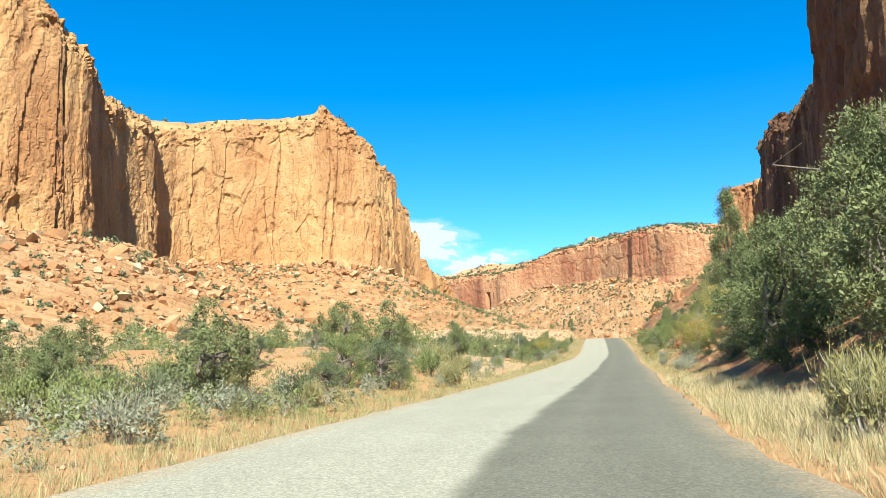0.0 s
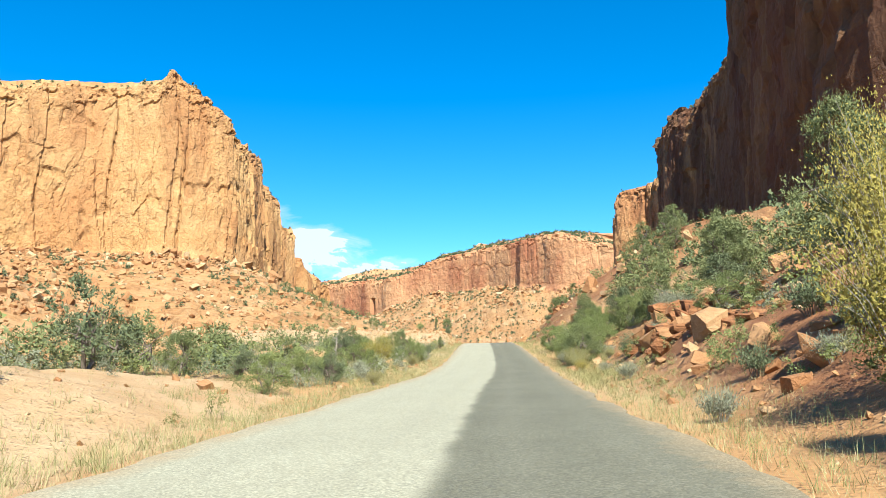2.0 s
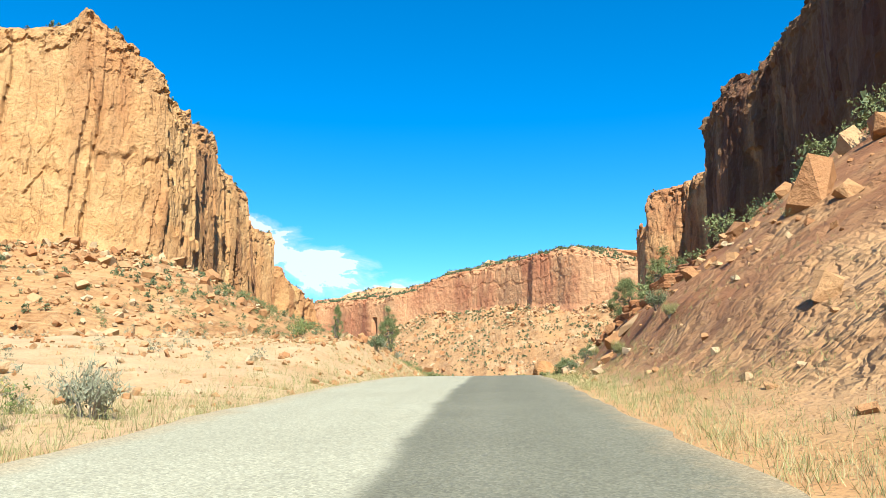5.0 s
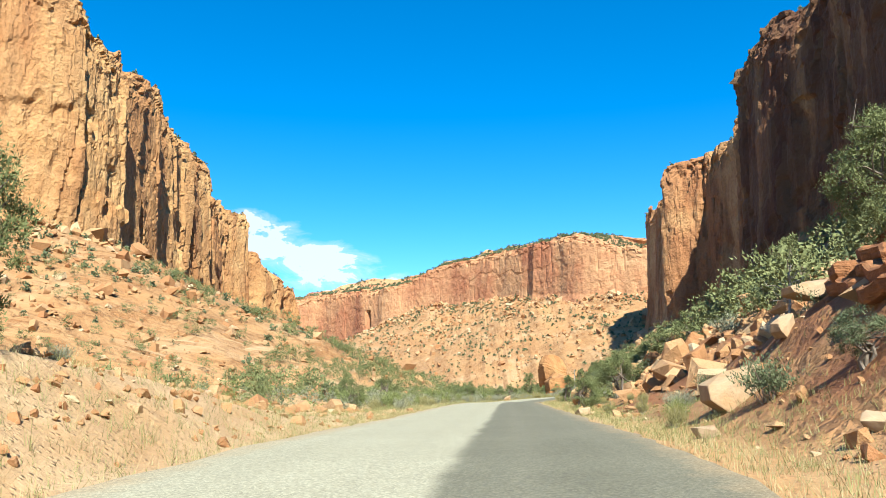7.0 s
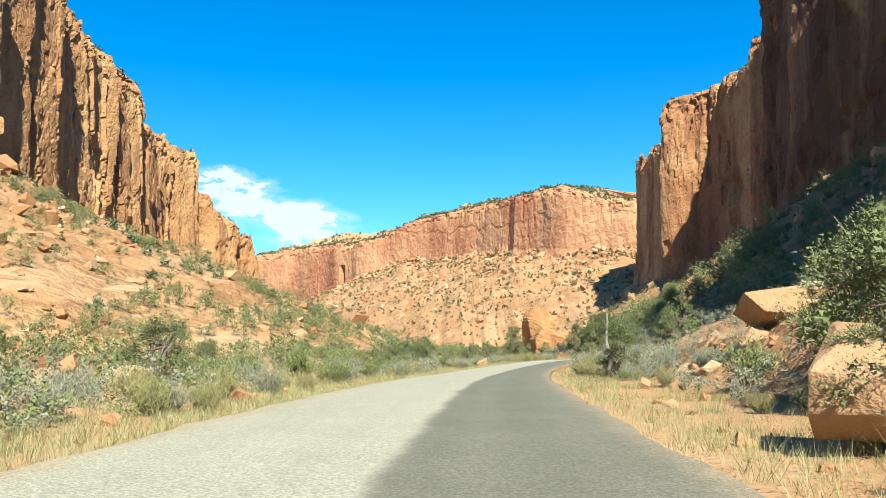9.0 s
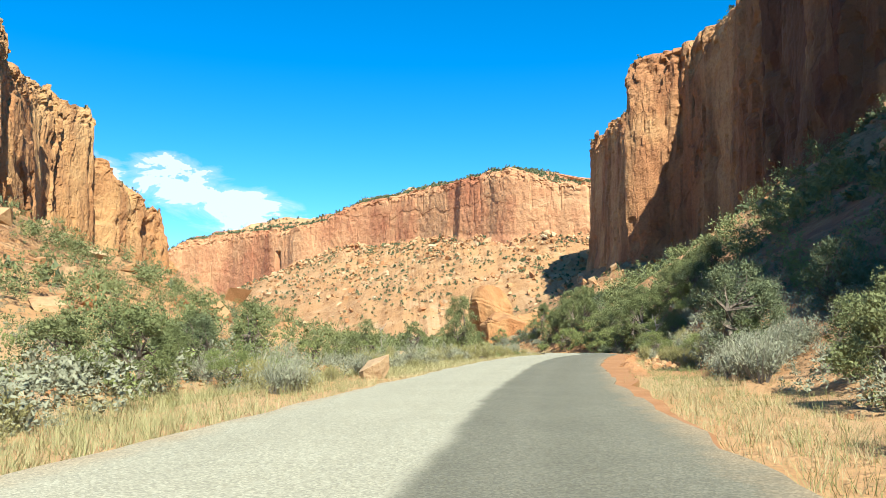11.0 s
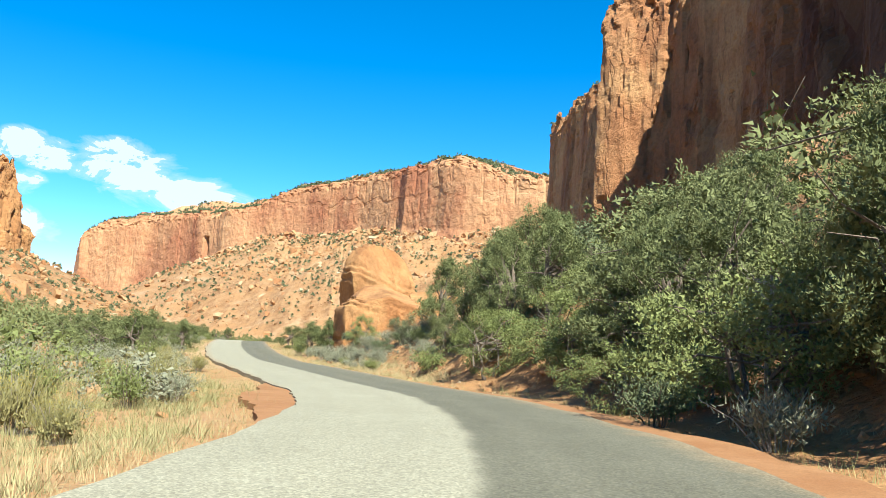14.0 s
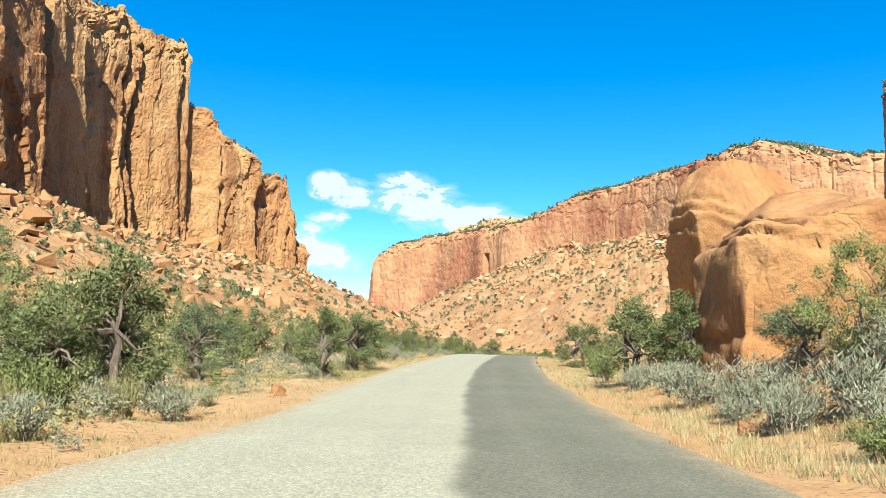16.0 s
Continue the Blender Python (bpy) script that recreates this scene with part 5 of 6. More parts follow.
def bush(name, seed, height, width, mat, stems=120, leaves=5, leaf=(0.10, 0.035), lean=0.8, label="", flowers=None, category="shrub", stem_mat=None, up=0.5):
    """A shrub of many thin stems from one root, leaves along their upper half."""
    rng = np.random.default_rng(seed)
    top = Empty(name)
    leaves, leaf = leaves * 2, (leaf[0] * 0.85, leaf[1] * 0.85)
    a, e = rng.uniform(0, 6.28, stems), rng.random(stems) ** 0.6
    lens = rng.uniform(0.65, 1.08, stems) * (1 + 0.2 * vnoise(np.cos(a) * 1.5, np.sin(a) * 1.5, e * 2, seed))
    tip = np.stack([np.cos(a) * e * width / 2, np.sin(a) * e * width / 2, height * np.sqrt(np.clip(1 - (e * lean) ** 2, 0.05, 1))], 1) * lens[:, None]
    root = np.stack([np.cos(a), np.sin(a), 0 * a], 1) * width * 0.06
    bend = np.array([0, 0, height * 0.10])
    fr = rng.uniform(0.35, 1.0, (stems, leaves, 1))
    pts = root[:, None] * (1 - fr) + tip[:, None] * fr + bend * (fr * (1 - fr)) * 4 + rng.normal(0, 0.035 * width, (stems, leaves, 3))
    dirs = (tip - root)[:, None] * 0.6 / height + rng.normal(0, 0.45, pts.shape) + np.array([0, 0, up])
    pts = pts.reshape(-1, 3)
    pts[:, 2] = np.maximum(pts[:, 2], 0.03)
    n = len(pts)
    v, f = sprays(pts, dirs.reshape(-1, 3), leaf[0] * rng.uniform(0.6, 1.5, n), leaf[1] * rng.uniform(0.6, 1.5, n), rng)
    mid = root * 0.4 + tip * rng.uniform(0.35, 0.75, (stems, 1))
    sel = rng.choice(stems, stems // 4, replace=False)
    v, f = joined((v, f), hearts(mid[sel], np.full(len(sel), 0.16 * min(height, width, 1.3)), 6, rng, 0.75))
    part("foliage", mesh_of("foliage", v, f, mat), top)
    paths = [[(*(root[i] - (0, 0, 0.1)), 0.012), (*(root[i] * 0.5 + tip[i] * 0.5 + bend), 0.008), (*tip[i], 0.003)] for i in range(0, stems, 9)]
    v, f = tubes(paths, 3)
    tagged(part("woody_base", mesh_of("woody_base", v, f, stem_mat or DEADWOOD), top), kind="stuff")
    if flowers:
        sel = rng.choice(stems, stems * 2 // 3, replace=False)
        c = (tip[sel][:, None] + rng.normal(0, 0.03 * width, (len(sel), 2, 3))).reshape(-1, 3)
        v, f = sprays(c, rng.normal(0, 1, c.shape) + np.array([0, 0, 1]), 0.034, 0.02, rng)
        tagged(part("bloom", mesh_of("bloom", v, f, flowers), top, "small yellow flower heads"), kind="stuff")
    return tagged(top, label, category)


def snag(name, seed, height, width, label, girth=0.09, twigs=14):
    rng = np.random.default_rng(seed)
    top = Empty(name)
    paths = [limb(rng, (0, 0, -0.3), (0.1, 0.1, height), girth, 8, 0.025, girth * 0.3)]
    v, f = tubes(paths, 6)
    part("trunk", mesh_of("trunk", v, f, DEADWOOD), top)
    paths = []
    for k in range(twigs):
        h = height * rng.uniform(0.2, 0.95)
        a = rng.uniform(0, 6.28)
        ln = width * rng.uniform(0.2, 0.55)
        tip = np.array((math.cos(a) * ln, math.sin(a) * ln, h + ln * rng.uniform(0.1, 0.7)))
        paths.append(limb(rng, (0, 0, h), tip, 0.03, 5, 0.15, 0.004))
        paths.append(limb(rng, tip * 0.6 + np.array((0, 0, h * 0.4)), tip + rng.normal(0, 0.3, 3) * ln, 0.012, 4, 0.15, 0.003))
    v, f = tubes(paths, 4)
    part("branching", mesh_of("branching", v, f, DEADWOOD), top)
    return tagged(top, label, "dead tree")




def stock(near, far, make):
    """Fine plants for the roadside and plainer ones for farther off."""
    return {"near": [make(k, True) for k in range(near)], "far": [make(50 + k, False) for k in range(far)]}


TREES = {
    "juniper": stock(4, 4, lambda k, fine: tree("juniper", 400 + k, 4.0, 3.4, JUNIPER, 60 if fine else 46, 54 if fine else 20, (0.115, 0.040) if fine else (0.17, 0.075),
                                                label="dense green juniper tree with shaggy grey trunk", skirt=0.02, bare=k % 3, tall=0.7 + 0.1 * (k % 3))),
    "spire": stock(3, 2, lambda k, fine: tree("juniper", 420 + k, 4.0, 2.2, JUNIPER, 54 if fine else 44, 54 if fine else 20, (0.115, 0.040) if fine else (0.17, 0.075),
                                              label="slender upright green juniper tree", tall=1.25, skirt=0.05)),
    "pinyon": stock(4, 3, lambda k, fine: tree("pinyon", 440 + k, 4.0, 3.6, PINYON, 54 if fine else 42, 50 if fine else 20, (0.12, 0.036) if fine else (0.17, 0.07), 0.08, open_=0.12, bare=4, solid=0.85,
                                               name="pinyon_tree", label="open-crowned pinyon tree with bare lower limbs")),
    "big": stock(3, 2, lambda k, fine: tree("juniper", 480 + k, 6.5, 5.0, JUNIPER, 130 if fine else 80, 56 if fine else 26, (0.12, 0.042) if fine else (0.19, 0.08),
                                            label="large dense green juniper tree with shaggy trunk", skirt=0.03, bare=5, tall=0.8, trunk_r=0.2, puff=0.75)),
    "tall": stock(1, 1, lambda k, fine: tree("juniper", 495 + k, 8.5, 3.8, JUNIPER, 150 if fine else 80, 56 if fine else 26, (0.12, 0.042) if fine else (0.19, 0.08),
                                             label="tall pointed green juniper tree", tall=1.35, skirt=0.03, trunk_r=0.2, puff=0.75, open_=0.6)),
    "oak": stock(4, 2, lambda k, fine: tree("oak", 460 + k, 3.0, 4.0, OAK, 64 if fine else 46, 54 if fine else 22, (0.08, 0.046) if fine else (0.13, 0.08), 0.08, 0.06, bare=6, tall=0.6, solid=0.8,
                                            name="oak_shrub", category="shrub", label="broad bright green scrub oak with grey stems")),
}
SHRUBS = {
    "sage": stock(4, 3, lambda k, fine: bush("sagebrush", 500 + k, 0.8, 1.25, SAGE, 130 if fine else 60, 6 if fine else 4, (0.10, 0.018) if fine else (0.13, 0.04), label="rounded grey-green sagebrush on sandy ground")),
    "bigsage": stock(2, 1, lambda k, fine: bush("sagebrush", 590 + k, 2.0, 2.7, SAGE, 420, 8, (0.12, 0.028), label="large rounded grey-green sagebrush beside the road")),
    "dark": stock(3, 3, lambda k, fine: bush("blackbrush", 520 + k, 0.9, 1.4, PINYON, 130 if fine else 60, 6 if fine else 5, (0.075, 0.03) if fine else (0.12, 0.055), label="dark green low shrub on sandy ground", stem_mat=BARK)),
    "rabbit": stock(4, 2, lambda k, fine: bush("rabbitbrush", 540 + k, 0.9, 1.2, RABBIT, 220 if fine else 90, 4 if fine else 3, (0.21, 0.011) if fine else (0.28, 0.03), 0.75,
                                               "pale yellow-green rabbitbrush with feathery stems", YELLOW if fine else None, up=0.9)),
    "green": stock(3, 2, lambda k, fine: bush("green_shrub", 560 + k, 1.1, 1.5, OAK, 140 if fine else 60, 6 if fine else 5, (0.075, 0.036) if fine else (0.12, 0.06), label="leafy bright green shrub", stem_mat=BARK)),
    "yellow": stock(2, 1, lambda k, fine: bush("yellow_shrub", 580 + k, 3.2, 3.8, YELLOW, 620, 10, (0.062, 0.034), label="yellow autumn shrub with thin grey stems")),
}
SNAGS = [snag("dead_tree", 600 + k, 3.0, 2.4, "bleached bare dead tree with thin broken branches") for k in range(3)]
SIZE = {"bigsage": 2.0, "big": 6.5, "tall": 8.5, "juniper": 4.0, "spire": 4.0, "pinyon": 4.0, "oak": 3.0, "sage": 0.8, "dark": 0.9, "rabbit": 0.9, "green": 1.1, "yellow": 3.2}
GROUPS = {"bigsage": "sagebrush", "big": "junipers in the canyon", "tall": "junipers in the canyon", "juniper": "junipers in the canyon", "spire": "junipers in the canyon", "pinyon": "pinyons in the canyon", "oak": "scrub oaks by the road", "sage": "sagebrush", "dark": "dark shrubs",
          "rabbit": "rabbitbrush", "green": "green shrubs", "yellow": "yellow shrubs"}
USED = set()


def plant(kind, x, y, height, wide=1.0):
    """Stands one plant of the kind on the ground, clear of the road."""
    off = float(offset_of(np.array(float(x)), np.array(float(y))))
    short = 5.0 + 0.34 * min(height, 4.0) * wide - abs(off)
    if short > 0:
        x = x + math.copysign(short, off)
    off = max(abs(off), abs(off) + short)
    kind = "bigsage" if kind == "sage" and height > 1.5 else "pinyon" if kind == "dark" and height > 1.5 else "oak" if kind == "green" and height > 1.7 else kind
    if height >= 5.0 and kind in TREES and kind != "oak":
        kind = "tall" if kind == "spire" else "big"
    lot = (TREES.get(kind) or SHRUBS[kind])["near" if off < (22.0 if y < 45 else 16.0 if kind in ("big", "tall") else 13.0) else "far"]
    src = lot[pick.randrange(len(lot))]
    s = height / SIZE[kind]
    z = float(ground(x, y)) - 0.04 * height
    m = pose(x, y, z, pick.uniform(-4, 4), pick.uniform(-4, 4), pick.uniform(0, 360)) @ Matrix.Diagonal((s * wide, s * wide, s, 1))
    if src not in USED:
        USED.add(src)
        src.matrix_world = m
        ob = src
    else:
        ob = copy_thing(src, m)
        ob.scale = (s * wide, s * wide, s)
    return tagged(ob, group=GROUPS[kind])


# plants that stand out: kind, x, y, height, width factor
for spec in (("juniper", 40.6, 453.5, 4.6, 0.9), ("juniper", 41.0, 446.0, 6.6, 0.8), ("pinyon", 41.6, 437.5, 5.4, 0.9), ("juniper", 42.4, 430.5, 6.6, 0.8), ("juniper", 44.6, 433, 6.8, 0.9), ("juniper", 45, 442, 6.4, 0.9), ("pinyon", 46, 450, 5.4, 1.0),
             ("juniper", 44.4, 412.5, 6.2, 0.9), ("pinyon", 44.2, 401, 6.2, 0.8), ("sage", 29.0, 408, 0.9, 1.3), ("juniper", 25.0, 404, 2.0, 1.2), ("oak", 35.2, 458.8, 3.3, 0.75), ("dark", 34.4, 461.5, 2.3, 1.3), ("sage", 35.8, 457.5, 1.6, 1.3), ("sage", 31.6, 462.5, 1.4, 1.3),
             ("juniper", 19.0, 104.5, 5.6, 1.2), ("sage", 16.0, 106.5, 2.0, 1.2), ("juniper", 22, 112, 5.0, 1.2), ("pinyon", 16.8, 99, 3.4, 1.2), ("oak", 11.6, 112, 2.8, 1.0), ("oak", 12.6, 117, 3.2, 1.0), ("oak", 10.6, 121, 2.6, 1.0), ("rabbit", 9.4, 108.6, 1.6, 1.0),
             ("oak", 13.2, 125, 3.0, 1.0), ("juniper", 14.5, 132, 3.6, 1.1), ("sage", 20.2, 302.4, 2.0, 1.2), ("sage", 21.4, 304.6, 2.2, 1.2), ("rabbit", 19.4, 301.0, 1.5, 1.3), ("sage", 22.8, 305.4, 2.3, 1.2), ("juniper", -10.8, 45.5, 3.7, 0.9), ("juniper", -13.2, 44.0, 3.4, 1.0), ("oak", -12.5, 58, 2.9, 1.0), ("oak", -15.5, 60, 2.7, 1.0), ("rabbit", -8.4, 46.4, 1.5, 1.4), ("rabbit", -7.4, 50.4, 1.1, 1.4), ("sage", -9.6, 51.4, 1.1, 1.4), ("juniper", 24.9, 321.4, 3.0, 1.0), ("juniper", 26.8, 326.0, 2.6, 1.0), ("sage", 27.6, 333, 1.7, 1.3), ("sage", 29.0, 337, 1.7, 1.3), ("green", 30.4, 340, 1.9, 1.2),
             ("juniper", 24.8, 495, 3.6, 1.3), ("juniper", 7.9, 21.5, 7.0, 1.0), ("juniper", 9.4, 26, 7.4, 1.0), ("juniper", 10.8, 17, 6.4, 1.0), ("juniper", 7.7, 30.5, 6.2, 1.0), ("juniper", 8.6, 36, 5.2, 1.0), ("juniper", 11, 40, 5.6, 1.0), ("juniper", 12.5, 33, 6.6, 1.0), ("spire", 10.6, 54, 11.0, 0.85), ("juniper", 9.4, 45, 4.6, 1.1), ("juniper", 12.0, 52, 5.2, 1.0),
             ("oak", 8.3, 47, 2.6, 1.0), ("yellow", 9.3, 66, 3.7, 0.95), ("yellow", 12.6, 71.5, 5.0, 0.8), ("pinyon", 15, 74, 4.2, 1.0), ("juniper", 17.5, 84, 7.5, 0.8), ("oak", 14, 90, 2.6, 1.0),
             ("rabbit", 4.4, 13.5, 1.4, 1.0), ("rabbit", 5.2, 16, 1.2, 1.0), ("sage", 6.4, 52, 0.9, 1.1), ("sage", 7.0, 54.5, 1.1, 1.1), ("sage", 6.2, 70, 0.8, 1.0),
             ("dark", -7.9, 32.5, 2.3, 1.15), ("dark", -9.6, 29.5, 1.7, 1.2), ("dark", -10.5, 34.5, 1.8, 1.2), ("rabbit", -6.0, 38, 1.3, 1.0), ("green", -9.5, 31.7, 2.6, 0.9), ("pinyon", -19.6, 38.5, 2.6, 1.0), ("dark", -15, 36, 1.8, 1.2), ("juniper", -24, 36, 2.8, 1.0),
             ("pinyon", -12.5, 83, 4.2, 1.0), ("spire", -6.8, 65.6, 1.7, 0.9), ("pinyon", -14, 88, 3.6, 1.1), ("pinyon", -19, 80, 3.2, 1.0), ("juniper", -22, 66, 3.2, 1.1), ("juniper", -28, 72, 3.4, 1.0),
             ("yellow", -4.9, 116, 2.9, 1.0), ("green", -6.6, 117.5, 2.5, 1.2), ("pinyon", -8.3, 119, 3.4, 1.0), ("green", -2.4, 121, 2.0, 1.2), ("juniper", -5.4, 148, 3.0, 0.9),
             ("spire", -1.0, 152, 1.7, 0.9), ("spire", -3.0, 196, 2.6, 0.7), ("juniper", 9.8, 110, 3.4, 1.0), ("oak", 10.6, 116, 3.4, 1.0), ("pinyon", 15.5, 120, 4.0, 1.1), ("juniper", 13.5, 128, 3.4, 1.1),
             ("oak", 9.6, 122, 2.8, 1.0), ("juniper", 17, 113, 4.2, 1.0), ("oak", 11.2, 136, 3.0, 1.0), ("juniper", 15.5, 144, 4.2, 1.0), ("rabbit", 8.6, 106.5, 1.1, 1.0), ("rabbit", 8.2, 110, 1.2, 1.0),
             ("sage", 8.0, 114, 1.0, 1.1), ("rabbit", 8.4, 118, 1.1, 1.0), ("yellow", 8.8, 103, 0.9, 1.2),
             ("spire", -1.3, 214.0, 4.95, 0.85), ("sage", -2.0, 212.5, 0.9, 1.1), ("green", -6, 198, 1.6, 1.0),
             ("pinyon", 22.6, 226, 5.6, 1.0), ("juniper", 25.5, 221, 5.6, 1.0), ("dark", 16.6, 217, 1.6, 1.2), ("dark", 15.9, 221, 1.2, 1.2), ("juniper", 21.5, 208, 3.6, 1.0),
             ("juniper", 20.5, 268, 4.4, 1.2), ("juniper", 22, 271, 4.0, 1.2), ("juniper", 14.9, 257, 2.6, 1.2), ("juniper", 17, 262, 2.4, 1.2), ("spire", 18.2, 290, 3.6, 1.3),
             ("green", 20.4, 277, 1.6, 1.2), ("juniper", -6.0, 252, 2.4, 1.3), ("pinyon", -4.7, 272, 2.4, 1.2), ("green", -2.8, 268, 1.6, 1.0),
             ("sage", 19.0, 306.5, 1.7, 1.2), ("sage", 20.5, 309, 1.8, 1.2), ("rabbit", 19.0, 300, 1.1, 1.2), ("sage", 20.4, 298.5, 1.2, 1.3), ("sage", 21.8, 302, 1.5, 1.2), ("sage", 23.6, 313, 1.9, 1.3), ("sage", 22.3, 315.5, 1.6, 1.2),
             ("spire", 25.5, 306, 3.4, 1.1), ("juniper", 28, 311, 3.6, 1.1), ("juniper", 1.2, 320.5, 2.6, 1.1), ("juniper", 13.0, 352, 3.0, 1.2), ("juniper", 5, 330, 3.0, 1.3),
             ("juniper", 20.4, 378.7, 6.2, 0.95), ("juniper", 16.5, 381, 3.6, 1.1), ("rabbit", 21.3, 366, 1.4, 1.3), ("rabbit", 19.6, 364, 1.2, 1.3), ("rabbit", 24.2, 375, 1.1, 1.2),
             ("pinyon", 34.6, 367, 2.4, 1.0), ("juniper", 37.6, 370, 3.0, 1.0), ("sage", 38.6, 453.0, 1.8, 1.4), ("sage", 40.4, 450.5, 2.1, 1.3), ("green", 39.4, 448.8, 1.5, 1.2), ("sage", 37.4, 456.4, 1.3, 1.3), ("rabbit", 31.8, 359.5, 1.15, 0.8), ("sage", 32.4, 360.6, 1.0, 1.2), ("oak", 33.8, 363, 2.2, 1.0),
             ("oak", 37.4, 373.2, 3.4, 0.9), ("juniper", 39.0, 374.5, 3.8, 0.8), ("juniper", 43, 397, 6.6, 1.0), ("oak", 42.8, 403, 4.6, 1.1), ("pinyon", 44.5, 408, 6.8, 1.0), ("juniper", 43.4, 414, 6.2, 1.1),
             ("oak", 42.6, 420, 4.2, 1.1), ("pinyon", 44, 426, 5.6, 1.0), ("oak", 41.5, 410, 2.6, 1.1), ("sage", 41.3, 400, 1.2, 1.2), ("dark", 41.4, 406, 1.4, 1.3), ("juniper", 44.5, 400, 5.4, 1.0),
             ("juniper", 40.2, 436, 3.0, 1.1), ("green", 38.6, 434, 1.7, 1.2), ("spire", 31.8, 470.5, 3.6, 1.25), ("juniper", 33.2, 474, 3.6, 1.1), ("pinyon", 38.2, 452.5, 3.2, 1.0), ("dark", 36.6, 452, 1.9, 1.2),
             ("sage", 34.2, 456, 1.4, 1.3), ("sage", 33.0, 459.5, 1.3, 1.3), ("sage", 36, 449, 1.2, 1.4), ("sage", 31.4, 466, 1.0, 1.2), ("green", 33.6, 452.3, 0.8, 1.4), ("green", 35.5, 443, 0.9, 1.4),
             ("juniper", 17.2, 456.4, 4.3, 1.0), ("sage", 18.6, 454.6, 1.0, 1.2), ("sage", 19.6, 455.6, 0.9, 1.2), ("pinyon", 14.2, 466, 3.2, 1.2), ("spire", 10.1, 476, 3.4, 1.3), ("juniper", 6, 486, 3.6, 1.2),
             ("juniper", 12.5, 450.9, 2.4, 1.2), ("spire", 21.5, 437, 2.4, 1.0), ("spire", 24.5, 404, 2.4, 1.5), ("juniper", 22.5, 400.5, 2.2, 1.5), ("sage", 26.6, 392, 1.4, 1.3)):
    plant(*spec)
for x, y, h, girth, tilt in ((21.7, 307.3, 4.4, 0.17, -4), (22.9, 307.8, 2.9, 0.11, 14)):
    trunk = snag("dead_tree", int(x * 10), h, 0.5, "tall weathered dead trunk with broken stubs", girth, 5)
    trunk.matrix_world = pose(x, y, float(ground(x, y)), 2, tilt, 70)
for k, (x, y, h) in enumerate(((36.8, 371.8, 3.4), (45.5, 384, 3.0), (24.0, 407, 2.4))):
    SNAGS[k].matrix_world = pose(x, y, float(ground(x, y)), 6, -4, 40 * k) @ Matrix.Diagonal((h / 3, h / 3, h / 3, 1))
for x, y, h in ((13.5, 381, 2.6), (10.8, 120, 2.4), (-8.6, 117.5, 2.6), (43.4, 404, 3.4), (20.5, 231, 2.6)):
    c = copy_thing(SNAGS[pick.randrange(3)], pose(x, y, float(ground(x, y)), pick.uniform(-9, 9), pick.uniform(-9, 9), pick.uniform(0, 360)))
    c.scale = (h / 3, h / 3, h / 3)

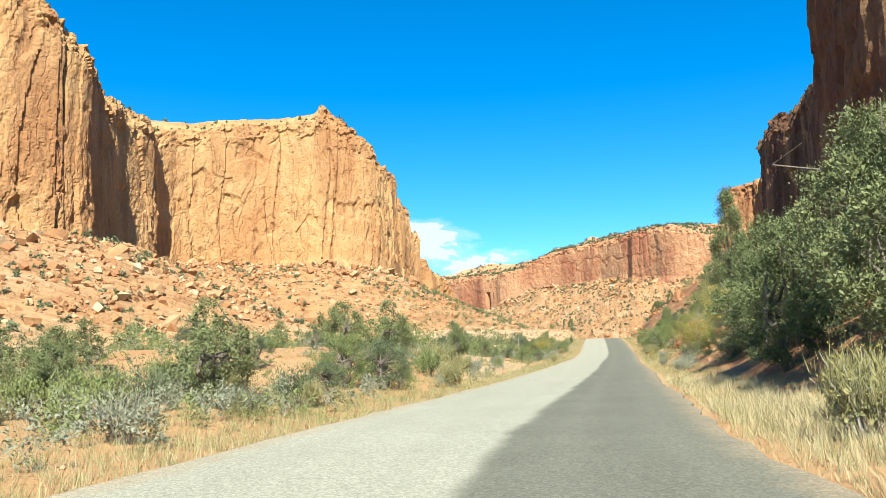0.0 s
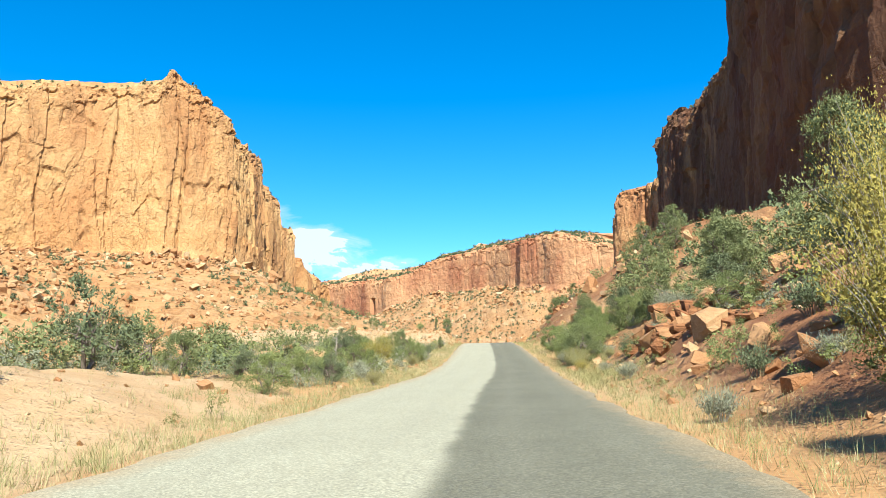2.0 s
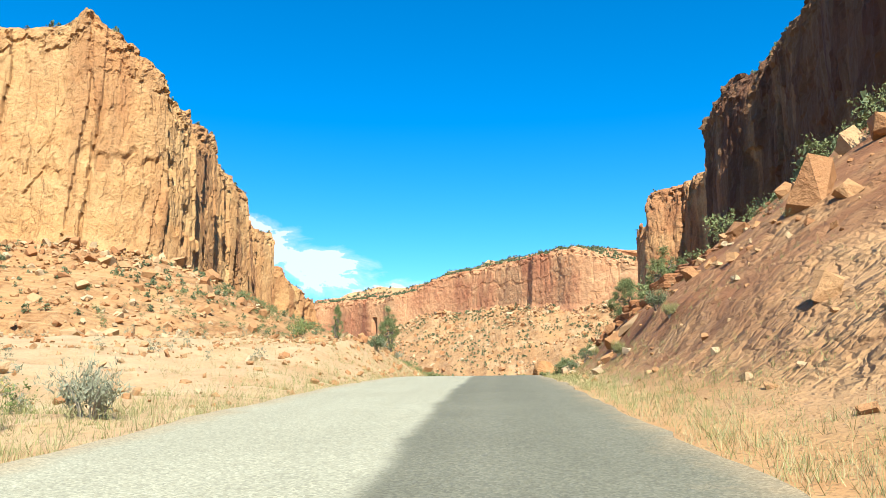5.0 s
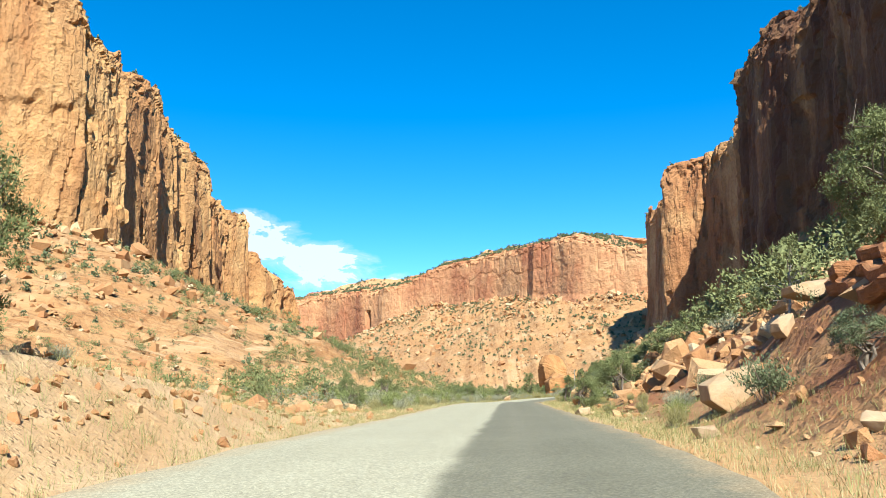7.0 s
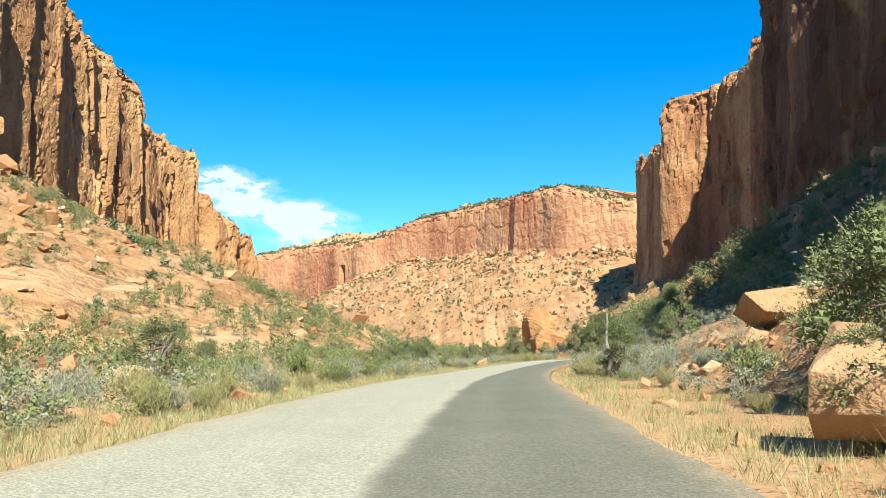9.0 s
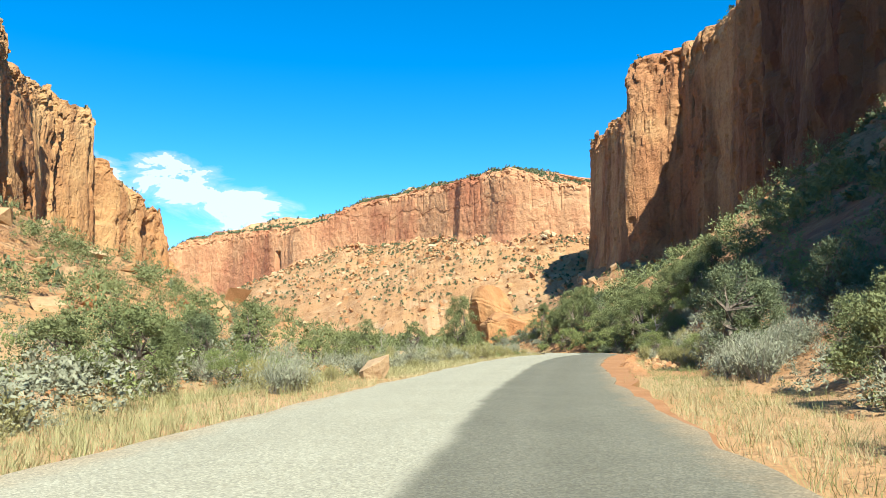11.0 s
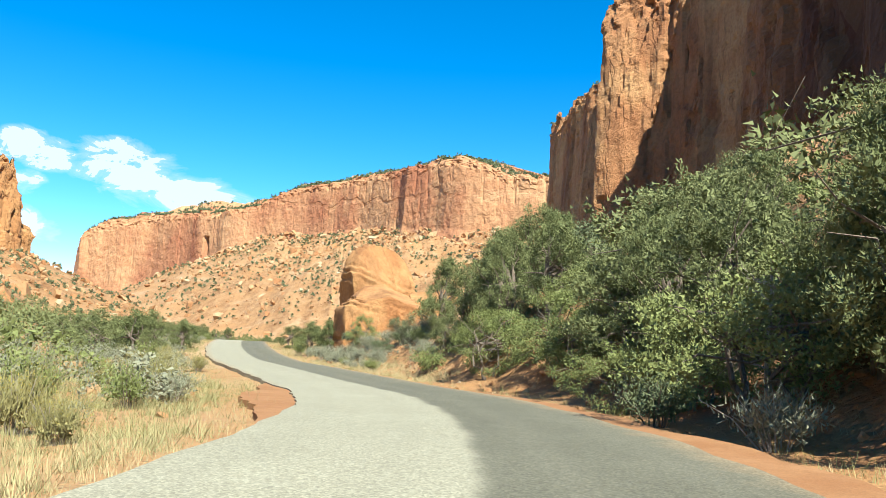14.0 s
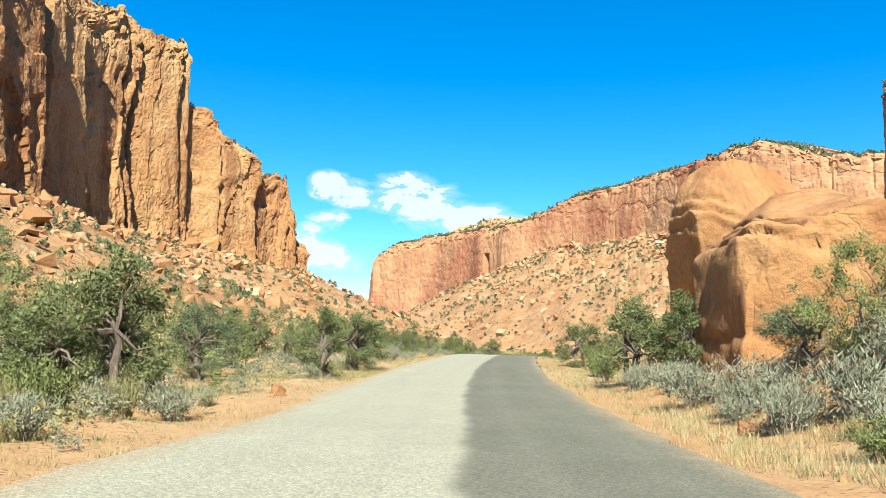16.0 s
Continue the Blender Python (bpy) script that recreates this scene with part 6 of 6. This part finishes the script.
# stands of plants: kind, y from, y to, offset from, offset to, how many, heights
STANDS = (("juniper", 14, 150, -60, -10, 46, 2.0, 3.6), ("pinyon", 14, 150, -48, -9, 18, 2.0, 3.4), ("dark", 10, 160, -55, -7, 110, 0.8, 1.8), ("green", 10, 150, -45, -6.8, 44, 0.8, 1.8),
          ("sage", 8, 165, -40, -6, 80, 0.5, 1.1), ("rabbit", 8, 165, -16, -5.8, 26, 0.6, 1.1),
          ("juniper", 2, 45, 8, 22, 9, 3.4, 5.4), ("dark", 40, 105, 7, 24, 22, 0.7, 1.5), ("sage", 40, 105, 6, 16, 14, 0.6, 1.0), ("juniper", 60, 160, 16, 46, 40, 2.8, 4.8), ("oak", 104, 150, 7, 15, 9, 1.8, 3.0),
          ("sage", 104, 160, 6, 9, 10, 0.6, 1.0), ("rabbit", 104, 160, 5.6, 8, 9, 0.6, 1.0),
          ("dark", 165, 290, -70, -12, 34, 0.6, 1.4), ("sage", 165, 262, -30, -6, 26, 0.4, 0.9), ("juniper", 165, 270, 18, 50, 26, 2.4, 4.2), ("dark", 165, 270, 7, 30, 30, 0.5, 1.2), ("rabbit", 165, 270, 5.5, 10, 12, 0.5, 0.9),
          ("juniper", 258, 420, -85, -12, 190, 1.8, 3.6), ("pinyon", 262, 420, -60, -12, 30, 2.0, 3.6), ("green", 258, 420, -60, -9, 90, 0.8, 2.0), ("sage", 255, 420, -45, -6.0, 150, 0.6, 1.3),
          ("rabbit", 258, 460, -12, -5.5, 42, 0.6, 1.2), ("dark", 255, 420, -80, -10, 70, 0.8, 1.6),
          ("sage", 275, 345, 7.5, 22, 44, 0.8, 1.6), ("rabbit", 275, 345, 7, 14, 12, 0.6, 1.1), ("juniper", 262, 520, 19.5, 78, 620, 2.6, 5.2), ("pinyon", 340, 432, 9, 18, 16, 3.4, 5.4), ("oak", 345, 428, 7.5, 16, 18, 2.2, 3.6),
          ("dark", 270, 500, 12, 70, 130, 0.8, 1.8), ("green", 280, 480, 12, 60, 60, 1.0, 2.2), ("juniper", 430, 580, -80, -8, 110, 2.0, 3.8), ("green", 430, 540, -40, -7, 36, 0.8, 1.7), ("sage", 425, 540, -30, -6, 80, 0.5, 1.0), ("sage", 436, 480, 6, 16, 26, 0.6, 1.2),
          ("juniper", 472, 600, 8, 60, 50, 2.0, 3.8), ("dark", 440, 600, 7, 50, 40, 0.7, 1.4), ("juniper", 560, 760, -90, 90, 220, 2.2, 4.0), ("dark", 540, 760, -90, 90, 160, 0.8, 1.8),
          ("sage", 262, 420, -13, -6.5, 80, 0.8, 1.5), ("juniper", 262, 420, -19, -9, 26, 2.0, 3.2), ("green", 262, 420, -13, -7, 30, 1.0, 2.0), ("sage", 20, 150, -13, -6.5, 36, 0.7, 1.3), ("green", 20, 150, -16, -7, 26, 1.0, 2.2),
          ("juniper", 20, 150, -20, -9, 14, 2.0, 3.4), ("sage", 430, 520, -14, -6, 40, 0.6, 1.1),
          ("oak", 384, 428, 7.5, 13, 8, 2.8, 4.0), ("sage", 345, 378, 7.5, 14, 42, 0.9, 1.7), ("rabbit", 345, 372, 7, 10, 8, 0.7, 1.1), ("juniper", 380, 432, 10, 18, 12, 4.4, 6.4))
STANDS += (("sage", 10, 165, -24, -10.5, 260, 0.6, 1.2), ("green", 10, 165, -30, -10.5, 130, 0.8, 1.6), ("dark", 10, 165, -40, -10.5, 120, 0.8, 1.6), ("sage", 255, 520, -30, -10.5, 420, 0.6, 1.3), ("green", 255, 520, -50, -10.5, 240, 0.8, 1.8),
           ("dark", 255, 520, -60, -10.5, 240, 0.8, 1.8), ("sage", 270, 345, 10.5, 26, 110, 0.7, 1.4), ("green", 345, 440, 10.5, 40, 110, 1.0, 2.4), ("dark", 345, 520, 10.5, 60, 220, 1.0, 2.4), ("sage", 165, 255, -40, -10.5, 60, 0.4, 0.9))
STANDS += (("juniper", 258, 430, -115, -22, 190, 1.8, 3.4), ("dark", 258, 430, -115, -22, 150, 0.9, 2.0), ("sage", 58, 160, 10.5, 32, 120, 0.6, 1.4), ("green", 58, 160, 10.5, 34, 90, 0.8, 2.0), ("dark", 58, 160, 10.5, 40, 120, 0.8, 1.8), ("juniper", 75, 160, 19.5, 50, 70, 3.0, 5.0), ("sage", 310, 346, 7.5, 11, 16, 0.9, 1.5),
           ("juniper", 195, 232, 22, 36, 12, 2.4, 4.0), ("pinyon", 205, 262, 17, 19, 10, 3.0, 4.6), ("sage", 440, 470, -20, -6, 40, 0.6, 1.2), ("juniper", 458, 600, -50, -9, 120, 2.0, 3.8), ("green", 450, 600, -45, -9, 150, 0.9, 2.0), ("sage", 425, 560, -26, -10.5, 220, 0.6, 1.2), ("juniper", 478, 600, 7, 40, 60, 2.2, 4.0),
           ("green", 470, 600, 6, 40, 80, 0.8, 1.8), ("dark", 425, 600, -60, -12, 160, 0.9, 1.9))
FAR = {"tree": [], "sage": [], "dark": [], "green": []}
SAGE_ROWS, sages = [], 0
for kind, y0, y1, d0, d1, count, h0, h1 in STANDS:
    count = int(count * 1.25)
    done = tries = 0
    while done < count and tries < count * 12:
        tries += 1
        y, d = pick.uniform(y0, y1), pick.uniform(d0, d1)
        if float(vnoise(d / 9, y / 9, 0, 91)) + pick.uniform(-0.6, 0.9) < 0:
            continue
        if 54 < y < 82 and -13 < d < 0 and pick.random() < 0.75:
            continue
        if 376 < y < 397 and 5 < d < 10 and h1 > 1.9:
            continue
        if y < 60 and d < -6 and pick.random() < 0.45:
            continue
        if 345 < y < 388 and d > 16 and h1 > 3 and pick.random() < 0.5:
            continue
        if 350 < y < 402 and -15 < d < 0 and (h1 > 1.6 or pick.random() < 0.6):
            continue
        x, yy = spot(y, d)
        if abs(float(offset_of(np.array(x), np.array(yy)))) < 5.4 + (1.2 if h1 > 2 else 0.3) or (x - 40) ** 2 + (yy - 466) ** 2 < 90:
            continue
        h = pick.uniform(h0, h1) * (0.6 if 345 < y < 388 and d > 5 and h1 > 2.5 else 1.0)
        if abs(d) > ((30 if y < 60 else 16) if kind in TREES else (20 if y < 60 else 10.5)):
            lot = "tree" if kind in ("juniper", "spire", "pinyon") else "sage" if kind in ("sage", "rabbit") else "green" if kind in ("oak", "green", "yellow") else "dark"
            FAR[lot].append((float(x), float(yy), h))
        elif kind == "sage" and sages >= 130:
            SAGE_ROWS.append((float(x), float(yy), h))
        else:
            sages += kind == "sage"
            plant(kind, float(x), float(yy), h, pick.uniform(0.85, 1.2))
        done += 1
# a few more that stand out on the rock heap, the ledge and the sandy bank
for spec in (("juniper", 24.5, 269, 4.0, 1.2), ("juniper", 27.0, 270, 3.6, 1.1), ("juniper", 31.0, 256, 4.8, 1.0), ("pinyon", 29.4, 258, 3.8, 1.0), ("juniper", 33.0, 262, 4.9, 1.0), ("sage", 25.5, 254, 1.5, 1.2),
             ("dark", -1.0, 201.4, 1.35, 1.0), ("sage", -1.4, 208, 0.8, 1.2), ("sage", -0.4, 211, 0.75, 1.2), ("green", 15.2, 228, 0.8, 1.2), ("sage", 16.6, 233, 1.0, 1.2),
             ("juniper", 28, 165, 4.4, 1.1), ("juniper", 31, 168, 4.8, 1.1), ("juniper", 34, 172, 5.0, 1.1), ("juniper", 30, 176, 4.4, 1.1), ("juniper", 36, 180, 5.2, 1.1), ("juniper", 33, 186, 4.8, 1.1), ("juniper", 38.5, 188, 5.4, 1.1), ("juniper", 27, 172, 4.0, 1.1), ("juniper", 25, 160, 4.2, 1.1), ("juniper", 29, 158, 4.6, 1.1), ("juniper", 39, 196, 5.2, 1.1), ("juniper", 29.3, 472, 3.9, 1.15), ("juniper", 12.9, 452.1, 2.4, 1.2), ("juniper", 15.2, 459, 3.4, 1.0), ("spire", 20.2, 472, 3.6, 1.3), ("juniper", 15.5, 480, 3.6, 1.3), ("sage", 14.5, 447, 1.1, 1.3), ("sage", 17.0, 449, 1.0, 1.3), ("sage", 19.5, 451, 0.9, 1.3)):
    plant(*spec)
for k in range(40):
    x, y = spot(346 + 44 * pick.random(), -5.9 - 3.6 * pick.random())
    plant(("rabbit", "sage", "rabbit", "green")[k % 4], float(x), float(y), pick.uniform(0.4, 0.8), pick.uniform(1.0, 1.4))
for k in range(46):
    x, y = spot(345 + 30 * pick.random(), -6.2 - 7.0 * pick.random())
    plant(("rabbit", "sage", "rabbit", "sage")[k % 4], float(x), float(y), pick.uniform(0.6, 1.15), pick.uniform(1.0, 1.4))
for k in range(18):
    x, y = spot(344 + 18 * pick.random(), 7.2 + 4.0 * pick.random())
    plant(("sage", "green", "sage", "rabbit")[k % 4], float(x), float(y), pick.uniform(0.6, 1.2), pick.uniform(1.0, 1.3))
for k in range(44):
    x, y = spot(372 + 27 * pick.random(), 6.8 + 7.5 * pick.random())
    plant(("dark", "sage", "dark", "green")[k % 4], float(x), float(y), pick.uniform(0.6, 1.5), pick.uniform(1.0, 1.3))
for lots in (*TREES.values(), *SHRUBS.values()):
    for src in (*lots["near"], *lots["far"]):
        if src not in USED:
            for ch in list(src.children):
                bpy.data.objects.remove(ch)
            bpy.data.objects.remove(src)

# ---- far shrubs on slopes and rims ----
def tuft_kind(seed, n, leaf):
    rng = np.random.default_rng(seed)
    c = rng.normal(0, 1, (n, 3))
    c /= np.linalg.norm(c, axis=1)[:, None]
    c *= rng.uniform(0.35, 1.0, (n, 1)) * np.array([0.55, 0.55, 0.42])
    c[:, 2] = np.abs(c[:, 2])
    leaves = sprays(c, c + rng.normal(0, 0.4, c.shape), leaf * rng.uniform(0.7, 1.4, n), leaf * 0.6, rng)
    m = rng.uniform(-0.26, 0.26, (3, 3)) + np.array([0, 0, 0.28])
    return joined(leaves, hearts(m, np.full(3, 0.34), 7, rng, 1.25))


TUFTS = [tuft_kind(700 + k, 34, 0.22) for k in range(5)]
SMALL = [tuft_kind(720 + k, 7, 0.42) for k in range(5)]


def crown_kind(seed, n, leaf, lumps=9):
    """An uneven crown one unit high, of small leaf clusters in lumps."""
    rng = np.random.default_rng(seed)
    m = rng.uniform(-1, 1, (lumps, 3)) * np.array([0.34, 0.34, 0.30]) + np.array([0, 0, 0.48])
    c = m[rng.integers(0, lumps, n)] + rng.normal(0, 0.105, (n, 3))
    c[:, 2] = np.clip(c[:, 2], 0.02, 1.05)
    leaves = sprays(c, c - np.array([0, 0, 0.35]) + rng.normal(0, 0.25, c.shape), leaf * rng.uniform(0.6, 1.4, n), leaf * 0.5, rng)
    return joined(leaves, hearts(m, np.full(lumps, 0.19), 9, rng, 0.6))


CROWNS = [crown_kind(740 + k, 150, 0.075, 15) for k in range(7)]
FINE = [crown_kind(780 + k, 220, 0.052, 12) for k in range(6)]
rng = np.random.default_rng(61)
for mat, name, label, lots in ((SAGE, "sage_stand", "grey sagebrush crowding the verge", ((10, 48, -11.5, -6.4, 40, 0.5, 1.0), (86, 160, -11.5, -6.4, 60, 0.5, 1.0), (258, 530, -11.5, -6.6, 330, 0.5, 1.1), (272, 345, 7.5, 12, 70, 0.6, 1.2), (436, 476, 6.5, 12, 60, 0.5, 1.0))),
                               (OAK, "green_shrub_stand", "small leafy green shrubs along the verge", ((10, 48, -13, -7, 26, 0.6, 1.2), (86, 160, -13, -7, 40, 0.6, 1.2), (258, 530, -13, -7, 120, 0.6, 1.4), (55, 160, 7, 12, 60, 0.5, 1.2))),
                               (RABBIT, "rabbitbrush_stand", "pale yellow-green rabbitbrush along the verge", ((10, 160, -10, -6.2, 60, 0.5, 0.9), (258, 470, -10, -6.2, 130, 0.5, 1.0), (55, 160, 6, 9, 50, 0.4, 0.8)))):
    q = []
    for y0, y1, d0, d1, count, h0, h1 in lots:
        y, d = rng.uniform(y0, y1, count), rng.uniform(d0, d1, count)
        x, y = spot(y, d)
        ok = (np.abs(offset_of(x, y)) > 5.9) & ((x - 37) ** 2 + (y - 468) ** 2 > 30)
        q.append(np.stack([x, y, rng.uniform(h0, h1, count)], 1)[ok])
    q = np.concatenate(q + [np.array(SAGE_ROWS)] if mat is SAGE else q)
    strewn(name, FINE, np.stack([q[:, 0], q[:, 1], ground(q[:, 0], q[:, 1]) - 0.05], 1), q[:, 2] * 1.1, mat, label, "shrubs", sink=0.5, tilt=0.08, seed=43)
LOW = [crown_kind(760 + k, 120, 0.054, 10) for k in range(6)]
for lot, mat, name, label, cat in (("tree", JUNIPER, "juniper_stand", "stand of green junipers on the canyon floor and slopes", "trees"), ("sage", SAGE, "sage_stand", "grey sagebrush spread over the canyon floor", "shrubs"),
                                   ("dark", PINYON, "shrub_stand", "dark green shrubs spread over the canyon floor", "shrubs"), ("green", OAK, "green_shrub_stand", "bright green shrubs spread over the canyon floor", "shrubs")):
    q = np.array(FAR[lot])
    strewn(name, CROWNS if lot == "tree" else LOW, np.stack([q[:, 0], q[:, 1], ground(q[:, 0], q[:, 1]) - 0.05], 1), q[:, 2] * (1.0 if lot == "tree" else 1.15), mat, label, cat, sink=0.5, tilt=0.08, seed=41)


def slope_shrubs(key, n, near, far, ylim, s0, s1, seed, kinds, label):
    rng = np.random.default_rng(seed)
    f = FOOT[key]
    f = f[(f[:, 1] > ylim[0]) & (f[:, 1] < ylim[1])]
    i = rng.integers(0, len(f), n)
    out, ang = rng.uniform(near, far, n), rng.uniform(0, 6.283, n)
    x, y = f[i, 0] + np.cos(ang) * out, f[i, 1] + np.sin(ang) * out
    side = offset_of(x, y) * (1 if key == "right" else -1) > 24 if key != "mesa" else y > 620
    keep = side & (fbm(x / 40, y / 40, 0, 3, 77) + rng.uniform(-0.4, 0.5, n) > 0)
    x, y = x[keep], y[keep]
    size = rng.uniform(s0, s1, len(x))
    strewn("slope_shrubs", kinds, np.stack([x, y, ground(x, y) + 0.02], 1), size, PINYON, label, "shrubs", sink=0.45, tilt=0.1, seed=seed + 1)


slope_shrubs("left", 7000, 2, 110, (150, 800), 0.9, 2.8, 801, TUFTS, "scattered dark green shrubs on the stony slope")
slope_shrubs("right", 6500, 2, 75, (120, 700), 0.9, 3.0, 803, TUFTS, "dark green shrubs on the shaded slope")
slope_shrubs("mesa", 15000, 4, 300, (900, 1900), 1.8, 4.6, 805, SMALL, "dotted dark shrubs on the slope below the far mesa")


def rim_shrubs(top, n, s0, s1, seed, label):
    rng = np.random.default_rng(seed)
    rows = top[-8:]
    i, j = rng.integers(0, 6, n), rng.integers(0, rows.shape[1] - 1, n)
    t = rng.random((n, 1))
    p = rows[i, j] * (1 - t) + rows[i + 1, j] * t
    keep = fbm(p[:, 0] / 25, p[:, 1] / 25, 0, 2, 79) + rng.uniform(-0.5, 0.6, n) > 0
    strewn("rim_shrubs", TUFTS, p[keep], rng.uniform(s0, s1, keep.sum()), PINYON, label, "shrubs", sink=0.45, tilt=0.1, seed=seed + 1)


rim_shrubs(top_left, 1100, 1.4, 3.6, 811, "low junipers and shrubs along the cliff rim")
rim_shrubs(top_right, 800, 1.4, 3.6, 813, "low junipers and shrubs along the shaded rim")
rim_shrubs(top_mesa, 5600, 2.5, 6.0, 815, "junipers on the far mesa's top")


# ---- grass ----
def grass(name, n, bands, blades, h0, h1, mat, label, seed, ylim=(-12, 520), clump=0.0, thick=0.0045):
    """Tufts of bent blades on both road sides. bands: (offset from, to, share)."""
    rng = np.random.default_rng(seed)
    y = rng.uniform(*ylim, n)
    b = rng.choice(len(bands), n, p=[q[2] for q in bands])
    lo, hi = np.array([q[0] for q in bands])[b], np.array([q[1] for q in bands])[b]
    d = lo + (hi - lo) * rng.random(n)
    keep = fbm(d / 3, y / 5, 0, 3, seed) + rng.uniform(-0.5, 0.6, n) > clump
    bare = (d > 0) & (((y > 338) & (y < 450) & (d < 5.2)) | ((y > 165) & (y < 260) & (rng.random(n) < 0.25)))
    bare |= (y > 424) & (y < 470) & (d < 0) & (d > -7.0) & (rng.random(n) < 0.35)
    bare |= (y > 54) & (y < 84) & (d < -6.5) & (rng.random(n) < 0.7)
    d, y = d[keep & ~bare], y[keep & ~bare]
    x, py = spot(y, d)
    z = ground(x, py)
    N = len(x)
    a = rng.uniform(0, 6.283, (N, blades))
    low = np.where((y > 424) & (y < 470) & (d < 0) & (d > -7.5), 0.55, 1.0)
    h = ((h0 + (h1 - h0) * rng.random(N) ** 1.7) * low)[:, None] * rng.uniform(0.4, 1.15, (N, blades))
    e = rng.uniform(0.1, 1.3, (N, blades)) * h
    foot = np.stack([x[:, None] + rng.normal(0, 0.06, a.shape), py[:, None] + rng.normal(0, 0.06, a.shape), np.repeat(z[:, None] - 0.03, blades, 1)], -1)
    out = np.stack([np.cos(a), np.sin(a), 0 * a], -1)
    side = np.stack([-np.sin(a), np.cos(a), 0 * a], -1) * thick
    tip = foot + out * e[..., None] + np.array([0, 0, 1]) * h[..., None]
    v = np.stack([foot - side, foot + side, tip], 2).reshape(-1, 3)
    me = bpy.data.meshes.new(name)
    k = N * blades
    me.vertices.add(len(v)), me.vertices.foreach_set("co", v.ravel())
    me.loops.add(k * 3), me.loops.foreach_set("vertex_index", np.arange(k * 3))
    me.polygons.add(k), me.polygons.foreach_set("loop_start", np.arange(k) * 3)
    me.materials.append(mat)
    me.update(calc_edges=True)
    return tagged(new(name, me), label, "grass", kind="stuff")


grass("dry_grass", 70000, ((-6.6, -4.0, 0.40), (-14, -6, 0.22), (3.6, 5.6, 0.30), (5, 8, 0.08)), 8, 0.08, 0.38, STRAW, "dry straw-coloured grass along the road edges", 901)
grass("green_grass", 34000, ((-8.8, -4.5, 0.5), (-18, -6, 0.25), (3.8, 6.8, 0.25)), 7, 0.16, 0.6, GREEN_GRASS, "greenish grass and weeds beside the road", 905, clump=0.08)
grass("bank_grass", 2400, ((-22, -6.0, 1.0),), 8, 0.2, 0.55, STRAW, "tufts of pale grass on the sandy bank", 911, ylim=(176, 236))
grass("verge_grass", 7000, ((-6.2, -3.55, 1.0),), 9, 0.07, 0.26, STRAW, "dry straw grass leaning over the lane's crumbled edge", 915, ylim=(330, 402))
grass("verge_grass", 9000, ((-10, -4.2, 0.75), (3.9, 6.5, 0.25)), 8, 0.2, 0.65, GREEN_GRASS, "green and yellow weeds between the shrubs and the road", 917, ylim=(-10, 300))
grass("weed_grass", 7000, ((4.0, 8.5, 0.8), (8, 13, 0.2)), 9, 0.15, 0.55, GREEN_GRASS, "green weeds and grass at the foot of the red bank", 921, ylim=(160, 300))
grass("meadow_grass", 26000, ((-24, -5.5, 1.0),), 8, 0.12, 0.42, GREEN_GRASS, "pale green grass between the shrubs on the canyon floor", 923, ylim=(255, 520), clump=0.05)
grass("meadow_grass", 16000, ((-24, -5.5, 0.85), (4.4, 7.5, 0.15)), 8, 0.12, 0.42, GREEN_GRASS, "pale green grass between the shrubs on the canyon floor", 927, ylim=(-5, 165), clump=0.05)
grass("tall_grass", 1100, ((4.3, 7.6, 1.0),), 12, 0.2, 0.6, RABBIT, "tall yellow-green grass on the verge below the red ledge", 931, ylim=(84, 112), thick=0.005)
grass("tall_grass", 5200, ((3.9, 6.4, 1.0),), 15, 0.12, 0.55, STRAW, "tall pale dry grass on the verge", 935, ylim=(2, 40), thick=0.005)
grass("tall_grass", 3200, ((4.2, 7.2, 1.0),), 12, 0.15, 0.45, STRAW, "tall pale dry grass on the verge before the bend", 937, ylim=(284, 335), thick=0.005)
grass("tall_grass", 9000, ((-9.5, -4.5, 1.0),), 12, 0.2, 0.6, PALE_GRASS, "pale yellow-green grass between the shrubs and the lane", 941, ylim=(256, 350), thick=0.005)
grass("tall_grass", 4200, ((4.5, 8.0, 1.0),), 14, 0.12, 0.45, STRAW, "pale dry grass on the verge below the big boulders", 943, ylim=(428, 482), thick=0.005)
grass("tall_grass", 900, ((-13.0, -7.0, 1.0),), 12, 0.15, 0.4, GREEN_GRASS, "green grass at the edge of the sage", 947, ylim=(425, 480), thick=0.005)
grass("tall_grass", 6500, ((-9.0, -4.5, 0.8), (4.2, 7.0, 0.2)), 11, 0.15, 0.5, PALE_GRASS, "pale yellow-green grass between the shrubs and the lane", 945, ylim=(0, 160), thick=0.005)
grass("tall_grass", 5200, ((-13.0, -5.4, 1.0),), 13, 0.12, 0.42, PALE_GRASS, "tan and green grass on the flat beside the bend", 951, ylim=(400, 434), thick=0.005)
grass("tall_grass", 7000, ((-8.0, -4.0, 1.0),), 12, 0.12, 0.45, PALE_GRASS, "grey-green grass along the pale lane before the bend", 953, ylim=(338, 400), thick=0.005)
grass("tall_grass", 3000, ((-9.0, -4.6, 1.0),), 12, 0.06, 0.22, PALE_GRASS, "short brownish grass along the pale lane after the bend", 955, ylim=(424, 480), thick=0.005)
grass("weed_grass", 4200, ((-9.5, -4.9, 0.65), (5.2, 9.5, 0.35)), 12, 0.1, 0.38, GREEN_GRASS, "green weeds between the sage and the verge after the bend", 957, ylim=(440, 492))
grass("weed_grass", 1500, ((4.8, 8.5, 1.0),), 12, 0.12, 0.42, GREEN_GRASS, "green weeds in the dry grass before the bend", 959, ylim=(300, 345))
